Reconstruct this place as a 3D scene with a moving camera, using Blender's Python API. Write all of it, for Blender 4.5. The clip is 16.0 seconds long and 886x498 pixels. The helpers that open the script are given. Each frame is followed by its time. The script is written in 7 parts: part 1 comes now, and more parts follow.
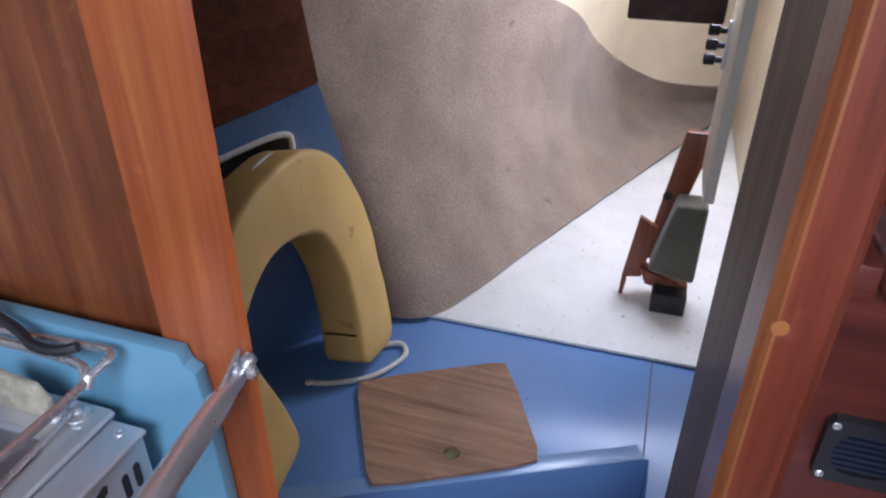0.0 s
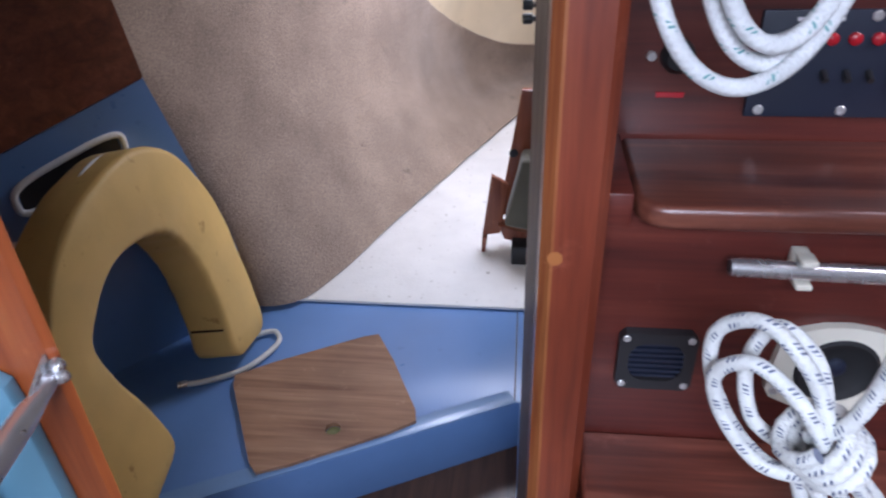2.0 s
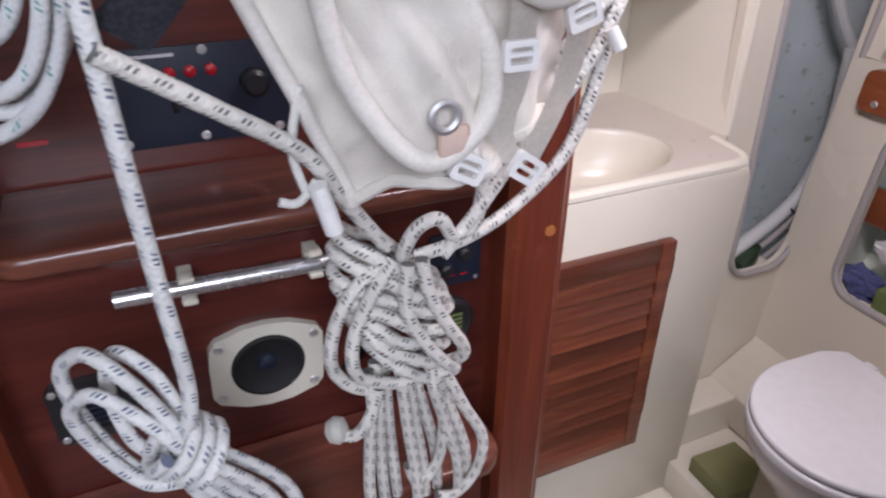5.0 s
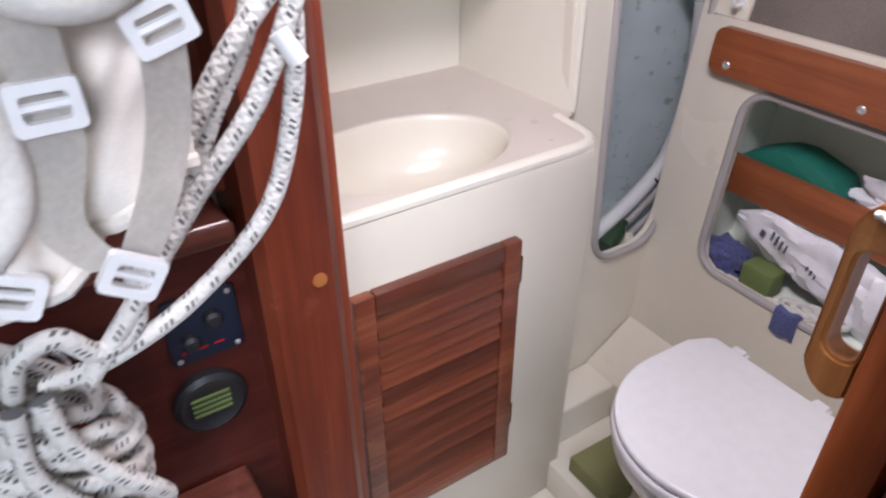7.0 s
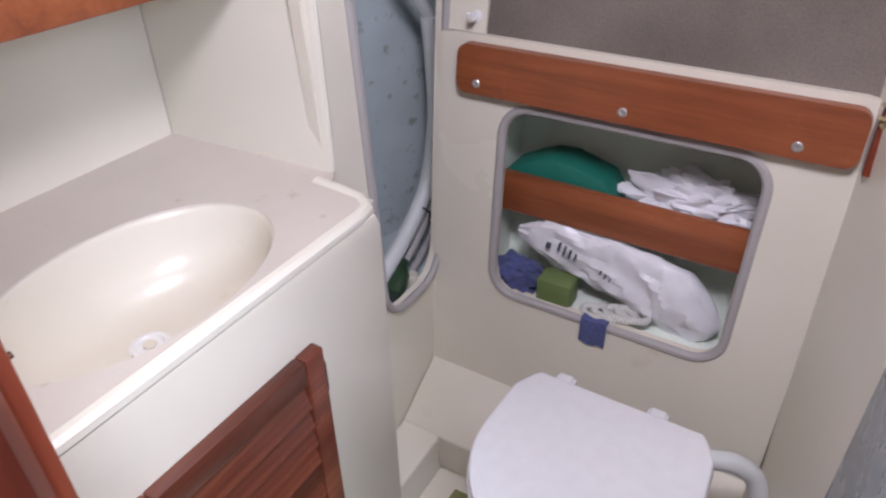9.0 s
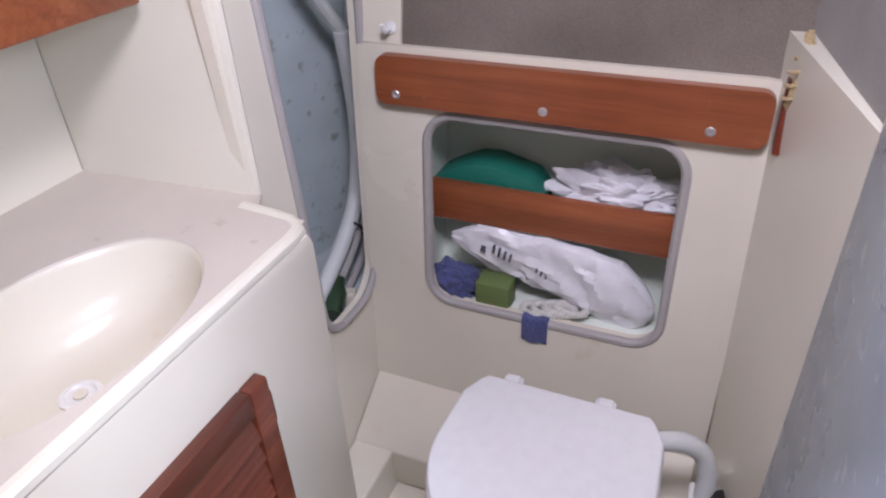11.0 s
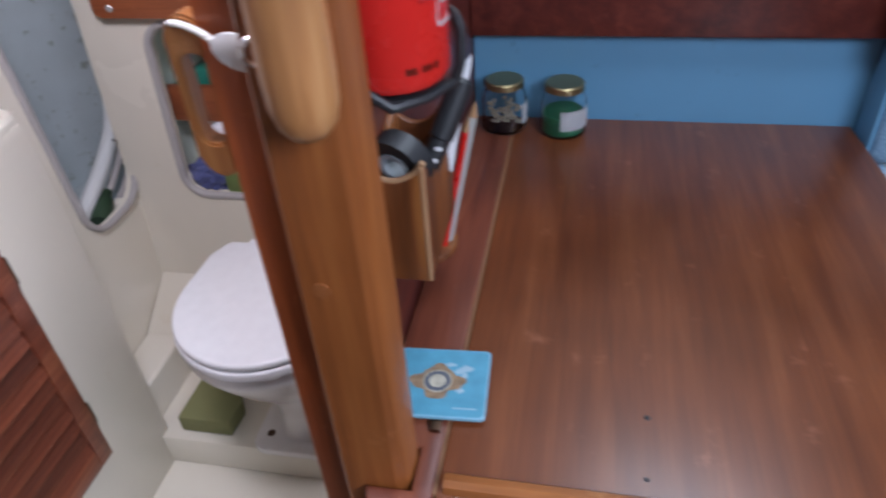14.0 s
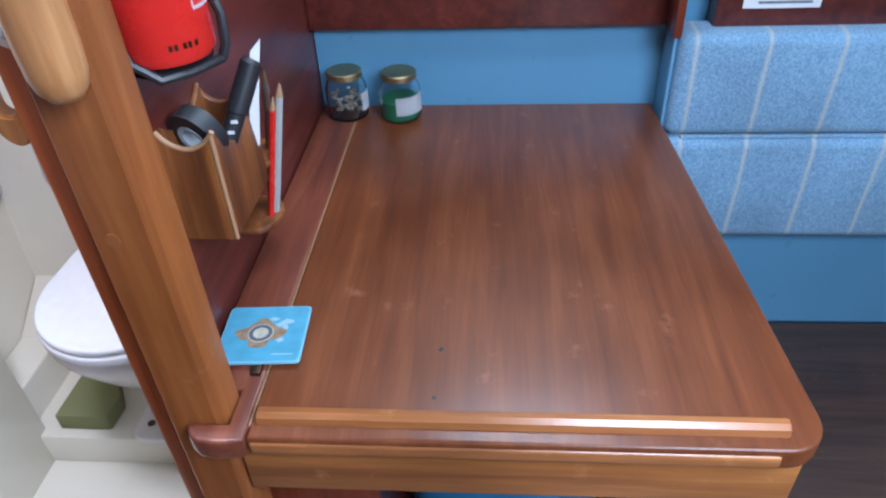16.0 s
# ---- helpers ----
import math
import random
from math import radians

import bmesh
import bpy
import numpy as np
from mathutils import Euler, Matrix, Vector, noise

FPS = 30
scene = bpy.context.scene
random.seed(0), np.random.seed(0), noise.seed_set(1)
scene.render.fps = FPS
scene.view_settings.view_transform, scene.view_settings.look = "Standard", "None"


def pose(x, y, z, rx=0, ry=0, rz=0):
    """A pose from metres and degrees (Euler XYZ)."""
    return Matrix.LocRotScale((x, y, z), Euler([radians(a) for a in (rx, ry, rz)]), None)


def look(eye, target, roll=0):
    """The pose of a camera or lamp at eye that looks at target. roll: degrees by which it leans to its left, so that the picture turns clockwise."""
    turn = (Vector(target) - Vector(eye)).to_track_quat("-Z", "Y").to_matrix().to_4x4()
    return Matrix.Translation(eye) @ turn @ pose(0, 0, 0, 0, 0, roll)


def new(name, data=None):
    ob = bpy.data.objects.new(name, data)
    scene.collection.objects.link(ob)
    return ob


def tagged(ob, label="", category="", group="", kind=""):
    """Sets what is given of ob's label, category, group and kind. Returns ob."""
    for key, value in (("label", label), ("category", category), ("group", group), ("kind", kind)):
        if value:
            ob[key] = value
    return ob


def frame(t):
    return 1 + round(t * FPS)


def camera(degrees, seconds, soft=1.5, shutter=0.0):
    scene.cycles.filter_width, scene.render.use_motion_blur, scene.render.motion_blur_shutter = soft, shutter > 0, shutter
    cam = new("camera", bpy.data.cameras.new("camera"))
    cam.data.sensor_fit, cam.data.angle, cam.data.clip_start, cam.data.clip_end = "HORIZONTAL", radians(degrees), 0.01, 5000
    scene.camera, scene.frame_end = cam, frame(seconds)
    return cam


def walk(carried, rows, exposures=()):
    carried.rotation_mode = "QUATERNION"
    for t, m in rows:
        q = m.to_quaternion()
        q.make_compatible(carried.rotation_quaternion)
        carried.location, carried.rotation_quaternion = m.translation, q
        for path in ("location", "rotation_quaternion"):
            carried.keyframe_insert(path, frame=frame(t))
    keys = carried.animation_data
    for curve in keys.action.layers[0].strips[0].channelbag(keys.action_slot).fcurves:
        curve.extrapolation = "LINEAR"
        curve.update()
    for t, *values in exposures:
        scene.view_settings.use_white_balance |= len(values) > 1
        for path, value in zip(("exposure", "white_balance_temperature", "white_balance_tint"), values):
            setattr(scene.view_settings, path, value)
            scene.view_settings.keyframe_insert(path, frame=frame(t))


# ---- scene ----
cam = camera(65.7, 16.0, soft=2.2, shutter=0.4)
PATH = [
    (0, (0.032, -0.012, 1.381), (-0.501, 1.63, 0.371), 0.1),
    (0.5, (0.048, -0.017, 1.379), (-0.457, 1.606, 0.325), -0.7),
    (1, (0.081, -0.012, 1.38), (-0.311, 1.63, 0.308), -1.0),
    (1.5, (0.098, -0.022, 1.382), (-0.214, 1.638, 0.311), -1.4),
    (2, (0.127, -0.027, 1.388), (-0.096, 1.647, 0.316), -2.2),
    (2.5, (0.169, -0.032, 1.388), (0.081, 1.65, 0.31), -2.5),
    (3, (0.207, -0.05, 1.393), (0.242, 1.641, 0.327), -2.8),
    (3.5, (0.251, -0.064, 1.394), (0.445, 1.63, 0.35), -2.5),
    (4, (0.292, -0.085, 1.394), (0.638, 1.595, 0.366), -2.7),
    (4.5, (0.35, -0.105, 1.4), (0.93, 1.523, 0.392), -0.9),
    (5, (0.401, -0.094, 1.402), (1.112, 1.476, 0.388), 0.7),
    (7.5, (0.691, 0.072, 1.372), (1.705, 1.394, 0.266), -0.3),
    (8, (0.726, 0.133, 1.368), (1.91, 1.328, 0.287), -0.5),
    (8.5, (0.749, 0.194, 1.375), (2.053, 1.226, 0.264), -2.8),
    (9, (0.771, 0.248, 1.379), (2.182, 1.122, 0.263), -1.1),
    (9.5, (0.786, 0.274, 1.379), (2.262, 1.052, 0.278), -0.9),
    (12, (0.726, 0.208, 1.378), (2.243, 0.901, 0.274), -2.9),
    (12.5, (0.648, 0.162, 1.385), (2.099, 0.928, 0.242), -2.5),
    (13, (0.577, 0.091, 1.368), (1.975, 0.887, 0.18), -3.9),
    (13.5, (0.562, -0.015, 1.358), (2.045, 0.595, 0.162), -3.5),
    (14, (0.569, -0.123, 1.352), (2.119, 0.238, 0.14), -4.3),
    (14.5, (0.559, -0.2, 1.347), (2.096, -0.017, 0.08), -2.4),
    (15, (0.537, -0.239, 1.347), (2.063, -0.102, 0.061), -4.2),
    (15.5, (0.497, -0.267, 1.361), (2.029, -0.124, 0.084), -3.7),
    (16, (0.47, -0.273, 1.365), (2.057, -0.133, 0.156), -2.7),
]
EXPOSURES = [
    (0, 0.05, 5750, 13), (1.5, 0.3, 5900, 12), (2.5, -0.22, 5700, 20), (3, -0.3, 5800, 22), (3.5, -0.3, 6300, 18), (4.5, -0.3, 6300, 16), (5, -0.5, 6400, 16), (7.5, -0.2, 6100, 12), (9.5, -0.3, 5900, 12),
    (12, -0.2, 5850, 15), (13, -0.5, 6550, 15), (13.5, -0.6, 6900, 16), (14, -0.3, 5900, 12), (14.5, -0.03, 4800, 6), (15, 0.14, 4650, 3), (16, 0.2, 5400, 6),
]
walk(cam, [(t, look(eye, target, roll)) for t, eye, target, roll in PATH], EXPOSURES)

# ---- world and light ----
world = bpy.data.worlds.new("sky")
scene.world = world
world.use_nodes = True
wn = world.node_tree.nodes
sky = wn.new("ShaderNodeTexSky")
sky.sky_type, sky.sun_disc = "NISHITA", False
sky.sun_elevation, sky.sun_rotation = radians(40), radians(200)
wn["Background"].inputs[1].default_value = 0.12
world.node_tree.links.new(sky.outputs[0], wn["Background"].inputs[0])
sun = new("sun", bpy.data.lights.new("sun", "SUN"))
sun.data.energy, sun.data.angle, sun.data.color = 1.0, radians(12), (1.0, 0.96, 0.9)
sun.matrix_world = look((0, -3, 6), (0.3, 0, 0))


def sky_lamp(name, eye, target, sx, sy, watts, colour):
    ob = new(name, bpy.data.lights.new(name, "AREA"))
    ob.data.shape, ob.data.size, ob.data.size_y = "RECTANGLE", sx, sy
    ob.data.energy, ob.data.color = watts, colour
    ob.matrix_world = look(eye, target)
    return ob


# daylight that falls through the companionway and the hatch over the forepeak
sky_lamp("companionway_daylight", (0.15, -0.95, 1.86), (0.55, -0.15, 0.65), 0.75, 0.8, 48, (0.80, 0.87, 1.0))
sky_lamp("fore_hatch_daylight", (0.16, 2.26, 1.450), (-0.05, 2.48, 0.0), 0.42, 0.42, 17.5, (0.88, 0.89, 1.0))
# added lamp in an unseen opening, brightens locker and toilet wall
sky_lamp("heads_added_daylight", (0.99, 0.30, 1.86), (1.86, 0.46, 0.74), 0.26, 0.26, 17, (0.99, 0.91, 0.97))
# added lamp above the chart table, unseen, gives the tabletop its sheen
sky_lamp("saloon_added_daylight", (1.36, -0.32, 1.855), (1.00, -0.29, 0.77), 0.50, 0.22, 6.0, (0.84, 0.92, 1.0))
scene.view_settings.exposure = 0.0


# ---- materials ----
def nodes_of(name):
    m = bpy.data.materials.new(name)
    m.use_nodes = True
    t = m.node_tree
    return m, t.nodes, t.links, t.nodes["Principled BSDF"]


def ramp(nd, stops):
    r = nd.new("ShaderNodeValToRGB")
    e = r.color_ramp.elements
    while len(e) < len(stops):
        e.new(0.5)
    for i, (p, c) in enumerate(stops):
        e[i].position, e[i].color = p, (*c, 1)
    return r


def wood(name, dark, mid, light, axis="X", rough=0.32, scale=1.0, coat=0.3, wear=0.25, scuff=0.35, tint=0.0):
    m, nd, ln, b = nodes_of(name)
    tc = nd.new("ShaderNodeTexCoord")
    mp = nd.new("ShaderNodeMapping")
    s = {"X": (1.2, 22, 22), "Y": (22, 1.2, 22), "Z": (22, 22, 1.2)}[axis]
    mp.inputs["Scale"].default_value = [v * scale for v in s]
    ln.new(tc.outputs["Object"], mp.inputs[0])
    n1 = nd.new("ShaderNodeTexNoise")
    n1.inputs["Scale"].default_value, n1.inputs["Detail"].default_value, n1.inputs["Distortion"].default_value = 1.6, 6, 0.6
    ln.new(mp.outputs[0], n1.inputs["Vector"])
    n2 = nd.new("ShaderNodeTexNoise")
    n2.inputs["Scale"].default_value, n2.inputs["Detail"].default_value = 9, 5
    ln.new(mp.outputs[0], n2.inputs["Vector"])
    n3 = nd.new("ShaderNodeTexNoise")
    n3.inputs["Scale"].default_value, n3.inputs["Detail"].default_value = 3.5, 4
    ln.new(tc.outputs["Object"], n3.inputs["Vector"])
    add = nd.new("ShaderNodeMath")
    add.operation = "MULTIPLY_ADD"
    ln.new(n2.outputs[0], add.inputs[0])
    add.inputs[1].default_value = 0.35
    ln.new(n1.outputs[0], add.inputs[2])
    r = ramp(nd, [(0.42, dark), (0.68, mid), (0.92, light)])
    ln.new(add.outputs[0], r.inputs[0])
    mix = nd.new("ShaderNodeMix")
    mix.data_type = "RGBA"
    mix.blend_type = "MULTIPLY"
    mix.inputs["Factor"].default_value = 1.0
    r3 = ramp(nd, [(0.3, (0.68, 0.66, 0.66)), (0.7, (1.12, 1.1, 1.08))])
    ln.new(n3.outputs[0], r3.inputs[0])
    ln.new(r.outputs[0], mix.inputs["A"])
    ln.new(r3.outputs[0], mix.inputs["B"])
    # small scuffs and rubbed places where the varnish has gone pale
    n4 = nd.new("ShaderNodeTexNoise")
    n4.inputs["Scale"].default_value, n4.inputs["Detail"].default_value, n4.inputs["Roughness"].default_value = 17, 9, 0.7
    ln.new(tc.outputs["Object"], n4.inputs["Vector"])
    r4 = ramp(nd, [(0.60, (0, 0, 0)), (0.74, (scuff,) * 3)])
    ln.new(n4.outputs[0], r4.inputs[0])
    ms = nd.new("ShaderNodeMix")
    ms.data_type = "RGBA"
    ln.new(r4.outputs[0], ms.inputs["Factor"])
    ln.new(mix.outputs["Result"], ms.inputs["A"])
    ms.inputs["B"].default_value = (*[min(0.8, c * 1.5 + 0.05) for c in light], 1)
    out = ms.outputs["Result"]
    rr = nd.new("ShaderNodeMapRange")
    rr.inputs["To Min"].default_value, rr.inputs["To Max"].default_value = rough - 0.08, rough + wear
    ln.new(n3.outputs[0], rr.inputs[0])
    ln.new(rr.outputs[0], b.inputs["Roughness"])
    if tint:
        oi = nd.new("ShaderNodeObjectInfo")
        rt = ramp(nd, [(0.0, (1 - tint,) * 3), (1.0, (1 + tint, 1 + tint * 1.15, 1 + tint * 1.2))])
        ln.new(oi.outputs["Random"], rt.inputs[0])
        mt = nd.new("ShaderNodeMix")
        mt.data_type, mt.blend_type = "RGBA", "MULTIPLY"
        mt.inputs["Factor"].default_value = 1.0
        ln.new(out, mt.inputs["A"])
        ln.new(rt.outputs[0], mt.inputs["B"])
        out = mt.outputs["Result"]
    ln.new(out, b.inputs["Base Color"])
    bp = nd.new("ShaderNodeBump")
    bp.inputs["Strength"].default_value, bp.inputs["Distance"].default_value = 0.12, 0.002
    ln.new(add.outputs[0], bp.inputs["Height"])
    ln.new(bp.outputs[0], b.inputs["Normal"])
    b.inputs["Coat Weight"].default_value, b.inputs["Coat Roughness"].default_value = coat, 0.25
    return m


def paint(name, colour, rough=0.35, vary=0.1, scale=6.0, bump=0.03, grime=(0.75, 0.72, 0.66), grime_at=0.72, metal=0.0, fine=120):
    """Paint, plastic, gel coat: cloudy variation, faint relief and some grime spots."""
    m, nd, ln, b = nodes_of(name)
    tc = nd.new("ShaderNodeTexCoord")
    n1 = nd.new("ShaderNodeTexNoise")
    n1.inputs["Scale"].default_value, n1.inputs["Detail"].default_value = scale, 6
    ln.new(tc.outputs["Object"], n1.inputs["Vector"])
    lo = tuple(c * (1 - vary) for c in colour)
    hi = tuple(min(1, c * (1 + vary * 0.6)) for c in colour)
    r = ramp(nd, [(0.3, lo), (0.7, hi)])
    ln.new(n1.outputs[0], r.inputs[0])
    n2 = nd.new("ShaderNodeTexNoise")
    n2.inputs["Scale"].default_value, n2.inputs["Detail"].default_value = scale * 5.3, 8
    ln.new(tc.outputs["Object"], n2.inputs["Vector"])
    r2 = ramp(nd, [(grime_at - 0.06, (1, 1, 1)), (grime_at + 0.05, grime)])
    ln.new(n2.outputs[0], r2.inputs[0])
    mix = nd.new("ShaderNodeMix")
    mix.data_type, mix.blend_type = "RGBA", "MULTIPLY"
    mix.inputs["Factor"].default_value = 1.0
    ln.new(r.outputs[0], mix.inputs["A"])
    ln.new(r2.outputs[0], mix.inputs["B"])
    ln.new(mix.outputs["Result"], b.inputs["Base Color"])
    rr = nd.new("ShaderNodeMapRange")
    rr.inputs["To Min"].default_value, rr.inputs["To Max"].default_value = max(0.03, rough - 0.06), rough + 0.1
    ln.new(n1.outputs[0], rr.inputs[0])
    ln.new(rr.outputs[0], b.inputs["Roughness"])
    n3 = nd.new("ShaderNodeTexNoise")
    n3.inputs["Scale"].default_value = fine
    ln.new(tc.outputs["Object"], n3.inputs["Vector"])
    bp = nd.new("ShaderNodeBump")
    bp.inputs["Strength"].default_value, bp.inputs["Distance"].default_value = bump, 0.003
    ln.new(n3.outputs[0], bp.inputs["Height"])
    ln.new(bp.outputs[0], b.inputs["Normal"])
    b.inputs["Metallic"].default_value = metal
    return m


def fabric(name, colour, dark, scale=350, big=4.0, rough=0.95, bump=0.5, stripes=None, spots=0.0):
    m, nd, ln, b = nodes_of(name)
    tc = nd.new("ShaderNodeTexCoord")
    n1 = nd.new("ShaderNodeTexNoise")
    n1.inputs["Scale"].default_value, n1.inputs["Detail"].default_value = scale, 3
    ln.new(tc.outputs["Object"], n1.inputs["Vector"])
    n2 = nd.new("ShaderNodeTexNoise")
    n2.inputs["Scale"].default_value, n2.inputs["Detail"].default_value = big, 6
    ln.new(tc.outputs["Object"], n2.inputs["Vector"])
    r = ramp(nd, [(0.35, dark), (0.65, colour)])
    ln.new(n1.outputs[0], r.inputs[0])
    r2 = ramp(nd, [(0.3, (0.72, 0.7, 0.69)), (0.65, (1.06, 1.05, 1.04))])
    ln.new(n2.outputs[0], r2.inputs[0])
    mix = nd.new("ShaderNodeMix")
    mix.data_type, mix.blend_type = "RGBA", "MULTIPLY"
    mix.inputs["Factor"].default_value = 1.0
    ln.new(r.outputs[0], mix.inputs["A"])
    ln.new(r2.outputs[0], mix.inputs["B"])
    out = mix.outputs["Result"]
    if spots:
        n4 = nd.new("ShaderNodeTexNoise")
        n4.inputs["Scale"].default_value, n4.inputs["Detail"].default_value = 13, 7
        ln.new(tc.outputs["Object"], n4.inputs["Vector"])
        r4 = ramp(nd, [(0.67, (1, 1, 1)), (0.77, (1 - spots,) * 3)])
        ln.new(n4.outputs[0], r4.inputs[0])
        m4 = nd.new("ShaderNodeMix")
        m4.data_type, m4.blend_type = "RGBA", "MULTIPLY"
        m4.inputs["Factor"].default_value = 1.0
        ln.new(out, m4.inputs["A"])
        ln.new(r4.outputs[0], m4.inputs["B"])
        out = m4.outputs["Result"]
    if stripes:
        axis, pitch, width, tint = stripes
        sp = nd.new("ShaderNodeSeparateXYZ")
        ln.new(tc.outputs["Object"], sp.inputs[0])
        wob = nd.new("ShaderNodeMath")
        wob.operation = "MULTIPLY_ADD"
        ln.new(n2.outputs[0], wob.inputs[0])
        wob.inputs[1].default_value = 0.02
        ln.new(sp.outputs[axis], wob.inputs[2])
        fr = nd.new("ShaderNodeMath")
        fr.operation = "PINGPONG"
        ln.new(wob.outputs[0], fr.inputs[0])
        fr.inputs[1].default_value = pitch
        st = ramp(nd, [(0.0, (1, 1, 1)), (width, (0, 0, 0))])
        dv = nd.new("ShaderNodeMath")
        dv.operation = "DIVIDE"
        ln.new(fr.outputs[0], dv.inputs[0])
        dv.inputs[1].default_value = pitch
        ln.new(dv.outputs[0], st.inputs[0])
        half = nd.new("ShaderNodeMath")
        half.operation = "MULTIPLY"
        ln.new(st.outputs[0], half.inputs[0])
        half.inputs[1].default_value = 0.65
        mx = nd.new("ShaderNodeMix")
        mx.data_type = "RGBA"
        ln.new(half.outputs[0], mx.inputs["Factor"])
        ln.new(out, mx.inputs["A"])
        mx.inputs["B"].default_value = (*tint, 1)
        out = mx.outputs["Result"]
    ln.new(out, b.inputs["Base Color"])
    b.inputs["Roughness"].default_value = rough
    b.inputs["Sheen Weight"].default_value = 0.25
    bp = nd.new("ShaderNodeBump")
    bp.inputs["Strength"].default_value, bp.inputs["Distance"].default_value = bump, 0.002
    ln.new(n1.outputs[0], bp.inputs["Height"])
    ln.new(bp.outputs[0], b.inputs["Normal"])
    return m


def braid(name, base, fleck, pitch=0.024, rows=2.0, duty=0.3, lean=0.35):
    """Braided rope: u runs round it, v along it in metres."""
    m, nd, ln, b = nodes_of(name)
    uv = nd.new("ShaderNodeUVMap")
    sp = nd.new("ShaderNodeSeparateXYZ")
    ln.new(uv.outputs[0], sp.inputs[0])

    def op(kind, a, c, d=None):
        n = nd.new("ShaderNodeMath")
        n.operation = kind
        for i, v in enumerate((a, c, d)):
            if v is None:
                continue
            if isinstance(v, (int, float)):
                n.inputs[i].default_value = v
            else:
                ln.new(v, n.inputs[i])
        return n.outputs[0]
    u, v = sp.outputs[0], sp.outputs[1]
    band = op("LESS_THAN", op("FRACT", op("MULTIPLY_ADD", u, lean, op("DIVIDE", v, pitch)), 0), duty)
    dots = op("LESS_THAN", op("FRACT", op("MULTIPLY_ADD", v, 230.0, op("MULTIPLY", u, 4.0)), 0), 0.5)
    side = op("LESS_THAN", op("FRACT", op("MULTIPLY", u, rows), 0), 0.5)
    f = op("MULTIPLY", op("MULTIPLY", op("MULTIPLY", band, dots), side), 0.85)
    tc = nd.new("ShaderNodeTexCoord")
    n2 = nd.new("ShaderNodeTexNoise")
    n2.inputs["Scale"].default_value, n2.inputs["Detail"].default_value = 25, 4
    ln.new(tc.outputs["Object"], n2.inputs["Vector"])
    r2 = ramp(nd, [(0.3, tuple(c * 0.78 for c in base)), (0.65, base)])
    ln.new(n2.outputs[0], r2.inputs[0])
    mx = nd.new("ShaderNodeMix")
    mx.data_type = "RGBA"
    ln.new(f, mx.inputs["Factor"])
    ln.new(r2.outputs[0], mx.inputs["A"])
    mx.inputs["B"].default_value = (*fleck, 1)
    ln.new(mx.outputs["Result"], b.inputs["Base Color"])
    b.inputs["Roughness"].default_value = 0.75
    b.inputs["Sheen Weight"].default_value = 0.2
    w1 = op("SINE", op("MULTIPLY_ADD", v, 900.0, op("MULTIPLY", u, 25.13)), 0)
    w2 = op("SINE", op("MULTIPLY_ADD", v, 900.0, op("MULTIPLY", u, -25.13)), 0)
    bp = nd.new("ShaderNodeBump")
    bp.inputs["Strength"].default_value, bp.inputs["Distance"].default_value = 0.35, 0.0012
    ln.new(op("MAXIMUM", w1, w2), bp.inputs["Height"])
    ln.new(bp.outputs[0], b.inputs["Normal"])
    return m


def plain(name, colour, rough=0.4, metal=0.0):
    m, nd, ln, b = nodes_of(name)
    tc = nd.new("ShaderNodeTexCoord")
    n1 = nd.new("ShaderNodeTexNoise")
    n1.inputs["Scale"].default_value, n1.inputs["Detail"].default_value = 40, 5
    ln.new(tc.outputs["Object"], n1.inputs["Vector"])
    r = ramp(nd, [(0.3, tuple(c * 0.95 for c in colour)), (0.7, colour)])
    ln.new(n1.outputs[0], r.inputs[0])
    ln.new(r.outputs[0], b.inputs["Base Color"])
    rr = nd.new("ShaderNodeMapRange")
    rr.inputs["To Min"].default_value, rr.inputs["To Max"].default_value = max(0.03, rough - 0.07), rough + 0.12
    ln.new(n1.outputs[0], rr.inputs[0])
    ln.new(rr.outputs[0], b.inputs["Roughness"])
    b.inputs["Metallic"].default_value = metal
    return m


def glass(name, colour=(1, 1, 1), rough=0.03):
    m, nd, ln, b = nodes_of(name)
    b.inputs["Base Color"].default_value = (*colour, 1)
    b.inputs["Roughness"].default_value = rough
    b.inputs["Transmission Weight"].default_value = 1.0
    b.inputs["IOR"].default_value = 1.25
    return m


MAHOG_X = wood("mahogany_x", (0.055, 0.010, 0.008), (0.10, 0.018, 0.012), (0.15, 0.032, 0.020), "X")
MAHOG_Z = wood("mahogany_z", (0.10, 0.018, 0.009), (0.19, 0.036, 0.015), (0.28, 0.065, 0.026), "Z")
TEAK_Z = wood("orange_teak_z", (0.22, 0.045, 0.010), (0.36, 0.085, 0.019), (0.46, 0.14, 0.035), "Z")
TEAK_Y = wood("orange_teak_y", (0.20, 0.055, 0.018), (0.30, 0.085, 0.028), (0.38, 0.12, 0.04), "Y", rough=0.4)
PLANK_X = wood("panel_teak", (0.090, 0.020, 0.005), (0.175, 0.046, 0.010), (0.255, 0.084, 0.021), "Z", rough=0.45)
TABLE_WOOD = wood("table_mahogany", (0.105, 0.027, 0.0075), (0.160, 0.045, 0.0125), (0.225, 0.072, 0.023), "X", rough=0.33, coat=0.25, wear=0.22, scuff=0.45)
EDGE_WOOD = wood("edge_teak", (0.22, 0.075, 0.022), (0.38, 0.14, 0.040), (0.54, 0.24, 0.075), "Y", rough=0.28, coat=0.6)
APRON_WOOD = wood("apron_teak", (0.22, 0.072, 0.018), (0.38, 0.138, 0.034), (0.52, 0.215, 0.06), "Y", rough=0.35)
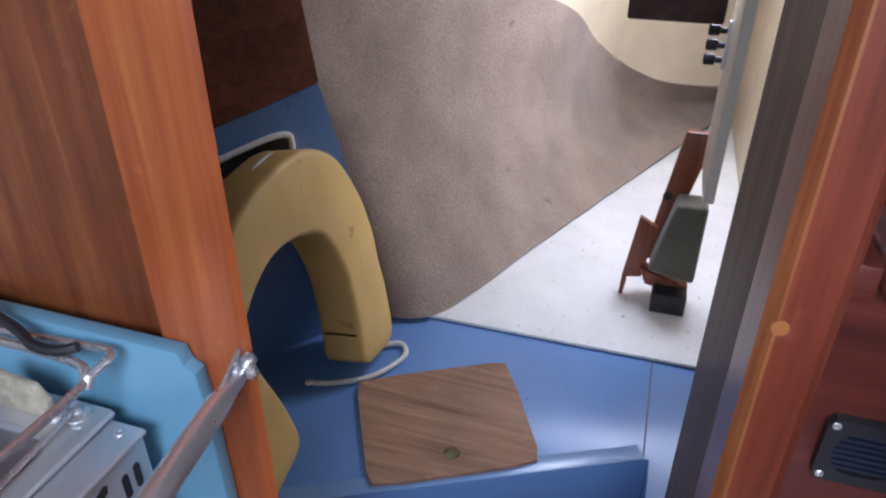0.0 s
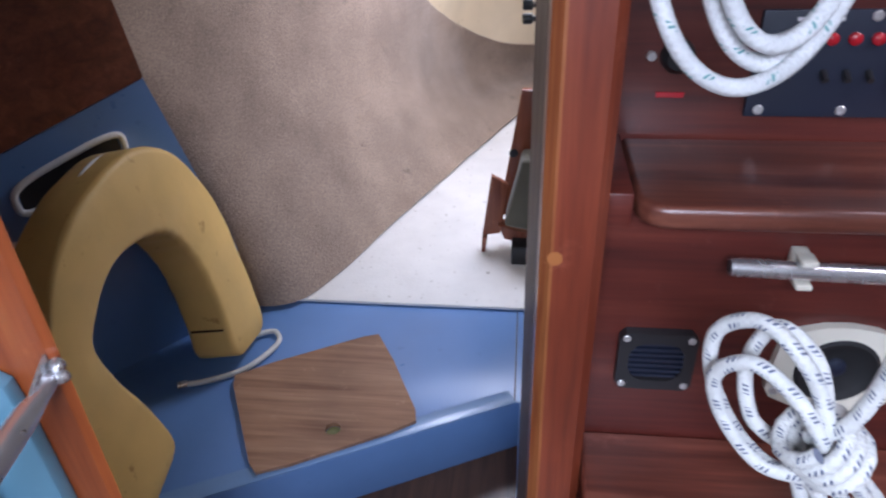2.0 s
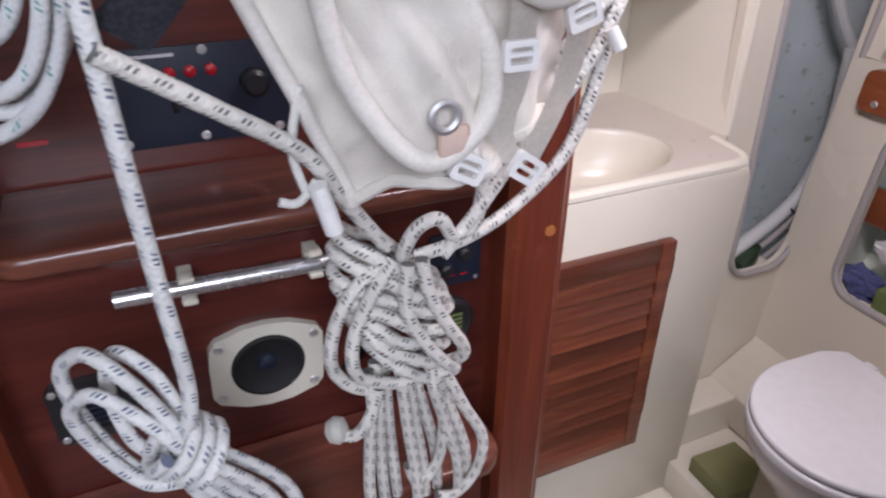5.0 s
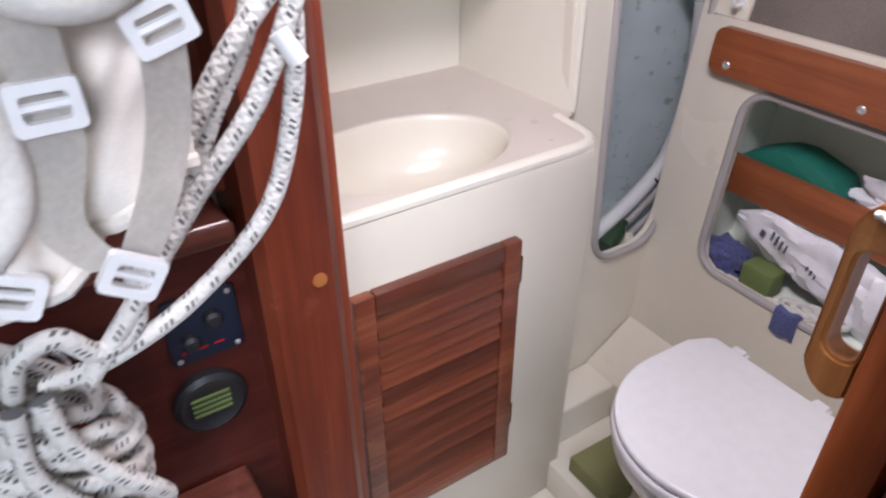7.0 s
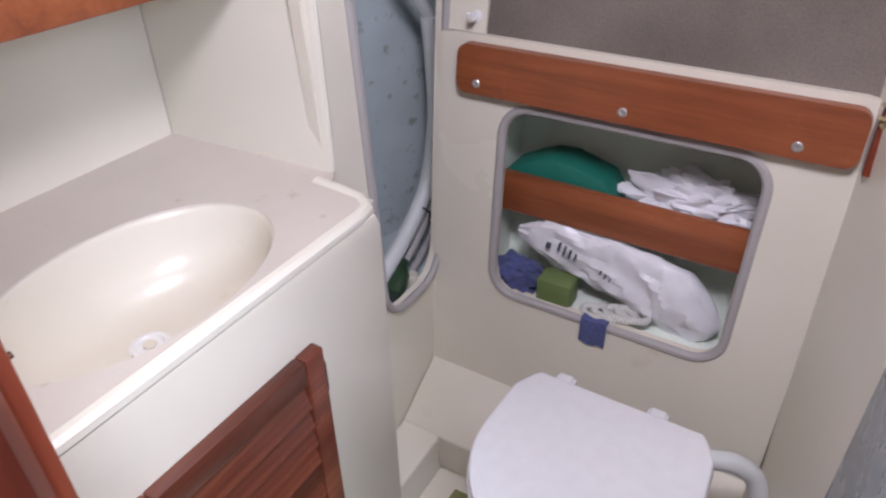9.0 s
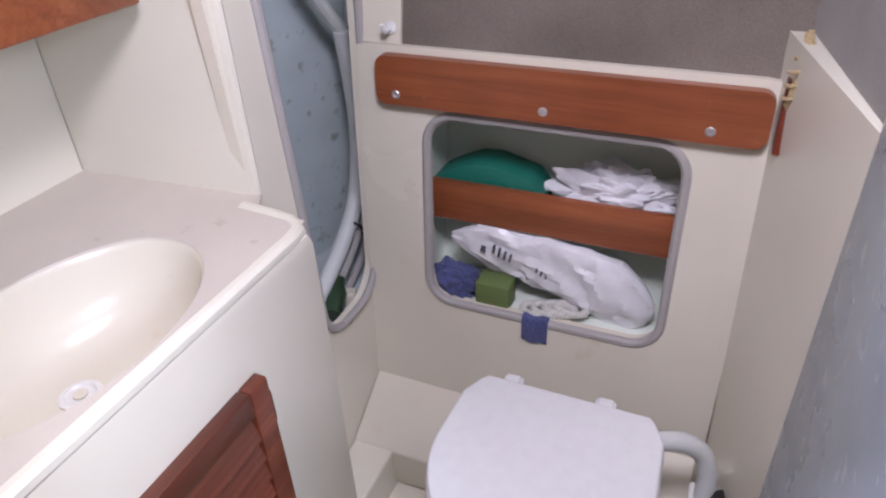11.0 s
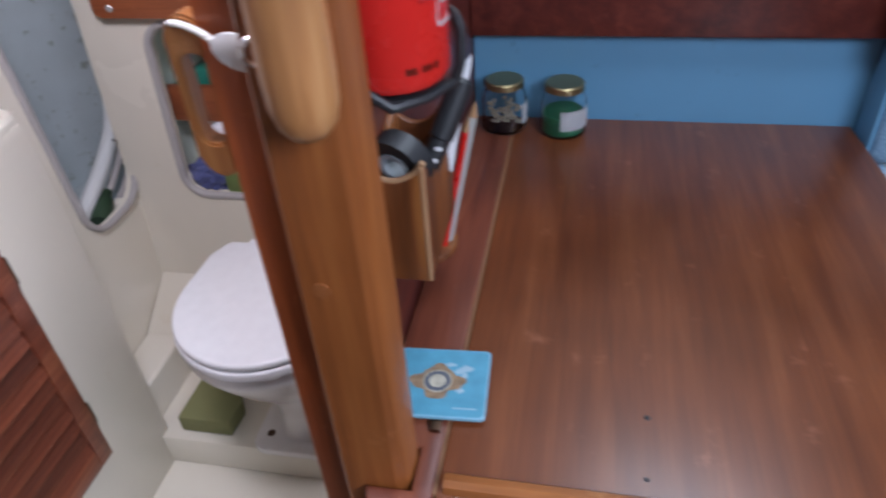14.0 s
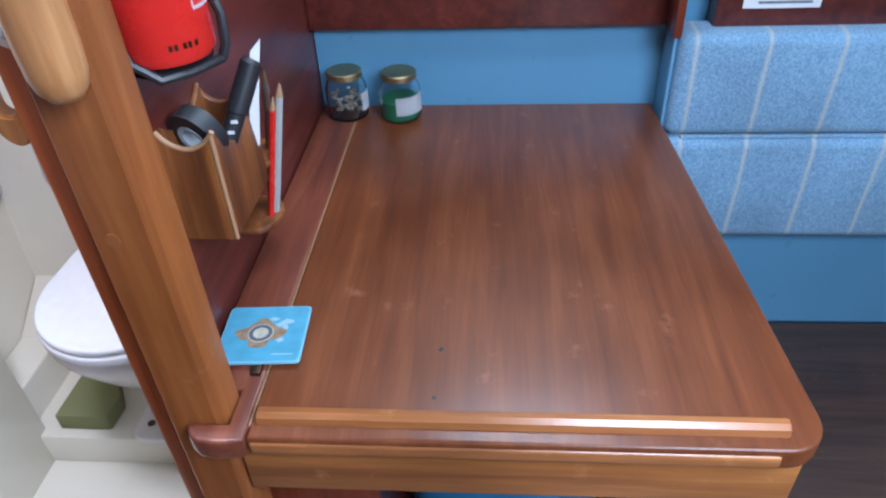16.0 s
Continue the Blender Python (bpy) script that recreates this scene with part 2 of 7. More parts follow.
LOUVRE_WOOD = wood("louvre_mahogany", (0.08, 0.016, 0.007), (0.145, 0.034, 0.014), (0.23, 0.072, 0.03), "X", rough=0.36, tint=0.38)
BOX_WOOD = wood("box_teak", (0.075, 0.022, 0.006), (0.165, 0.050, 0.012), (0.31, 0.115, 0.026), "Z", rough=0.35)
PLY = wood("plywood", (0.20, 0.10, 0.055), (0.32, 0.18, 0.105), (0.42, 0.26, 0.16), "X", rough=0.6, coat=0.0)
HANDLE_WOOD = wood("handle_teak", (0.20, 0.070, 0.018), (0.34, 0.13, 0.034), (0.50, 0.23, 0.07), "Z", rough=0.3)
SOLE_WOOD = wood("sole_teak", (0.05, 0.025, 0.014), (0.09, 0.045, 0.025), (0.13, 0.065, 0.035), "Y", rough=0.5)
DARK_WOOD = wood("dark_board", (0.03, 0.014, 0.009), (0.055, 0.027, 0.016), (0.085, 0.042, 0.026), "Y", rough=0.5)
GREY_WOOD = wood("worn_grey_wood", (0.080, 0.050, 0.034), (0.130, 0.086, 0.062), (0.19, 0.140, 0.106), "Z", rough=0.5, coat=0.1)
GEL = paint("cream_gelcoat", (0.73, 0.68, 0.57), 0.22, 0.05, 3.0, 0.02, (0.93, 0.90, 0.85), 0.74)
GEL_WHITE = paint("white_gelcoat", (0.73, 0.69, 0.585), 0.3, 0.05, 3.0, 0.03, (0.94, 0.91, 0.86), 0.74)
WHITE_BED = paint("white_flaked_board", (0.72, 0.71, 0.68), 0.55, 0.08, 9.0, 0.3, (0.45, 0.43, 0.38), 0.70)
CREAM_HULL = paint("cream_deckhead", (0.68, 0.58, 0.42), 0.6, 0.1, 5.0, 0.25)
HULL_PALE = paint("pale_hull", (0.50, 0.56, 0.57), 0.6, 0.12, 7.0, 0.2, (0.6, 0.58, 0.5), 0.66)
LOCKER = paint("pale_green_hull", (0.82, 0.87, 0.78), 0.5, 0.08, 6.0, 0.2)
BLUE = paint("blue_paint", (0.13, 0.24, 0.48), 0.28, 0.1, 4.0, 0.05, (0.8, 0.8, 0.82), 0.74)
GALLEY_BLUE = paint("light_blue_paint", (0.145, 0.305, 0.405), 0.3, 0.08, 4.0, 0.04)
SALOON_BLUE = paint("saloon_blue", (0.115, 0.265, 0.41), 0.4, 0.06, 4.0, 0.03)
GREY_PANEL = paint("grey_blue_laminate", (0.34, 0.40, 0.48), 0.25, 0.1, 7.0, 0.05, (1.35, 1.3, 1.25), 0.66)
CEILING = paint("cream_vinyl", (0.66, 0.62, 0.54), 0.6, 0.05, 3.0, 0.2)
CARPET = fabric("hull_carpet", (0.38, 0.287, 0.220), (0.23, 0.173, 0.135), 210, 5.0, 0.97, 1.0, spots=0.55)
HEAD_CARPET = fabric("brown_carpet", (0.20, 0.168, 0.145), (0.155, 0.13, 0.11), 420, 5.0, 0.97, 0.4)
CUSHION = fabric("blue_upholstery", (0.29, 0.46, 0.62), (0.15, 0.28, 0.44), 300, 3.0, 0.95, 0.6, (1, 0.062, 0.10, (0.56, 0.52, 0.43)))
FOAM = paint("yellow_vinyl", (0.70, 0.47, 0.15), 0.5, 0.16, 5.0, 0.16, (0.62, 0.48, 0.36), 0.715, fine=45)
CANVAS = fabric("white_canvas", (0.75, 0.715, 0.645), (0.68, 0.645, 0.58), 900, 12.0, 0.9, 0.2)
WEBBING = fabric("white_webbing", (0.80, 0.765, 0.70), (0.72, 0.69, 0.63), 300, 9.0, 0.85, 0.12)
ROPE_BLUE = braid("rope_blue_fleck", (0.72, 0.72, 0.69), (0.03, 0.05, 0.13), 0.024, 4.0, 0.45, 1.0)
ROPE_BLACK = braid("rope_black_fleck", (0.72, 0.69, 0.63), (0.02, 0.02, 0.025), 0.020, 5.0, 0.5, 1.0)
ROPE_GREEN = braid("rope_green_fleck", (0.74, 0.74, 0.73), (0.03, 0.25, 0.24), 0.05, 4.0, 0.14, 1.0)
CORD = braid("white_cord", (0.70, 0.69, 0.64), (0.45, 0.43, 0.38), 0.006, 1.0, 0.4, 1.0)
TAN_ROPE = braid("tan_rope", (0.50, 0.38, 0.20), (0.30, 0.2, 0.09), 0.008, 1.0, 0.4, 1.0)
STEEL = plain("polished_steel", (0.80, 0.80, 0.81), 0.24, 0.88)
RAIL_STEEL = plain("satin_steel", (0.90, 0.90, 0.92), 0.27, 0.9)
ALLOY = plain("worn_alloy", (0.72, 0.72, 0.73), 0.46, 0.8)
BRUSHED = plain("brushed_steel", (0.66, 0.65, 0.64), 0.36, 0.75)
BRASS = plain("brass", (0.42, 0.34, 0.18), 0.35, 1.0)
BRONZE = plain("dark_bronze", (0.12, 0.07, 0.045), 0.45, 1.0)
# BLACK also colours the sheets that stand in for shade in openings
BLACK = plain("black_plastic_and_shade", (0.018, 0.018, 0.02), 0.4)
NAVY = plain("dark_blue_panel", (0.012, 0.017, 0.034), 0.45)
CREAM = plain("cream_plastic", (0.70, 0.66, 0.55), 0.4)
WHITE = plain("white_plastic", (0.80, 0.79, 0.77), 0.28)
LID_WHITE = plain("toilet_plastic", (0.80, 0.795, 0.80), 0.2)
CERAMIC = plain("white_ceramic", (0.78, 0.75, 0.72), 0.12)
RUBBER = plain("grey_rubber", (0.40, 0.375, 0.36), 0.55)
HOSE = plain("white_hose", (0.66, 0.67, 0.66), 0.4)
RED = plain("red_enamel", (0.62, 0.02, 0.015), 0.25)
LED_RED = plain("red_lens", (0.45, 0.01, 0.02), 0.2)
TEAL = plain("green_plastic", (0.015, 0.16, 0.115), 0.5)
OLIVE = plain("olive_foam", (0.20, 0.20, 0.085), 0.9)
MOSS = plain("green_box_plastic", (0.14, 0.19, 0.06), 0.6)
CLOTH_BLUE = fabric("blue_cloth", (0.10, 0.12, 0.30), (0.05, 0.06, 0.17), 300, 12, 0.95, 0.6)
PAPER = plain("paper", (0.72, 0.71, 0.72), 0.7)
INK = plain("grey_print", (0.10, 0.11, 0.14), 0.6)
SCROLL = plain("pale_scroll_print", (0.36, 0.50, 0.58), 0.4)
COASTER = plain("blue_coaster", (0.22, 0.44, 0.56), 0.3)
PLUG = plain("wood_plug", (0.40, 0.14, 0.038), 0.5)
CAULK = plain("pale_edge", (0.36, 0.20, 0.10), 0.5)
GLASS = glass("jar_glass")
PLASTIC_BAG = paint("white_polythene", (0.78, 0.77, 0.80), 0.3, 0.08, 20, 0.3, fine=35)


# ---- mesh helpers ----
def finish(name, bm, mat, smooth=True, angle=35):
    bmesh.ops.recalc_face_normals(bm, faces=bm.faces)
    me = bpy.data.meshes.new(name)
    bm.to_mesh(me)
    bm.free()
    me.materials.append(mat)
    if smooth:
        me.polygons.foreach_set("use_smooth", [True] * len(me.polygons))
        me.set_sharp_from_angle(angle=radians(angle))
    return me


def thing(name, label, category, at=(0, 0, 0), group="", m=None):
    ob = new(name)
    ob.empty_display_size = 0.02
    ob.matrix_basis = m if m is not None else Matrix.Translation(at)
    return tagged(ob, label, category, group)


def part(name, bm, mat, parent, label="", angle=35):
    """One mesh, given in world coordinates, under a thing or a part."""
    ob = new(name, finish(name, bm, mat, True, angle))
    hang(ob, parent)
    if label:
        ob["label"] = label
    return ob


def hang(ob, parent):
    ob.parent = parent
    if parent.parent is None:
        ob.matrix_parent_inverse = parent.matrix_basis.inverted()
    return ob


def solo(name, bm, mat, label, category, kind="", group="", angle=35):
    return tagged(new(name, finish(name, bm, mat, True, angle)), label, category, group, kind)


def box(x0, x1, y0, y1, z0, z1, bev=0.0, seg=2, bm=None):
    own = bmesh.new()
    bmesh.ops.create_cube(own, size=1)
    bmesh.ops.scale(own, vec=(abs(x1 - x0), abs(y1 - y0), abs(z1 - z0)), verts=own.verts)
    bmesh.ops.translate(own, vec=((x0 + x1) / 2, (y0 + y1) / 2, (z0 + z1) / 2), verts=own.verts)
    if bev:
        bmesh.ops.bevel(own, geom=own.edges[:], offset=bev, segments=seg, affect="EDGES", profile=0.5)
    return join(bm, own)


def join(bm, own):
    if bm is None:
        return own
    me = bpy.data.meshes.new("tmp")
    own.to_mesh(me)
    own.free()
    bm.from_mesh(me)
    bpy.data.meshes.remove(me)
    return bm


def prism(poly, axis, a, b, bev=0.0, seg=2, bm=None, which=None):
    """Extrudes a 2D outline along an axis from a to b. poly holds the other two coordinates, in the order x, y, z."""
    own = bmesh.new()

    def p3(p, h):
        q = list(p)
        q.insert("xyz".index(axis), h)
        return q
    lo = [own.verts.new(p3(p, a)) for p in poly]
    hi = [own.verts.new(p3(p, b)) for p in poly]
    own.faces.new(lo)
    own.faces.new(hi)
    n = len(poly)
    for i in range(n):
        own.faces.new((lo[i], lo[(i + 1) % n], hi[(i + 1) % n], hi[i]))
    bmesh.ops.recalc_face_normals(own, faces=own.faces)
    if bev:
        caps = set(lo), set(hi)
        edges = [e for e in own.edges if any(set(e.verts) <= c for c in caps)] if which == "caps" else own.edges[:]
        bmesh.ops.bevel(own, geom=edges, offset=bev, segments=seg, affect="EDGES", profile=0.5)
    return join(bm, own)


def rounded(x0, x1, y0, y1, r, n=6):
    """A rectangle's outline with round corners."""
    out = []
    for cx, cy, a0 in ((x1 - r, y1 - r, 0), (x0 + r, y1 - r, 90), (x0 + r, y0 + r, 180), (x1 - r, y0 + r, 270)):
        for i in range(n + 1):
            a = radians(a0 + 90 * i / n)
            out.append((cx + r * math.cos(a), cy + r * math.sin(a)))
    return out


def spline(pts, steps=8, closed=False):
    """Catmull-Rom through the points."""
    p = [Vector(q) for q in pts]
    n = len(p)
    out = []
    for i in range(n if closed else n - 1):
        a, b, c, d = (p[(i + k) % n] if closed else p[min(max(i + k, 0), n - 1)] for k in (-1, 0, 1, 2))
        for s in range(steps):
            t = s / steps
            out.append(0.5 * ((2 * b) + (c - a) * t + (2 * a - 5 * b + 4 * c - d) * t * t + (3 * b - a - 3 * c + d) * t ** 3))
    if not closed:
        out.append(p[-1])
    return out


def tube(pts, r, n=10, closed=False, bm=None, radii=None):
    """A round tube along points, with u round it and v along it."""
    own = bmesh.new()
    uv = own.loops.layers.uv.new("UVMap")
    pts = [Vector(p) for p in pts]
    k = len(pts)
    up = Vector((0.13, 0.21, 0.97))
    rings, length, s = [], [], 0.0
    for i, p in enumerate(pts):
        a = pts[i - 1] if (i or closed) else p
        c = pts[(i + 1) % k] if (i < k - 1 or closed) else p
        d = (c - a).normalized()
        side = up - d * up.dot(d)
        if side.length < 0.05:
            side = d.orthogonal()
        side.normalize()
        up = side
        q = d.cross(side)
        rr = radii[i] if radii else r
        rings.append([own.verts.new(p + rr * (math.cos(2 * math.pi * j / n) * side + math.sin(2 * math.pi * j / n) * q)) for j in range(n)])
        if i:
            s += (p - pts[i - 1]).length
        length.append(s)
    for i in range(k if closed else k - 1):
        i2 = (i + 1) % k
        v0, v1 = length[i], length[i2] if i2 else length[i] + (pts[0] - pts[i]).length
        for j in range(n):
            j2 = (j + 1) % n
            f = own.faces.new((rings[i][j], rings[i][j2], rings[i2][j2], rings[i2][j]))
            for lp, (uu, vv) in zip(f.loops, ((j / n, v0), ((j + 1) / n, v0), ((j + 1) / n, v1), (j / n, v1))):
                lp[uv].uv = (uu, vv)
    if not closed:
        own.faces.new(rings[0])
        own.faces.new(rings[-1])
    return join(bm, own)


def lathe(profile, n=24, m=Matrix(), bm=None, cap=True):
    """Turns (radius, height) pairs about the z axis of m."""
    own = bmesh.new()
    rings = []
    for r, h in profile:
        rings.append([own.verts.new(m @ Vector((r * math.cos(2 * math.pi * j / n), r * math.sin(2 * math.pi * j / n), h))) for j in range(n)])
    for a, b in zip(rings, rings[1:]):
        for j in range(n):
            own.faces.new((a[j], a[(j + 1) % n], b[(j + 1) % n], b[j]))
    if cap:
        own.faces.new(rings[0])
        own.faces.new(rings[-1])
    return join(bm, own)


def grid_sheet(f, nu, nv, thick=0.0, bm=None):
    """A sheet from f(u, v) for u, v in 0 to 1."""
    own = bmesh.new()
    vs = [[own.verts.new(f(i / nu, j / nv)) for j in range(nv + 1)] for i in range(nu + 1)]
    for i in range(nu):
        for j in range(nv):
            own.faces.new((vs[i][j], vs[i + 1][j], vs[i + 1][j + 1], vs[i][j + 1]))
    if thick:
        bmesh.ops.recalc_face_normals(own, faces=own.faces)
        bmesh.ops.solidify(own, geom=own.faces[:], thickness=thick)
    return join(bm, own)


def screw_head(parent, at, normal, r=0.005, mat=None, name="screw"):
    """A low dome with a cross slot, on a face whose normal is given."""
    z = Vector(normal).normalized()
    m = Matrix.Translation(at) @ z.to_track_quat("Z", "Y").to_matrix().to_4x4()
    bm = lathe([(r, 0), (r, r * 0.12), (r * 0.85, r * 0.26), (r * 0.5, r * 0.30), (r * 0.42, r * 0.12), (0.0001, r * 0.10)], 14, m)
    return part(name, bm, mat or BRUSHED, parent)


def text_mesh(name, words, size, m, mat, parent, extrude=0.0003):
    cu = bpy.data.curves.new(name, "FONT")
    cu.body, cu.size, cu.extrude = words, size, extrude
    cu.align_x = "CENTER"
    ob = bpy.data.objects.new("tmp_text", cu)
    scene.collection.objects.link(ob)
    dg = bpy.context.evaluated_depsgraph_get()
    me = bpy.data.meshes.new_from_object(ob.evaluated_get(dg))
    bpy.data.objects.remove(ob)
    me.name = name
    me.transform(m)
    me.materials.clear()
    me.materials.append(mat)
    return hang(new(name, me), parent)


# ---- the shell ----
CEIL = 1.84
solo("floor", box(-1.35, 0.90, -2.2, 1.3, -0.03, 0.0), SOLE_WOOD, "dark teak cabin sole", "floor", "structure")
solo("floor_heads", box(0.90, 2.3, 0.09, 1.3, -0.03, 0.0), GEL, "cream moulded floor of the toilet compartment", "floor", "structure")
solo("floor_saloon", box(0.90, 2.3, -2.2, 0.09, -0.03, 0.0), SOLE_WOOD, "dark teak sole under the chart table", "floor", "structure")
solo("floor_forepeak", box(-1.35, 0.90, 1.3, 4.0, -0.03, 0.0), SOLE_WOOD, "dark sole under the forepeak", "floor", "structure")


def ceiling_with_holes(x0, x1, y0, y1, z, holes):
    bm = bmesh.new()
    xs = sorted({x0, x1, *[h[i] for h in holes for i in (0, 1)]})
    ys = sorted({y0, y1, *[h[i] for h in holes for i in (2, 3)]})
    for a, b in zip(xs, xs[1:]):
        for c, d in zip(ys, ys[1:]):
            mx, my = (a + b) / 2, (c + d) / 2
            if not any(h[0] < mx < h[1] and h[2] < my < h[3] for h in holes):
                box(a, b, c, d, z, z + 0.03, bm=bm)
    return bm


# the openings over heads and chart table are added for their lamps
solo("ceiling", ceiling_with_holes(-1.4, 2.3, -2.3, 1.3, CEIL, [(-0.25, 0.55, -1.35, -0.52), (0.85, 1.13, 0.16, 0.44), (1.23, 1.49, -0.60, -0.04)]), CEILING, "cream deckhead with a companionway opening and two added lamp openings", "ceiling", "structure")
solo("ceiling_forepeak", ceiling_with_holes(-1.4, 1.4, 1.3, 4.0, 1.44, [(-0.06, 0.38, 2.04, 2.48)]), CEILING, "low cream foredeck with a square hatch opening", "ceiling", "structure")
solo("wall_step_in_deck", box(-1.4, 2.3, 1.3, 1.33, 1.44, 1.87), CEILING, "cream step between coachroof and foredeck", "wall", "structure")
solo("wall_aft", box(-1.4, 2.3, -2.25, -2.2, 0, CEIL), CEILING, "plain cream aft bulkhead", "wall", "structure")
solo("wall_port", box(-1.4, -1.35, -2.2, 1.3, 0, CEIL), CEILING, "plain cream port side lining", "wall", "structure")
solo("wall_starboard", box(2.25, 2.3, -2.2, 4.0, 0, CEIL), LOCKER, "pale painted inside of the hull", "wall", "structure")
solo("wall_forepeak_port", box(-1.4, -1.35, 1.3, 4.0, 0, 1.44), CREAM_HULL, "cream painted hull side in the forepeak", "wall", "structure")
solo("wall_bow", box(-1.4, 1.4, 3.95, 4.0, 0, 1.44), CREAM_HULL, "cream painted hull in the bow", "wall", "structure")

# ---- main bulkhead with its posts ----
solo("wall_bulkhead", box(0.19, 0.79, 0.59, 0.62, 0, 1.046), MAHOG_X, "dark red varnished mahogany bulkhead panel", "bulkhead", "structure")
solo("wall_bulkhead_upper", box(0.19, 0.80, 0.715, 0.74, 1.046, CEIL), MAHOG_X, "dark red mahogany back of the instrument recess", "bulkhead", "structure")
b = bmesh.new()
prism([(0.146, 0.535), (0.156, 0.525), (0.196, 0.525), (0.206, 0.535), (0.206, 0.62), (0.146, 0.62)], "z", 0, CEIL, bm=b)
post = solo("door_post", b, MAHOG_Z, "reddish varnished mahogany post beside the forepeak opening", "post", "structure", angle=20)
solo("door_post_lining", prism([(0.1455, 0.6205), (0.206, 0.6205), (0.206, 0.79), (0.140, 0.79), (0.136, 0.785)], "z", 0, CEIL), GREY_WOOD, "worn grey side of the forepeak doorway", "trim", "structure")
part("worn_edge", prism([(0.1457, 0.5349), (0.1558, 0.5248), (0.1585, 0.5245), (0.1585, 0.5252), (0.1562, 0.5255), (0.1463, 0.5354)], "z", 0, CEIL - 0.002), wood("rubbed_teak", (0.13, 0.028, 0.010), (0.25, 0.066, 0.019), (0.40, 0.15, 0.045), "Z", rough=0.4, scuff=0.6), post, "rubbed orange corner of the post")
part("wood_plug", lathe([(0.0075, 0), (0.0075, 0.0015), (0.0001, 0.0018)], 16, Matrix.Translation((0.160, 0.5252, 1.028)) @ Euler((radians(90), 0, 0)).to_matrix().to_4x4()), PLUG, post, "pale orange round wood plug")
b = prism([(0.776, 0.546), (0.786, 0.536), (0.848, 0.536), (0.858, 0.546), (0.858, 0.64), (0.776, 0.64)], "z", 0, CEIL)
post2 = solo("heads_door_post", b, MAHOG_Z, "mahogany door post of the toilet compartment", "post", "structure", angle=20)
part("wood_plug", lathe([(0.0075, 0), (0.0075, 0.0015), (0.0001, 0.0018)], 16, Matrix.Translation((0.833, 0.536, 0.988)) @ Euler((radians(90), 0, 0)).to_matrix().to_4x4()), PLUG, post2, "pale orange round wood plug")
solo("heads_post_edge", box(0.8585, 0.8715, 0.556, 0.7665, 0, CEIL, 0.003), MAHOG_Z, "mahogany edge strip behind the door post", "trim", "structure")
solo("wall_recess_end", box(0.765, 0.776, 0.60, 0.715, 1.075, CEIL), MAHOG_Z, "mahogany end of the instrument recess", "trim", "structure")

# ledge under the instrument recess
led = thing("instrument_ledge", "dark mahogany ledge with a rounded varnished front", "ledge", (0.5, 0.6, 1.046))
pl = [(0.765, 0.548), (0.765, 0.714), (0.237, 0.714)]
for i in range(7):
    a = radians(180 + 90 * i / 6)
    pl.append((0.237 + 0.03 + 0.03 * math.cos(a), 0.548 + 0.03 + 0.03 * math.sin(a)))
part("shelf_board", prism(pl, "z", 1.047, 1.073, 0.008, 4, which="caps"), wood("ledge_mahogany", (0.05, 0.015, 0.012), (0.12, 0.035, 0.022), (0.22, 0.075, 0.045), "X", rough=0.25, coat=0.6), led)
part("end_block", box(0.206, 0.234, 0.565, 0.714, 1.040, 1.078, 0.003), MAHOG_X, led, "small worn mahogany end block")
# step or locker under the bulkhead
stp = thing("locker_step", "red-brown mahogany locker step with a rounded corner", "step", (0.46, 0.5, 0))
pl = [(0.2075, 0.437), (0.2075, 0.589)]
pl += [(0.735, 0.589)]
for i in range(7):
    a = radians(0 - 90 * i / 6)
    pl.append((0.70 + 0.035 * math.cos(a), 0.472 + 0.035 * math.sin(a)))
part("step_top", prism(pl, "z", 0.705, 0.733, 0.006, 3, which="caps"), wood("step_mahogany", (0.09, 0.024, 0.016), (0.16, 0.045, 0.028), (0.24, 0.08, 0.05), "X", rough=0.3), stp)
part("step_front", box(0.2075, 0.71, 0.457, 0.475, 0.0, 0.705), MAHOG_X, stp)
part("step_end", box(0.70, 0.718, 0.476, 0.589, 0.0, 0.705), MAHOG_X, stp)

# ---- port bulkhead and galley ----
solo("wall_port_bulkhead", box(-1.35, -0.385, 0.425, 0.445, 0, CEIL), PLANK_X, "brown varnished teak-faced port bulkhead", "bulkhead", "structure")
b = prism([(-0.394, 0.415), (-0.386, 0.405), (-0.299, 0.405), (-0.291, 0.411), (-0.330, 0.446), (-0.394, 0.446)], "z", 0, CEIL)
solo("port_door_post", b, TEAK_Z, "bright orange varnished teak post of the forepeak opening", "post", "structure", angle=20)
gp = [(-1.34, 0.0), (-0.335, 0.0), (-0.336, 0.79), (-0.338, 0.925), (-0.341, 0.955), (-0.352, 0.962), (-0.357, 0.977), (-1.34, 0.983)]
solo("galley_splashback", prism(gp, "y", 0.386, 0.404, 0.003, 2, which="caps"), GALLEY_BLUE, "light blue painted galley end panel with a shaped corner", "panel", "structure")

# ---- forepeak ----
fl = [(-1.3, 0.475), (-1.0, 0.63), (-0.60, 0.832), (0.137, 1.207), (0.137, 0.82), (0.40, 0.82), (0.40, 1.62), (-1.3, 1.62)]
b = prism(fl, "z", 0.0, 0.155, 0.004, 2, which="caps")
plat = solo("forepeak_platform", b, BLUE, "glossy blue painted raised platform in the forepeak", "platform", "structure")
lip0, lip1 = Vector((-1.0, 0.63, 0)), Vector((0.13, 1.203, 0))
along = (lip1 - lip0).normalized()
perp = Vector((-along.y, along.x, 0))
q = [lip0 + perp * 0.0, lip1 + perp * 0.0, lip1 + perp * 0.045, lip0 + perp * 0.045]
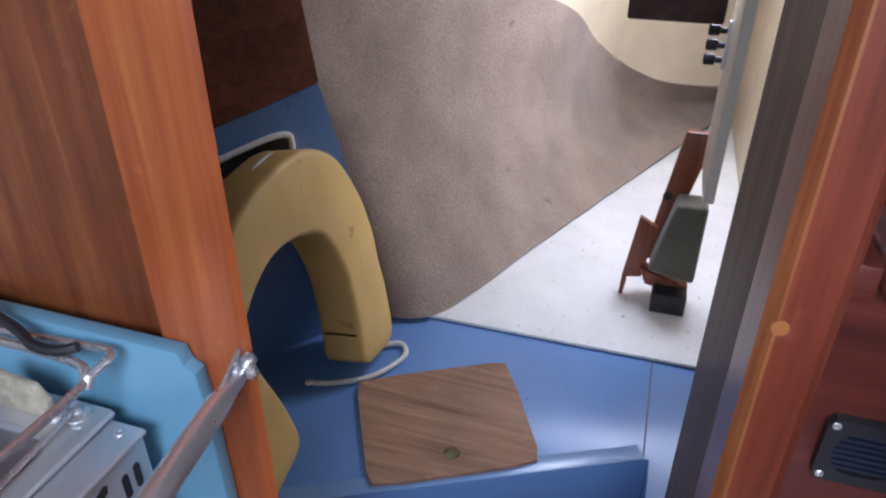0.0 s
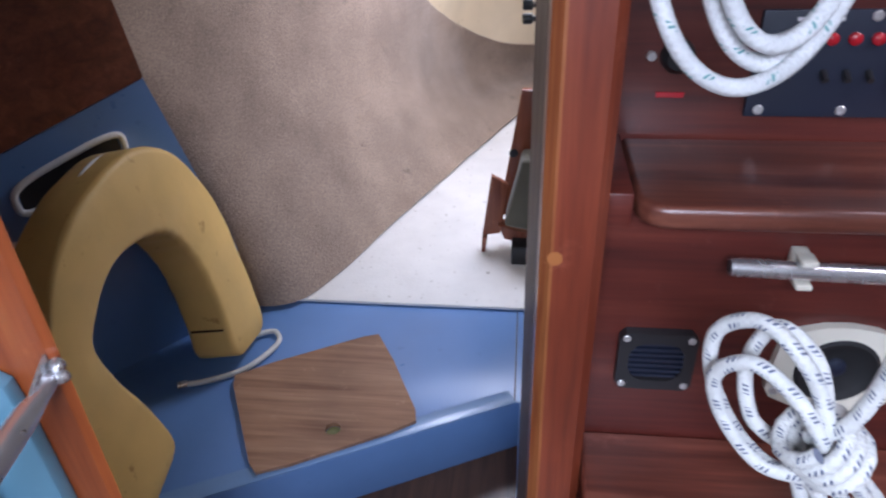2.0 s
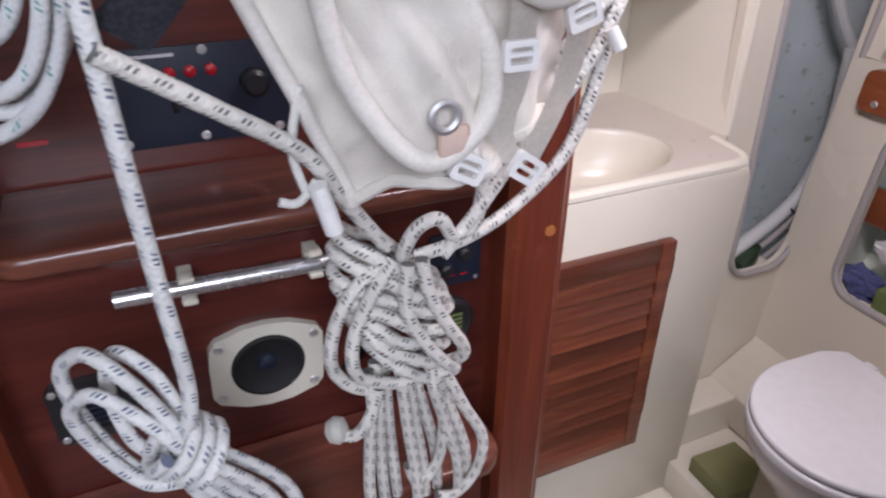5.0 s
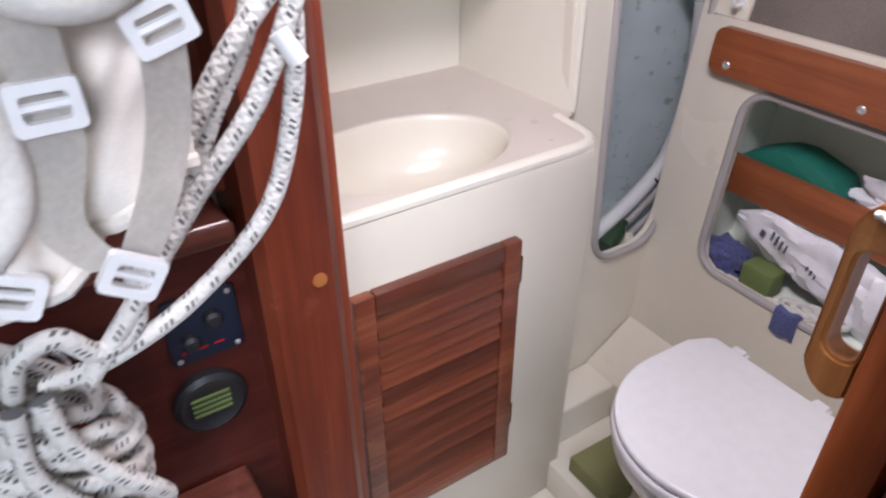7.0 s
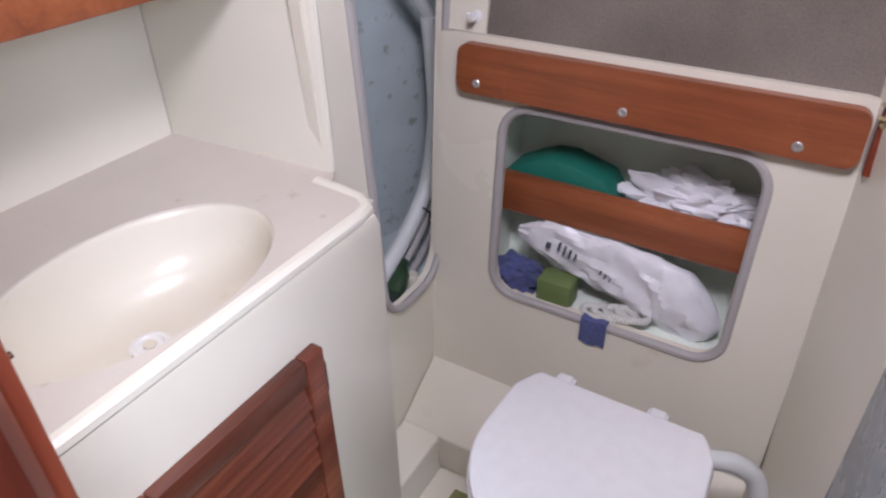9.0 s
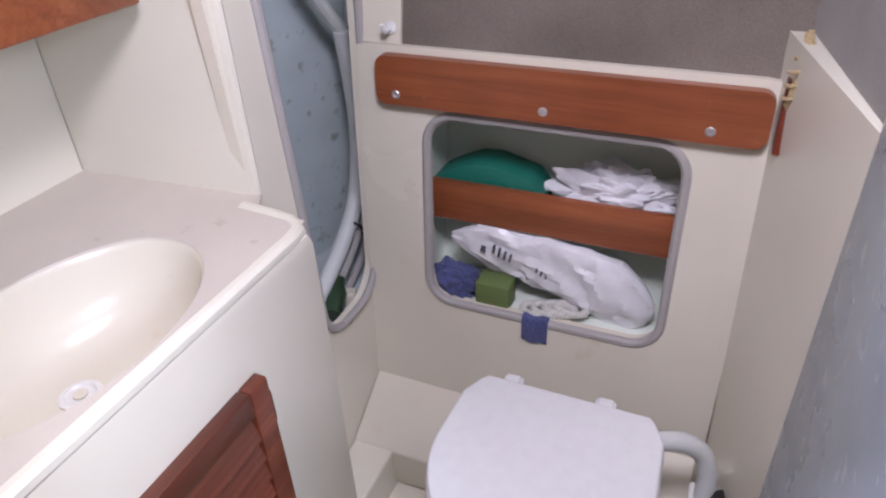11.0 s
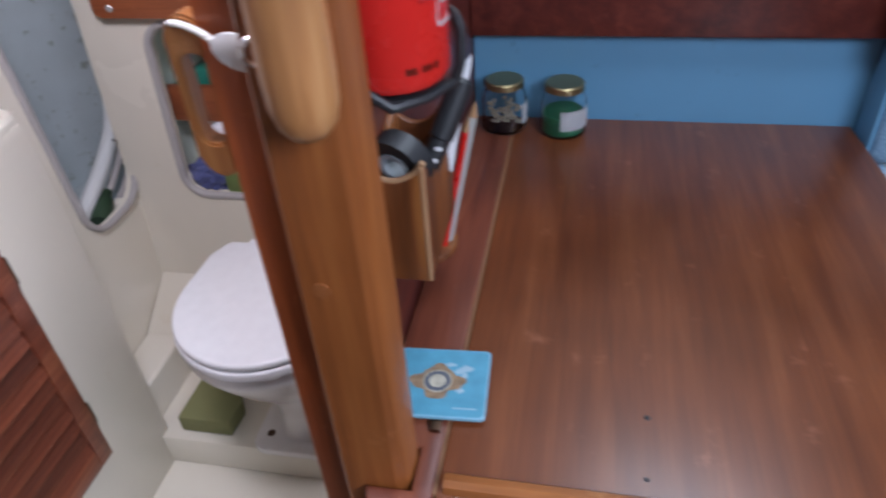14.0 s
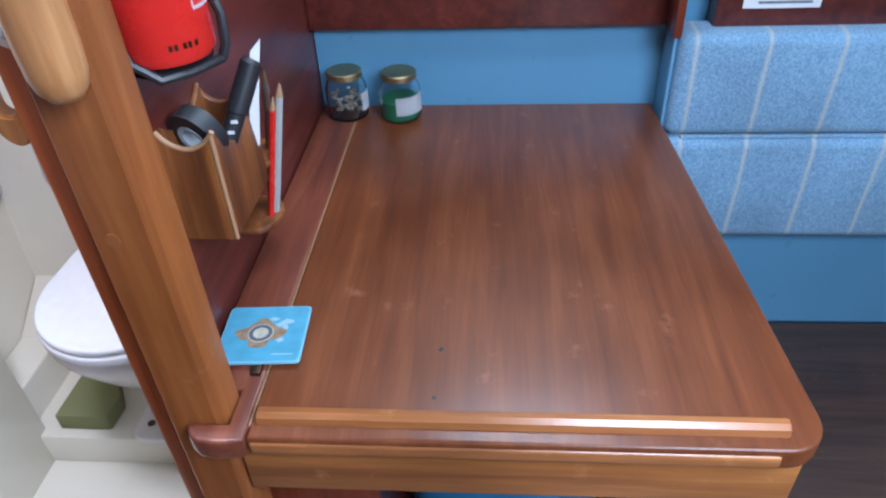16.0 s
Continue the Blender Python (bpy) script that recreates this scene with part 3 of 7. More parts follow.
part("front_edge", prism([(p.x, p.y) for p in q], "z", 0.1555, 0.161, 0.002, 2, which="caps"), paint("blue_edge_paint", (0.19, 0.31, 0.52), 0.22, 0.1, 6, 0.06), plat, "paler worn blue front edge")
part("seam", box(0.124, 0.128, 1.21, 1.57, 0.1545, 0.1562), BLACK, plat, "dark seam along the platform")
solo("berth_board", prism([(-0.75, 1.575), (0.40, 1.575), (0.40, 3.6), (0.2, 3.8), (-0.75, 2.0)], "z", 0.1575, 0.168, 0.003, 2, which="caps"), WHITE_BED, "scuffed white painted forward berth board", "berth", "structure")
# blue locker side behind the lifebuoy, with wood above it
w0, w1 = Vector((-0.953, 1.2, 0)), Vector((-0.639, 1.609, 0))
wd = (w1 - w0).normalized()
wn2 = Vector((wd.y, -wd.x, 0))


def on_wall(s, off, z):
    p = w0 + wd * s + wn2 * off
    return Vector((p.x, p.y, z))


def wall_block(s0, s1, s2, o0, o1, z0a, z0b, z1a, z1b, bev=0.002):
    """A board along the locker side from s0 to s1 at its foot and to s2 at its top."""
    own = bmesh.new()
    c = [on_wall(s, o, z) for s, o, z in ((s0, o0, z0a), (s1, o0, z0b), (s1, o1, z0b), (s0, o1, z0a), (s0, o0, z1a), (s2, o0, z1b), (s2, o1, z1b), (s0, o1, z1a))]
    v = [own.verts.new(p) for p in c]
    for f in ((0, 1, 2, 3), (4, 5, 6, 7), (0, 1, 5, 4), (1, 2, 6, 5), (2, 3, 7, 6), (3, 0, 4, 7)):
        own.faces.new([v[i] for i in f])
    bmesh.ops.recalc_face_normals(own, faces=own.faces)
    bmesh.ops.bevel(own, geom=own.edges[:], offset=bev, segments=2, affect="EDGES")
    return own


lock = solo("wall_blue_locker", wall_block(-0.75, 0.50, 0.315, -0.02, 0.0, 0.156, 0.156, 0.648, 0.890), BLUE, "blue painted locker side in the forepeak", "panel", "structure")
solo("locker_plank", wall_block(-0.75, 0.313, 0.27, -0.012, 0.012, 0.650, 0.892, 1.0, 1.24, 0.004), wood("plank_mahogany", (0.09, 0.024, 0.012), (0.17, 0.046, 0.02), (0.25, 0.08, 0.035), "X"), "dark red mahogany plank above the blue locker", "plank", "structure")
# pale oval ring of the locker's hand hole
ring = []
for i in range(32):
    a = 2 * math.pi * i / 32
    ss = 0.10 + 0.13 * abs(math.cos(a)) ** 0.55 * (1 if math.cos(a) > 0 else -1)
    zz = 0.725 + 0.04 * abs(math.sin(a)) ** 0.55 * (1 if math.sin(a) > 0 else -1) + 0.22 * (ss - 0.10)
    ring.append(on_wall(ss, 0.004, zz))
part("hand_hole_ring", tube(ring, 0.008, 8, True), WHITE, lock, "white plastic ring of a hand hole")
# no opening is cut: a flat black face paints the hole's shade
own = bmesh.new()
own.faces.new([own.verts.new(on_wall(0.10 + 0.92 * ((p - on_wall(0.10, 0.004, 0)).xy.dot(wd.xy)), 0.0025, p.z)) for p in ring])
part("hand_hole_shade", own, BLACK, lock, "black face standing in for the shade in the hand hole")

# port hull lining: carpet that sweeps round to the bow
LOW = [(-0.76, 1.56, 0.166), (-0.515, 1.577, 0.169), (-0.30, 2.09, 0.172), (-0.06, 2.68, 0.175), (0.10, 3.06, 0.178), (0.22, 3.36, 0.181), (0.42, 3.82, 0.186)]
HIGH = [(-0.97, 1.42, 1.15), (-0.86, 1.78, 1.15), (-0.375, 2.49, 0.925), (-0.245, 2.89, 0.693), (-0.13, 3.20, 0.53), (0.063, 3.42, 0.406), (0.40, 3.74, 0.33)]
low_line, high_line = spline(LOW, 12), spline(HIGH, 12)


def hull_at(u, v):
    i = u * (len(low_line) - 1)
    j = min(int(i), len(low_line) - 2)
    f = i - j
    lo = low_line[j].lerp(low_line[j + 1], f)
    hi = high_line[j].lerp(high_line[j + 1], f)
    p = lo.lerp(hi, v)
    bulge = 0.22 * math.sin(math.pi * v) * (0.15 + 0.85 * min(1, max(0, (u - 0.12) / 0.5))) * (1 - 0.6 * max(0, (u - 0.62) / 0.38))
    ridge = 0.030 * math.exp(-((v - 0.20) / 0.07) ** 2) * min(1, max(0, (u - 0.35) / 0.25))
    return p + Vector((-0.45, 0.85, -0.35)).normalized() * (bulge - ridge) + Vector((0, 0, 0.006 * noise.noise(p * 6)))


solo("hull_carpet", grid_sheet(hull_at, 60, 30, 0.006), CARPET, "grey-brown carpet lining stretched over the curved hull", "carpet", "structure", angle=60)


def bow_liner(u, v):
    p = hull_at(u, 1.0)
    q = p + Vector((0.10 * v + 0.002, 0.35 * v + 0.010, 0.55 * v - 0.012 + 0.25 * v * v)) + Vector((0.3, 0, 0)) * v * u
    return Vector((q.x, q.y, min(q.z, 1.428 + 0.004 * v)))


solo("bow_deckhead", grid_sheet(bow_liner, 40, 14, 0.005), CREAM_HULL, "cream painted curve of the hull above the carpet", "hull lining", "structure", angle=60)
solo("forepeak_starboard_side", box(0.40, 0.42, 0.79, 3.9, 0, 1.44), CREAM_HULL, "cream painted starboard side of the forepeak", "wall", "structure")

# ---- toilet compartment structure ----
XW = lambda z: 1.765 + 0.09 * (z - 0.285)


def slab_with_hole(outer, hole, to3, thick):
    """A plate with a hole: outlines as equal-length loops of 2D points; to3 maps (a, b, depth) to the world."""
    own = bmesh.new()
    loops = []
    for d in (0.0, thick):
        loops.append([own.verts.new(to3(a, b2, d)) for a, b2 in outer])
        loops.append([own.verts.new(to3(a, b2, d)) for a, b2 in hole])
    n = len(outer)
    of, hf, ob_, hb = loops
    for i in range(n):
        k = (i + 1) % n
        own.faces.new((of[i], of[k], hf[k], hf[i]))
        own.faces.new((ob_[i], ob_[k], hb[k], hb[i]))
        own.faces.new((of[i], of[k], ob_[k], ob_[i]))
        own.faces.new((hf[i], hf[k], hb[k], hb[i]))
    return own


def square_loop(x0, x1, y0, y1, like):
    """An outer rectangle with one point for each point of a rounded hole, in the same order."""
    cx, cy = sum(p[0] for p in like) / len(like), sum(p[1] for p in like) / len(like)
    hx, hy = max(abs(p[0] - cx) for p in like), max(abs(p[1] - cy) for p in like)
    out = []
    for px, py in like:
        u, v = (px - cx) / hx, (py - cy) / hy
        k = 1 / max(abs(u), abs(v))
        u, v = u * k, v * k
        out.append((cx + u * ((x1 - cx) if u > 0 else (cx - x0)), cy + v * ((y1 - cy) if v > 0 else (cy - y0))))
    return out


hole = rounded(0.306, 0.765, 0.513, 0.905, 0.055, 6)
outer = square_loop(0.19, 0.90, 0.06, 1.02, hole)
to3 = lambda a, b2, d: (XW(b2) + d, a, b2)
hull_wall = solo("wall_heads_outboard", slab_with_hole(outer, hole, to3, 0.03), GEL, "cream moulded wall behind the toilet with a locker opening", "wall", "structure")
part("rubber_edging", tube([(XW(z) + 0.004, y, z) for y, z in hole], 0.009, 8, True), RUBBER, hull_wall, "grey rubber edging round the locker opening")
# locker behind the wall
solo("wall_locker_back", prism([(1.93, 0.42), (2.03, 0.98), (2.05, 0.98), (1.95, 0.42)], "y", 0.2, 0.94), LOCKER, "pale greenish inside of the hull in the locker", "wall", "structure")
solo("locker_shelf_low", box(1.80, 1.97, 0.26, 0.84, 0.485, 0.50), LOCKER, "pale bottom of the locker", "shelf", "structure")
solo("locker_shelf_high", box(1.862, 2.0, 0.26, 0.84, 0.665, 0.678), LOCKER, "pale shelf inside the locker", "shelf", "structure")
solo("locker_end", box(1.83, 2.04, 0.80, 0.82, 0.45, 1.0), LOCKER, "pale end of the locker", "wall", "structure")
solo("locker_end", box(1.83, 2.04, 0.24, 0.26, 0.45, 1.0), LOCKER, "pale end of the locker", "wall", "structure")
solo("locker_top", box(1.835, 2.06, 0.2, 0.9, 0.955, 0.97), LOCKER, "pale top of the locker", "wall", "structure")
# carpeted hull above
solo("heads_hull_carpet", prism([(1.838, 1.0), (1.93, 1.0), (2.1, CEIL), (2.0, CEIL)], "y", 0.06, 0.812), HEAD_CARPET, "worn brown-grey carpet lining above the toilet", "carpet", "structure")
solo("wall_heads_corner", prism([(1.836, 1.021), (1.86, 1.021), (2.05, CEIL), (2.0, CEIL)], "y", 0.8125, 0.896), GEL, "cream moulded corner beside the carpet lining", "wall", "structure")
wh = thing("wall_hook", "small white plastic hook on the cream corner", "hook", (1.838, 0.832, 1.047))
part("base", lathe([(0.011, 0), (0.011, 0.003), (0.006, 0.005), (0.0001, 0.005)], 16, Matrix.Translation((1.8415, 0.832, 1.047)) @ Euler((0, radians(-78), 0)).to_matrix().to_4x4()), WHITE, wh)
part("peg", tube(spline([(1.838, 0.832, 1.047), (1.822, 0.832, 1.045), (1.814, 0.832, 1.050), (1.812, 0.832, 1.060)], 5), 0.0042, 8), WHITE, wh)

# wall with the tall hose opening
hole2 = rounded(1.548, 1.795, 0.505, 1.62, 0.07, 6)
hole2 = [(x + (0.085 * (z - 0.5) * (1 if x > 1.67 else 0.0)) + (0.05 if (z < 0.60 and x < 1.64) else 0), z + (0.0)) for x, z in hole2]
outer2 = square_loop(1.44, 1.90, 0.06, CEIL, hole2)
to4 = lambda a, b2, d: (a, 0.897 + d, b2)
hw = solo("wall_heads_forward", slab_with_hole(outer2, hole2, to4, 0.02), GEL, "cream moulded wall with a tall opening for hoses", "wall", "structure")
part("rubber_edging", tube([(x, 0.894, z) for x, z in hole2], 0.008, 8, True), RUBBER, hw, "grey rubber edging round the hose opening")
solo("hull_behind_hoses", grid_sheet(lambda u, v: (1.46 + 0.62 * u, 1.30 - 0.22 * u, 0.3 + 1.5 * v), 4, 4, 0.01), HULL_PALE, "pale stained hull behind the hoses", "hull lining", "structure")
solo("hose_space_floor", box(1.46, 2.2, 0.918, 1.3, 0.44, 0.455), HULL_PALE, "stained bottom of the hose space", "shelf", "structure")

# wash basin unit, one moulding
bz = 0.892
bas = thing("wash_basin_unit", "cream moulded wash basin unit with an oval bowl", "wash basin", (1.15, 0.95, 0))
part("front", prism([(0.873, 0), (1.421, 0), (1.439, 0.02), (1.439, 0.86), (1.43, 0.88), (0.873, 0.88)], "y", 0.767, 0.79, 0.002, 2), GEL, bas)
part("end", prism([(0.79, 0), (0.896, 0), (0.896, 0.886), (0.79, 0.886)], "x", 1.415, 1.4385), GEL, bas)
CX, CY, AX, AY = 1.147, 0.916, 0.190, 0.127
N = 48


def ell(i, k=1.0):
    a = 2 * math.pi * i / N
    return CX + AX * k * math.cos(a), CY + AY * k * math.sin(a)


own = bmesh.new()
eloop = [ell(i) for i in range(N)]
oloop = [(min(x, 1.442 if y < 0.87 else 1.479), y) for x, y in square_loop(0.873, 1.479, 0.778, 1.214, eloop)]
rings = [[own.verts.new((x, y, bz)) for x, y in oloop]]
rings.append([own.verts.new((x, y, bz)) for x, y in [ell(i, 1.015) for i in range(N)]])
for k, dz in ((1.0, -0.003), (0.985, -0.012), (0.95, -0.035), (0.90, -0.075), (0.80, -0.11), (0.62, -0.135), (0.35, -0.148), (0.12, -0.152)):
    rings.append([own.verts.new((ell(i, k)[0] + (1 - k) * 0.0, ell(i, k)[1] + (1 - k) * 0.025, bz + 0.78 * dz)) for i in range(N)])
for a, c in zip(rings, rings[1:]):
    for i in range(N):
        own.faces.new((a[i], a[(i + 1) % N], c[(i + 1) % N], c[i]))
own.faces.new(rings[-1])
part("bowl", own, GEL, bas, "", 50)
own = bmesh.new()
deck = [[own.verts.new((x, y, bz + 0.0022)) for x, y in loop] for loop in (oloop, [ell(i, 1.022) for i in range(N)])]
deck.append([own.verts.new((*ell(i, 1.012), bz + 0.0004)) for i in range(N)])
for a, c in zip(deck, deck[1:]):
    for i in range(N):
        own.faces.new((a[i], a[(i + 1) % N], c[(i + 1) % N], c[i]))
part("deck", own, paint("textured_deck", (0.60, 0.54, 0.47), 0.6, 0.06, 5.0, 0.25, fine=420), bas, "matt textured deck round the bowl", 30)
part("front_rim", tube([(0.873, 0.778, bz - 0.009), (1.40, 0.778, bz - 0.009), (1.425, 0.781, bz - 0.008), (1.441, 0.80, bz - 0.007), (1.446, 0.84, bz - 0.006), (1.449, 0.89, bz - 0.006)], 0.0125, 10), GEL_WHITE, bas, "rounded bright front rim")
dr = Matrix.Translation((CX, CY + 0.021, bz - 0.1182))
drain = part("drain", lathe([(0.026, 0), (0.026, 0.004), (0.020, 0.005), (0.017, 0.002), (0.0001, 0.001)], 24, dr), WHITE, bas, "white plastic plughole")
part("drain_grid", lathe([(0.009, 0.003), (0.009, 0.0055), (0.0001, 0.0055)], 12, dr), GEL, drain)
tap = thing("overflow_fitting", "small dark metal fitting at the end of the basin", "fitting", (0.985, 0.932, bz - 0.02))
om = Matrix.Translation((0.972, 0.932, bz - 0.016)) @ Euler((0, radians(62), 0)).to_matrix().to_4x4()
part("flange", lathe([(0.014, 0), (0.014, 0.003), (0.010, 0.005), (0.0075, 0.002), (0.0001, 0.002)], 18, om), BRUSHED, tap)
part("plug_pin", tube([om @ Vector((0, 0, 0.002)), om @ Vector((0, 0, 0.016)), om @ Vector((0.004, 0, 0.024))], 0.0045, 8), BRONZE, tap)
# alcove round the basin
solo("wall_alcove_back", box(0.872, 1.456, 1.214, 1.234, 0.6, CEIL), GEL_WHITE, "cream back of the basin alcove", "wall", "structure")
solo("wall_alcove_side", prism([(1.457, 1.2138), (1.479, 0.892), (1.482, 0.886), (1.4875, 0.8835), (1.493, 0.886), (1.496, 0.892), (1.496, 1.2138)], "z", 0.8925, CEIL), GEL_WHITE, "cream side of the basin alcove with a rounded edge", "wall", "structure")
solo("wall_alcove_left", box(0.86, 0.872, 0.79, 1.214, 0.893, CEIL), GEL_WHITE, "cream side of the basin alcove by the post", "wall", "structure")
solo("basin_shelf_front", box(0.873, 1.455, 0.985, 1.003, 1.172, 1.255, 0.004), TEAK_Y, "orange teak shelf front above the basin", "shelf", "structure")
solo("basin_shelf", box(0.873, 1.455, 1.004, 1.213, 1.172, 1.184), GEL_WHITE, "cream shelf above the basin", "shelf", "structure")

# louvred door
lv = thing("louvred_door", "dark mahogany louvred cupboard door under the basin", "cupboard door", (1.12, 0.76, 0.24))
x0, x1, z0, z1 = 0.957, 1.268, 0.237, 0.766
fy0, fy1 = 0.746, 0.7665
for nm, bb in (("stile", box(x0, x0 + 0.035, fy0, fy1, z0, z1, 0.003)), ("stile", box(x1 - 0.035, x1, fy0, fy1, z0, z1, 0.003)), ("rail", box(x0 + 0.0355, x1 - 0.0355, fy0, fy1, z1 - 0.04, z1, 0.003)), ("rail", box(x0 + 0.0355, x1 - 0.0355, fy0, fy1, z0, z0 + 0.045, 0.003))):
    part(nm, bb, LOUVRE_WOOD, lv)
slat_me = None
ns = 12
for i in range(ns):
    zc = z0 + 0.064 + (z1 - z0 - 0.124) * i / (ns - 1)
    if slat_me is None:
        sb = prism([(-0.0085, -0.024), (-0.004, -0.0255), (0.0085, 0.019), (0.0045, 0.022), (0.0015, 0.0215)], "x", x0 + 0.036, x1 - 0.036)
        slat_me = finish("slat", sb, LOUVRE_WOOD)
    o = hang(new("slat", slat_me), lv)
    o.location = (0, 0.755, zc)
# black sheet paints the shade between the slats
part("backing", box(x0 + 0.03, x1 - 0.03, 0.7652, 0.7668, z0 + 0.03, z1 - 0.03), BLACK, lv, "black sheet standing in for the shade behind the slats")
for zc in (z1 - 0.075, z0 + 0.10):
    h = part("hinge", box(x1 + 0.0005, x1 + 0.017, 0.7615, 0.7665, zc - 0.028, zc + 0.028, 0.0015), BRONZE, lv, "small dark bronze hinge")
    part("knuckle", tube([(x1 + 0.002, 0.756, zc - 0.028), (x1 + 0.002, 0.756, zc + 0.028)], 0.0045, 8), BRONZE, h)

# base mouldings and shower pan
solo("shower_pan", prism([(1.413, 0.128), (1.90, 0.128), (1.90, 0.80), (1.413, 0.80)], "z", 0.0, 0.092, 0.006, 2, which="caps"), GEL, "cream moulded step of the shower pan", "shower pan", "structure")
solo("pan_side_moulding", prism([(1.44, 0.80), (1.90, 0.80), (1.90, 0.896), (1.44, 0.896)], "z", 0.0, 0.195, 0.008, 3), GEL, "cream moulded ledge beside the toilet", "moulding", "structure")
b = prism([(1.63, 0.196), (1.765, 0.285), (1.80, 0.285), (1.80, 0.10), (1.63, 0.10)], "y", 0.20, 0.895, 0.004, 2)
solo("pan_back_moulding", b, GEL, "cream sloping moulding behind the toilet", "moulding", "structure")
b = bmesh.new()
v = [b.verts.new(p) for p in ((1.85, 0.206, 0), (1.44, 0.1045, 0), (1.44, 0.087, 0), (1.85, 0.087, 0), (1.85, 0.206, 1.085), (1.44, 0.1045, 1.085), (1.44, 0.087, 1.085), (1.85, 0.087, 1.085))]
for f in ((0, 1, 2, 3), (4, 5, 6, 7), (0, 1, 5, 4), (1, 2, 6, 5), (2, 3, 7, 6), (3, 0, 4, 7)):
    b.faces.new([v[i] for i in f])
solo("wall_heads_aft", b, GEL_WHITE, "cream painted aft wall of the toilet compartment", "wall", "structure")
solo("heads_aft_carpet", prism([(1.98, 0.20), (1.44, 0.100), (1.44, 0.087), (1.98, 0.087)], "z", 1.0855, CEIL), HEAD_CARPET, "worn brown-grey carpet lining above the aft wall", "carpet", "structure")
rail = thing("fiddle_rail", "orange teak rail with round corners above the locker", "rail", (1.82, 0.53, 0.92))
rp = rounded(0.203, 0.853, 0.922, 1.008, 0.020, 5)
own = bmesh.new()
f0 = [own.verts.new((XW(z) - 0.002, y, z)) for y, z in rp]
f1 = [own.verts.new((XW(z) - 0.020, y, z)) for y, z in rp]
own.faces.new(f0)
own.faces.new(f1)
for i in range(len(rp)):
    k = (i + 1) % len(rp)
    own.faces.new((f0[i], f0[k], f1[k], f1[i]))
part("board", own, TEAK_Y, rail)
for yy in (0.813, 0.544, 0.284):
    screw_head(rail, (XW(0.94) - 0.0195, yy, 0.941), (-1, 0, 0), 0.008)
solo("trim_locker_fiddle", box(1.856, 1.874, 0.262, 0.798, 0.668, 0.752, 0.003), TEAK_Y, "orange teak bar across the locker", "trim", "structure")

# partition to the chart table, with its post and the sliding door
solo("wall_partition", box(0.955, 1.86, 0.066, 0.086, 0, CEIL), MAHOG_X, "dark mahogany partition behind the chart table", "bulkhead", "structure")
b = prism([(0.940, 0.079), (0.938, 0.077), (0.938, 0.027), (0.942, 0.019), (0.950, 0.015), (0.978, 0.014), (0.985, 0.020), (0.985, 0.0655), (0.9545, 0.0655), (0.9545, 0.079)], "z", 0, CEIL)
post3 = solo("chart_table_post", b, wood("post_teak", (0.145, 0.040, 0.0095), (0.250, 0.076, 0.017), (0.34, 0.118, 0.029), "Z", rough=0.3), "orange-brown teak corner post at the chart table", "post", "structure", angle=25)
part("wood_plug", lathe([(0.007, 0), (0.007, 0.0012), (0.0001, 0.0014)], 16, Matrix.Translation((0.9378, 0.060, 1.016)) @ Euler((0, radians(-90), 0)).to_matrix().to_4x4()), plain("aged_plug", (0.24, 0.078, 0.021), 0.45), post3, "round wood plug in the post")
door = thing("door_1", "open sliding door of the toilet compartment in grey laminate with a brown edge", "door", (1.2, 0.11, 0.02))
door["kind"] = "structure"
part("leaf", box(1.0105, 1.50, 0.104, 0.124, 0.02, 1.78, 0.002), GREY_PANEL, door)
part("edge_stile", box(0.980, 1.010, 0.097, 0.1305, 0.02, 1.78, 0.004), TEAK_Z, door, "reddish teak edge")
hin = rounded(0.1335, 0.1525, 1.112, 1.182, 0.0085, 5)
hout = []
for hy_, hz_ in hin:
    ha = math.atan2((hz_ - 1.147) / 0.062, (hy_ - 0.143) / 0.016)
    hout.append((min(0.1625, max(0.1305, 0.143 + 0.0215 * math.cos(ha))), 1.1465 + 0.0635 * math.copysign(abs(math.sin(ha)) ** 0.6, math.sin(ha))))
own = slab_with_hole(hout, hin, lambda a, b2, d: (0.985 + d, a, b2), 0.019)
bmesh.ops.recalc_face_normals(own, faces=own.faces)
bmesh.ops.bevel(own, geom=[e for e in own.edges if len(e.link_faces) == 2 and e.calc_face_angle(0) > 1.0], offset=0.0022, segments=2, affect="EDGES")
part("pull_handle", own, HANDLE_WOOD, door, "pale orange wooden pull handle", 40)

# ---- toilet ----
toi = thing("toilet", "white marine toilet with a closed plastic lid", "toilet", (1.46, 0.43, 0.092))
TY, TXB, TXF, TZ = 0.428, 1.610, 1.272, 0.524


def lid_outline(k=1.0, n=28):
    hw = 0.173 * k
    pts = []
    xm = 1.455
    for i in range(n + 1):
        a = radians(90 + 180 * i / n)
        pts.append((xm + (xm - TXF + 0.173 * (k - 1)) * math.cos(a), TY + hw * math.sin(a)))
    pts += [(1.56, TY - hw * 0.975), (TXB - 0.012, TY - 0.150 * k), (TXB, TY - 0.140 * k), (TXB, TY + 0.140 * k), (TXB - 0.012, TY + 0.150 * k), (1.56, TY + hw * 0.975)]
    return pts


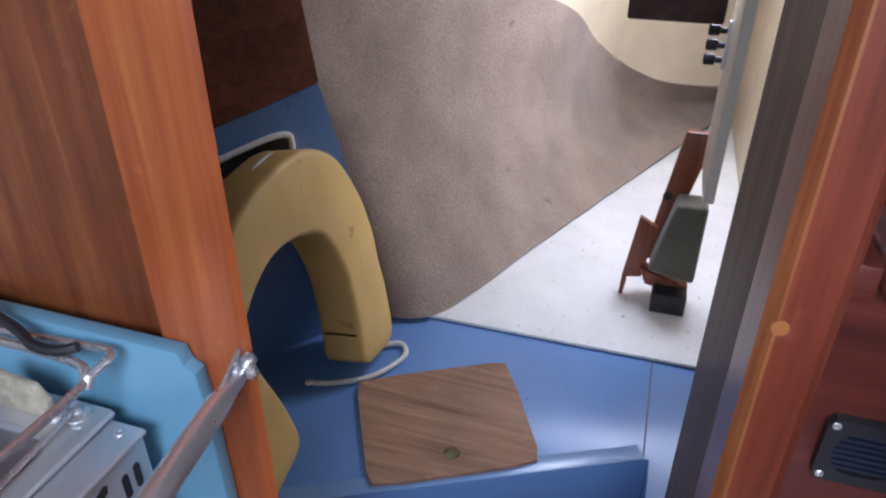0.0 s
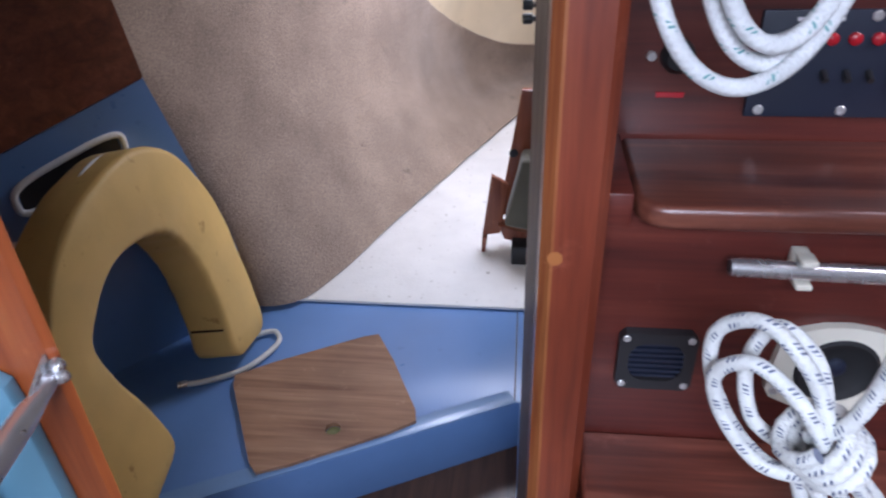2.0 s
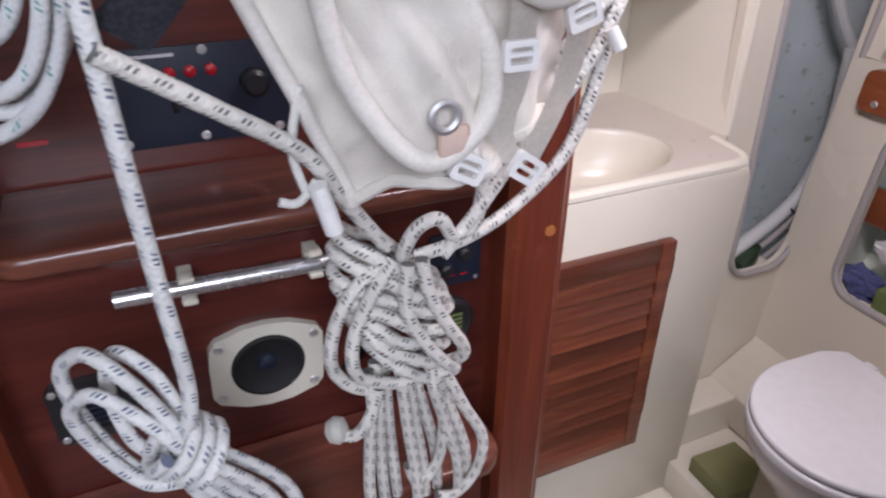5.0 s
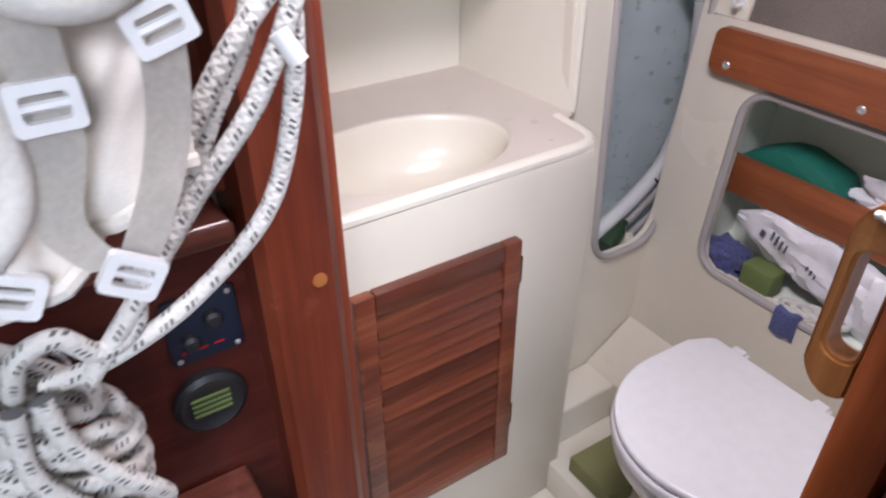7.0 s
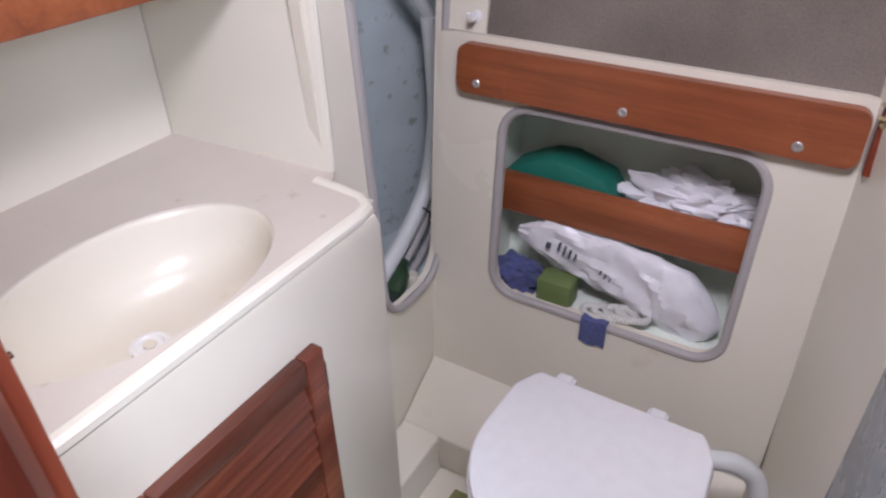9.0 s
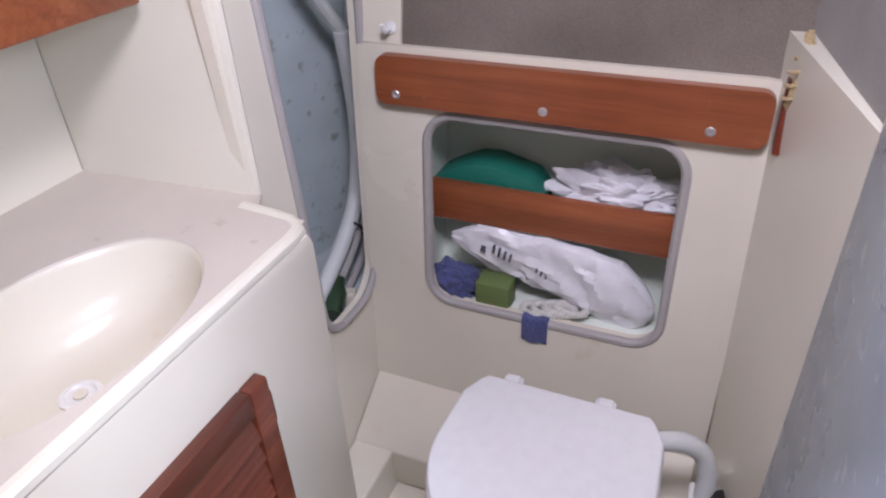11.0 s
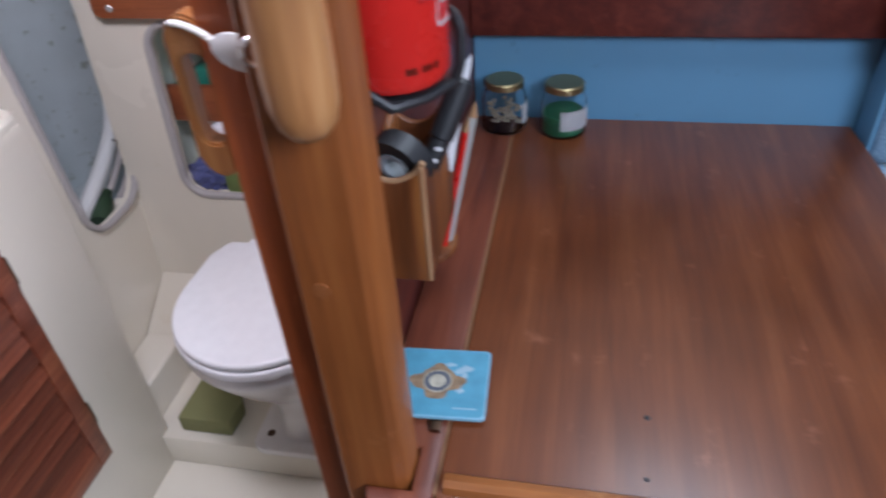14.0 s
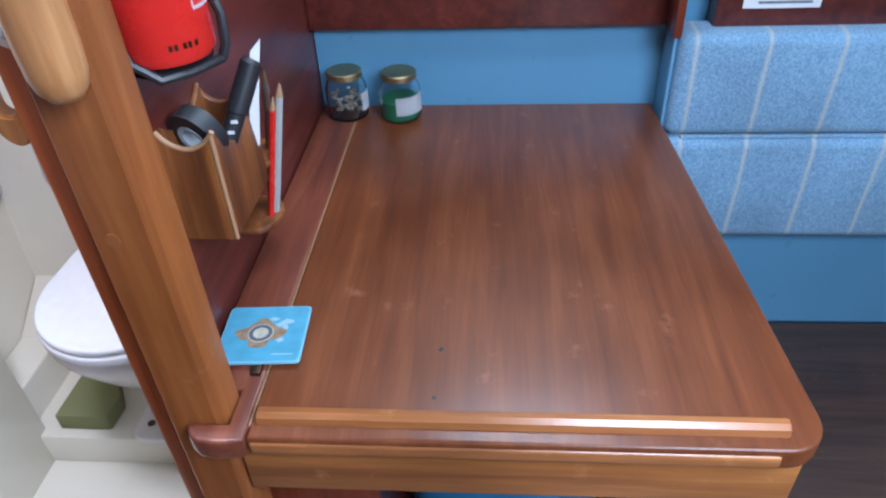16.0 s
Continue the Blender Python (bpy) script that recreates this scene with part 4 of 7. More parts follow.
part("lid", prism(lid_outline(1.0), "z", TZ - 0.016, TZ, 0.006, 3, which="caps"), LID_WHITE, toi)
part("seat", prism(lid_outline(1.015), "z", TZ - 0.040, TZ - 0.0175, 0.006, 3, which="caps"), LID_WHITE, toi)
own = bmesh.new()
rings = []
for z, k, sh, fl in ((TZ - 0.042, 0.97, 0.0, 0.0), (TZ - 0.06, 0.985, 0.0, 0.0), (TZ - 0.075, 0.96, 0.0, 0.0), (TZ - 0.11, 0.90, 0.01, 0.0), (TZ - 0.16, 0.80, 0.025, 0.1), (TZ - 0.22, 0.62, 0.04, 0.2), (TZ - 0.28, 0.45, 0.05, 0.3), (TZ - 0.33, 0.36, 0.05, 0.3), (0.115, 0.38, 0.05, 0.3), (0.098, 0.52, 0.05, 0.3), (0.0925, 0.53, 0.05, 0.3)):
    ring = []
    for i in range(40):
        a = 2 * math.pi * i / 40
        ring.append(own.verts.new((1.448 + sh + 0.176 * k * math.cos(a), TY + 0.171 * k * math.sin(a), z)))
    rings.append(ring)
for a, c in zip(rings, rings[1:]):
    for i in range(40):
        own.faces.new((a[i], a[(i + 1) % 40], c[(i + 1) % 40], c[i]))
own.faces.new(rings[0])
own.faces.new(rings[-1])
part("bowl", own, CERAMIC, toi, "", 60)
part("base_plate", prism(rounded(1.40, 1.66, 0.345, 0.54, 0.03, 4), "z", 0.0925, 0.112, 0.004, 2, which="caps"), CERAMIC, toi)
part("outlet", tube(spline([(1.52, 0.40, 0.16), (1.54, 0.30, 0.15), (1.52, 0.22, 0.13)], 6), 0.024, 12), GEL, toi, "cream outlet pipe")
for yy in (0.507, 0.36):
    screw_head(toi, (1.444, yy, 0.112), (0, 0, 1), 0.009, BRONZE, "bolt")
for yy in (0.53, 0.365):
    hb = part("hinge_block", box(1.611, 1.645, yy - 0.019, yy + 0.019, 0.470, 0.502, 0.006), LID_WHITE, toi)
    part("hinge_cap", box(1.621, 1.640, yy - 0.013, yy + 0.013, 0.5025, 0.509, 0.003), LID_WHITE, hb)
hp = spline([(1.61, 0.275, 0.47), (1.63, 0.235, 0.464), (1.645, 0.200, 0.435), (1.642, 0.184, 0.395), (1.632, 0.182, 0.356), (1.628, 0.182, 0.345)], 8)
part("flush_hose", tube(hp, 0.017, 12), HOSE, toi, "pale grey flexible flush hose")
pm = thing("toilet_pump", "white hand pump with a black lever beside the toilet", "pump", (1.565, 0.175, 0.092))
part("housing", prism([(1.660, 0.093), (1.660, 0.344), (1.597, 0.344), (1.502, 0.235), (1.502, 0.093)], "y", 0.137, 0.207, 0.006, 2), WHITE, pm)
lever = part("lever", tube([(1.588, 0.157, 0.357), (1.582, 0.157, 0.361), (1.500, 0.157, 0.268), (1.470, 0.157, 0.246)], 0.0135, 12, radii=[0.008, 0.0135, 0.0135, 0.011]), BLACK, pm, "black rubber lever")
part("pivot", tube([(1.532, 0.157, 0.292), (1.532, 0.178, 0.292), (1.532, 0.181, 0.292)], 0.011, 12, radii=[0.011, 0.011, 0.007]), BLACK, lever)
part("valve_knob", lathe([(0.02, 0), (0.022, 0.012), (0.016, 0.024), (0.0001, 0.026)], 16, Matrix.Translation((1.622, 0.152, 0.3445))), BLACK, pm)
for d, w, mat in ((0.035, 0.010, LED_RED), (0.065, 0.013, INK), (0.072, 0.009, INK), (0.105, 0.012, INK)):
    lm = Matrix.Translation((1.597 - 0.657 * d, 0.190, 0.344 - 0.754 * d)) @ Euler((0, radians(-48.9), 0)).to_matrix().to_4x4()
    own = box(-0.0018, 0.0018, -w / 2, w / 2, 0.0003, 0.0009)
    bmesh.ops.transform(own, matrix=lm, verts=own.verts)
    part("instruction_print", own, mat, pm, "small line of instructions")
solo("olive_foam_block", prism([(1.436, 0.604), (1.50, 0.598), (1.572, 0.64), (1.570, 0.724), (1.436, 0.727)], "z", 0.093, 0.140, 0.004, 2), OLIVE, "olive green foam block on the shower pan", "foam block")

# ---- chart table ----
tb = thing("chart_table", "large worn mahogany chart table with a raised front bead", "table", (1.3, -0.26, 0.0))
TT = 0.768


def arc(cx, cy, r, a0, a1, n=6):
    return [(cx + r * math.cos(radians(a0 + (a1 - a0) * i / n)), cy + r * math.sin(radians(a0 + (a1 - a0) * i / n))) for i in range(n + 1)]


top = [(1.73, -0.012), (1.73, -0.582)] + arc(0.962, -0.579, 0.044, 270, 180) + [(0.918, -0.012)]
part("tabletop", prism(top, "z", TT - 0.030, TT, 0.004, 3, which="caps"), TABLE_WOOD, tb)
st = [(1.73, -0.0095), (0.915, -0.0095), (0.9115, 0.006), (0.9105, 0.025), (0.913, 0.042), (0.921, 0.053), (0.930, 0.057), (0.9365, 0.058), (0.9365, 0.0125), (0.9865, 0.0125), (0.9865, 0.0645), (1.73, 0.0645)]
part("fixed_strip", prism(st, "z", TT - 0.030, TT, 0.004, 3, which="caps"), wood("strip_mahogany", (0.08, 0.02, 0.012), (0.15, 0.04, 0.02), (0.22, 0.07, 0.035), "X", rough=0.3), tb, "dark fixed strip along the partition")
part("seam", box(0.935, 1.728, -0.0115, -0.0098, TT - 0.02, TT - 0.001), CAULK, tb)
part("front_bead", prism([(0.935, TT - 0.001), (0.937, TT + 0.009), (0.943, TT + 0.013), (0.951, TT + 0.012), (0.956, TT + 0.006), (0.958, TT - 0.001)], "y", -0.584, -0.018, 0.003, 2, which="caps"), EDGE_WOOD, tb, "lighter rounded teak bead along the front")
part("front_moulding", box(0.9155, 0.9305, -0.572, -0.0125, TT - 0.026, TT - 0.008, 0.004, 3), EDGE_WOOD, tb, "lighter teak front edge")
part("apron", box(0.940, 0.957, -0.612, 0.013, 0.642, TT - 0.0305, 0.004), APRON_WOOD, tb, "warm teak front panel")
part("side_panel", box(0.9625, 1.70, -0.570, -0.552, 0.560, TT - 0.0305), MAHOG_X, tb)
part("cupboard_front", box(1.02, 1.035, -0.118, 0.060, 0.0, 0.633), MAHOG_Z, tb, "dark mahogany cupboard front")
hg = part("hinge", box(1.0145, 1.0198, 0.014, 0.026, 0.545, 0.612, 0.0012), BRASS, tb, "small brass hinge")
part("inner_side", box(1.0355, 1.70, -0.118, -0.102, 0.0, 0.633), MAHOG_X, tb)
part("leg", box(1.120, 1.160, -0.526, -0.478, 0.0, 0.7375, 0.004), DARK_WOOD, tb, "dark square leg")
part("back_panel", box(1.685, 1.70, -0.551, -0.119, 0.0, 0.7375), MAHOG_Z, tb)
for kx, ky, r in ((1.054, -0.214, 0.0035), (0.979, -0.210, 0.0028)):
    part("knot", lathe([(r, 0.0), (r * 0.8, 0.0007), (0.0001, 0.0007)], 10, Matrix.Translation((kx, ky, TT))), BLACK, tb, "small dark knot")
stl = thing("stool", "round blue upholstered stool pushed under the chart table", "stool", (1.27, -0.30, 0.0))
part("seat", lathe([(0.165, 0.225), (0.178, 0.235), (0.184, 0.262), (0.180, 0.296), (0.164, 0.322), (0.130, 0.338), (0.07, 0.345), (0.0001, 0.346)], 36, Matrix.Translation((1.27, -0.30, 0))), paint("blue_leathercloth", (0.035, 0.16, 0.30), 0.4, 0.12, 8, 0.1), stl, "", 50)
part("piping", tube([Vector((1.27 + 0.1835 * math.cos(a), -0.30 + 0.1835 * math.sin(a), 0.268)) for a in [2 * math.pi * i / 40 for i in range(40)]], 0.005, 6, True), NAVY, stl, "dark blue piping")
part("base", lathe([(0.14, 0.0), (0.14, 0.03), (0.06, 0.06), (0.05, 0.20), (0.15, 0.2245), (0.0001, 0.2245)], 28, Matrix.Translation((1.27, -0.30, 0))), DARK_WOOD, stl, "dark wooden foot")
solo("wall_saloon_blue", box(1.732, 1.752, -0.592, 0.064, 0.6, 0.925), SALOON_BLUE, "blue painted side lining behind the chart table", "wall", "structure")
solo("saloon_shelf_front", box(1.705, 1.728, -0.60, 0.0645, 0.928, 1.25, 0.003), MAHOG_X, "dark mahogany shelf front above the chart table", "shelf", "structure")
solo("blue_corner_panel", box(1.662, 1.7315, -0.5952, -0.5885, 0.2, 0.925, 0.002), SALOON_BLUE, "blue corner panel beside the settee back", "panel", "structure")

# ---- settee ----
SX = 1.66
solo("wall_saloon_side", box(1.752, 1.80, -2.2, -0.60, 0.0, CEIL), SALOON_BLUE, "blue painted saloon side", "wall", "structure")
solo("saloon_side_panel", box(1.70, 1.7515, -2.19, -0.662, 0.90, 1.30, 0.004), MAHOG_X, "mahogany panel above the settee back", "panel", "structure")
solo("saloon_corner_trim", box(1.640, 1.6995, -0.5955, -0.58, 0.9265, 1.30, 0.004), MAHOG_Z, "mahogany corner trim beside the settee", "trim", "structure")
bk = thing("settee_back", "blue striped upholstered settee backrest", "backrest", (1.69, -1.2, 0.5))
b = box(1.655, 1.75, -2.0, -0.596, 0.731, 0.926, 0.022, 4)
part("upper_cushion", b, CUSHION, bk)
b = box(1.648, 1.75, -2.0, -0.598, 0.500, 0.729, 0.022, 4)
part("lower_cushion", b, CUSHION, bk)
part("seam_piping", tube([(1.660, -1.99, 0.730), (1.660, -0.63, 0.730)], 0.004, 6), CUSHION, bk)
solo("settee_base", box(1.70, 1.7515, -2.19, -0.64, 0.222, 0.50), SALOON_BLUE, "blue painted board behind the settee", "panel", "structure")
solo("settee_seat_board", box(1.06, 1.699, -2.19, -0.60, 0.0, 0.220, 0.006), DARK_WOOD, "dark brown settee seat board", "seat board", "structure")
nt = thing("paper_notice", "small white printed notice on the mahogany panel", "notice", (1.69, -0.75, 0.96))
part("sheet", box(1.6975, 1.6995, -0.835, -0.705, 0.958, 1.02), PAPER, nt)
for i in range(3):
    part("print_line", box(1.6968, 1.6974, -0.82, -0.73 - 0.02 * i, 0.966 + 0.012 * i, 0.970 + 0.012 * i), INK, nt)

# ---- forepeak things ----
bd = thing("loose_board", "weathered plywood hatch board with a finger hole", "board", (-0.35, 1.16, 0.155))
c = [Vector((-0.612, 1.235)), Vector((-0.252, 1.437)), Vector((-0.094, 1.112)), Vector((-0.444, 0.922))]
hc = Vector((-0.298, 1.073))
hl = [(hc.x + 0.019 * math.cos(2 * math.pi * i / 32), hc.y + 0.019 * math.sin(2 * math.pi * i / 32)) for i in range(32)]
ol = []
for hx, hy in hl:
    d = (Vector((hx, hy)) - hc).normalized()
    best = 9
    for i in range(4):
        a, e = c[i], c[(i + 1) % 4] - c[i]
        den = d.x * e.y - d.y * e.x
        if abs(den) > 1e-9:
            t = ((a.x - hc.x) * e.y - (a.y - hc.y) * e.x) / den
            w = ((a.x - hc.x) * d.y - (a.y - hc.y) * d.x) / den
            if t > 0 and -1e-6 <= w <= 1 + 1e-6:
                best = min(best, t)
    ol.append(hc + d * best)
for k in range(4):
    near = min(range(32), key=lambda i: (ol[i] - c[k]).length)
    cen = (c[0] + c[1] + c[2] + c[3]) / 4
    ol[near] = c[k] + (cen - c[k]).normalized() * 0.012
bb = slab_with_hole([(p.x, p.y) for p in ol], hl, lambda a, b2, d: (a, b2, 0.157 + d), 0.013)
part("board", bb, PLY, bd)
# olive disc puts the finger hole's shade into colour
part("hole_shadow", lathe([(0.0185, 0), (0.0185, 0.0006), (0.0001, 0.0006)], 24, Matrix.Translation((hc.x, hc.y, 0.1562))), OLIVE, bd, "olive disc painted as the shade in the finger hole")

# horseshoe lifebuoy, leaning on the locker side
hs = thing("horseshoe_lifebuoy", "worn yellow horseshoe lifebuoy leaning on the blue locker", "lifebuoy", (-0.64, 1.17, 0.16))
F0 = Vector((-0.645, 1.135, 0.163))
UPV = Vector((-0.125, 0.055, 0.63)).normalized()
SIDE = Vector((0.03, 1.0, 0.0)).normalized()
OUT = SIDE.cross(UPV).normalized()
if OUT.x < 0:
    OUT = -OUT
legs = [(-0.285, 0.038), (-0.310, 0.145), (-0.340, 0.285), (-0.310, 0.430), (-0.178, 0.535), (-0.01, 0.556), (0.108, 0.520), (0.185, 0.422), (0.216, 0.295), (0.218, 0.16), (0.200, 0.022)]
cl = spline([(a, b2, 0) for a, b2 in legs], 8)
own = bmesh.new()
secs = []
HWD, HTH = 0.095, 0.062
prof = rounded(-HWD, HWD, -HTH, HTH, 0.016, 3)
for i, p in enumerate(cl):
    a, e = cl[max(0, i - 1)], cl[min(len(cl) - 1, i + 1)]
    d = (e - a).normalized()
    nrm = Vector((-d.y, d.x, 0))
    f = i / (len(cl) - 1)
    k = 1.0 + 0.06 * math.exp(-((f - 0.06) / 0.09) ** 2) - 0.38 * math.exp(-((f - 0.285) / 0.075) ** 2) - 0.10 * math.exp(-((f - 0.82) / 0.10) ** 2) - 0.25 * math.exp(-((f - 0.41) / 0.085) ** 2)
    end = min(i, len(cl) - 1 - i)
    if end < 4:
        k *= (0.70, 0.88, 0.96, 0.99)[end]
    sec = []
    for w, o in prof:
        q2 = p + nrm * w * k
        pos = F0 + SIDE * q2.x + UPV * q2.y + OUT * (o * (0.85 + 0.15 * k) + 0.0)
        pos += OUT * 0.006 * noise.noise(pos * 9) + UPV * 0.004 * noise.noise(pos * 14)
        if w * k < -0.03 and 0.5 < f < 0.86:
            pos += (F0 + SIDE * -0.01 + UPV * 0.25 - pos).normalized() * 0.004 * abs(math.sin(70 * f))
        sec.append(own.verts.new(pos))
    secs.append(sec)
for a, e in zip(secs, secs[1:]):
    for j in range(len(prof)):
        own.faces.new((a[j], a[(j + 1) % len(prof)], e[(j + 1) % len(prof)], e[j]))
own.faces.new(secs[0])
own.faces.new(secs[-1])
part("body", own, FOAM, hs, "", 50)
HSP = lambda a, b2, o: F0 + SIDE * a + UPV * b2 + OUT * o
part("strap_seam", tube([HSP(0.1225, 0.125, -0.045), HSP(0.1225, 0.122, 0.048)], 0.0035, 6), BRONZE, hs, "dark stitched seam near the end")
part("top_strap", tube(spline([HSP(-0.17, 0.55, 0.03), HSP(-0.06, 0.628, 0.0), HSP(0.06, 0.634, -0.01), HSP(0.16, 0.58, -0.02)], 6), 0.007, 8), CORD, hs, "white cord round the top")
lan = spline([(-0.600, 1.40, 0.168), (-0.555, 1.42, 0.166), (-0.53, 1.37, 0.165), (-0.58, 1.27, 0.165), (-0.66, 1.215, 0.165), (-0.715, 1.195, 0.166)], 8)
part("lanyard", tube(lan, 0.0075, 8), CORD, hs, "twisted white rope lanyard")
part("shackle", tube([(-0.715, 1.195, 0.167), (-0.735, 1.185, 0.168)], 0.010, 8), STEEL, hs, "small steel end fitting")

# wooden rack with a cushion at the starboard side of the berth
rk = thing("wooden_rack", "dark mahogany folding rack standing on the white berth", "rack", (0.12, 1.9, 0.165))
RACK = wood("rack_mahogany", (0.12, 0.03, 0.014), (0.22, 0.06, 0.025), (0.32, 0.11, 0.05), "Z")
part("flat_board", prism([(0.032, 0.44), (0.085, 0.41), (0.062, 0.235), (0.004, 0.225)], "y", 1.88, 1.90, 0.002), RACK, rk)
part("foot", prism([(0.004, 0.224), (0.02, 0.224), (0.014, 0.166), (0.002, 0.166)], "y", 1.87, 1.905, 0.002), RACK, rk)
part("back_board", prism([(0.118, 0.70), (0.20, 0.70), (0.105, 0.29), (0.055, 0.275)], "y", 1.92, 1.945, 0.003), RACK, rk)
part("lower_rail", prism([(0.055, 0.275), (0.075, 0.225), (0.20, 0.19), (0.20, 0.235)], "y", 1.86, 1.915, 0.003), RACK, rk)
part("block", box(0.10, 0.20, 1.80, 1.915, 0.166, 0.232, 0.004), BLACK, rk)
part("cushion", prism([(0.125, 0.52), (0.21, 0.52), (0.21, 0.27), (0.075, 0.295)], "y", 1.82, 1.915, 0.012, 3), fabric("grey_green_cloth", (0.17, 0.16, 0.12), (0.10, 0.095, 0.07), 300), rk, "grey-green cushion")
for bx_, bz_ in ((0.098, 0.50), (0.066, 0.345)):
    screw_head(rk, (bx_, 1.919, bz_), (0, -1, 0), 0.014, BLACK, "bolt")

# ---- ropes and gear on the bulkhead ----
def ropes(parent, name, paths, r, mat, label="", n=10):
    for p in paths:
        part(name, tube(p, r, n), mat, parent, label, 70)


hank_b = thing("hanging_rope_blue_fleck", "white rope with blue flecks, hung in a knotted hank", "rope", (0.38, 0.38, 1.3))
R1 = 0.0066
ropes(hank_b, "standing_part", [spline([(0.366, 0.315, 1.78), (0.374, 0.325, 1.50), (0.380, 0.334, 1.30), (0.384, 0.350, 1.157), (0.388, 0.368, 1.03), (0.380, 0.378, 0.975), (0.365, 0.392, 0.95)], 10)], R1, ROPE_BLUE)
loops = [
    [(0.375, 0.382, 0.965), (0.350, 0.384, 1.020), (0.318, 0.395, 1.046), (0.292, 0.405, 1.018), (0.297, 0.408, 0.965), (0.322, 0.400, 0.920), (0.352, 0.392, 0.905), (0.374, 0.388, 0.925)],
    [(0.372, 0.376, 0.955), (0.345, 0.378, 0.995), (0.314, 0.384, 1.012), (0.292, 0.388, 0.985), (0.306, 0.390, 0.940), (0.336, 0.384, 0.910), (0.368, 0.380, 0.915)],
    [(0.378, 0.400, 0.970), (0.362, 0.412, 1.015), (0.335, 0.420, 1.030), (0.322, 0.420, 0.985), (0.332, 0.412, 0.935), (0.356, 0.402, 0.925)],
]
ropes(hank_b, "coil_loop", [spline([(x, y + 0.5 * max(0, 0.36 - x), z) for x, y, z in p], 8) for p in loops], R1, ROPE_BLUE)
ax = Vector((0.55, 0.0, -0.55)).normalized()
s1 = Vector((0, -1, 0))
s2 = ax.cross(s1)
wrap = []
for i in range(46):
    a = 2 * math.pi * i / 13
    wrap.append(Vector((0.360, 0.388, 0.962)) + ax * (0.048 * i / 45) + (s1 * math.cos(a) + s2 * math.sin(a)) * 0.027)
ropes(hank_b, "knot_turn", [wrap], R1, ROPE_BLUE)
tails = [
    [(0.372, 0.378, 0.945), (0.405, 0.374, 0.915), (0.438, 0.380, 0.860), (0.452, 0.386, 0.790), (0.446, 0.390, 0.700)],
    [(0.370, 0.386, 0.930), (0.398, 0.382, 0.898), (0.424, 0.384, 0.848), (0.437, 0.388, 0.780), (0.432, 0.390, 0.690)],
    [(0.366, 0.392, 0.918), (0.390, 0.388, 0.880), (0.408, 0.390, 0.835), (0.420, 0.392, 0.775), (0.416, 0.392, 0.690)],
    [(0.378, 0.400, 0.940), (0.415, 0.398, 0.905), (0.455, 0.400, 0.850), (0.469, 0.402, 0.780), (0.462, 0.402, 0.700)],
    [(0.362, 0.396, 0.915), (0.380, 0.394, 0.868), (0.394, 0.396, 0.825), (0.404, 0.398, 0.770), (0.402, 0.398, 0.690)],
]
ropes(hank_b, "tail_strand", [spline(p, 8) for p in tails], R1, ROPE_BLUE)

hank_k = thing("coiled_rope_black_fleck", "cream rope with black flecks, coiled and hung on the bulkhead", "rope", (0.58, 0.42, 1.1))
R2 = 0.0066
ropes(hank_k, "lead", [spline([(0.380, 0.326, 1.303), (0.440, 0.345, 1.258), (0.497, 0.358, 1.213), (0.533, 0.382, 1.155), (0.572, 0.405, 1.095)], 8)], R2, ROPE_BLACK)
rnd = random.Random(5)
turns = []
for k in range(7):
    zc = 1.072 - 0.020 * k
    hw = 0.040 + 0.022 * math.sin(math.pi * (k + 0.6) / 7)
    cx = 0.556 + 0.004 * k
    pts = []
    for i in range(12):
        a = 2 * math.pi * i / 12 + 0.3 * k
        pts.append((cx + hw * math.cos(a), 0.428 - (0.034 + 0.004 * (k % 2)) * math.sin(a), zc - (0.030 + 0.006 * rnd.random()) * math.cos(a) + 0.004 * rnd.uniform(-1, 1)))
    turns.append(spline(pts, 5, True))


def over(p):
    """The upper turns lean away to starboard."""
    p = Vector(p)
    p.x += 0.024 * min(1, max(0, (p.z - 0.93) / 0.10))
    return p


for t in [[over(p) for p in q] for q in turns]:
    part("coil_turn", tube(t, R2, 10, True), ROPE_BLACK, hank_k, "", 70)
lobes = [
    [(0.545, 0.40, 1.085), (0.512, 0.398, 1.06), (0.496, 0.402, 1.02), (0.503, 0.405, 0.975), (0.530, 0.404, 0.945), (0.560, 0.402, 0.935)],
    [(0.550, 0.392, 1.088), (0.522, 0.388, 1.05), (0.512, 0.390, 1.01), (0.524, 0.392, 0.97), (0.555, 0.394, 0.95), (0.585, 0.396, 0.94)],
    [(0.560, 0.385, 1.085), (0.556, 0.380, 1.04), (0.580, 0.378, 1.00), (0.612, 0.382, 0.965), (0.632, 0.392, 0.945), (0.622, 0.405, 0.93)],
    [(0.575, 0.388, 1.085), (0.580, 0.382, 1.05), (0.603, 0.380, 1.01), (0.628, 0.386, 0.98), (0.640, 0.396, 0.955), (0.630, 0.41, 0.94)],
]
ropes(hank_k, "coil_lobe", [spline([over(q) for q in p], 7) for p in lobes], R2, ROPE_BLACK)
low = []
for k in range(8):
    xa = 0.548 + 0.011 * k
    xb = 0.545 + 0.017 * k + 0.004 * rnd.uniform(-1, 1)
    ya = 0.405 + 0.012 * (k % 3)
    low.append(spline([(xa, ya, 0.96), (xa + 0.002, ya - 0.004, 0.92), ((xa + xb) / 2, ya, 0.86), (xb, ya + 0.004, 0.79), (xb + 0.004, ya + 0.006, 0.735 - 0.012 * (k % 2))], 6))
ropes(hank_k, "hanging_strand", low, R2, ROPE_BLACK)
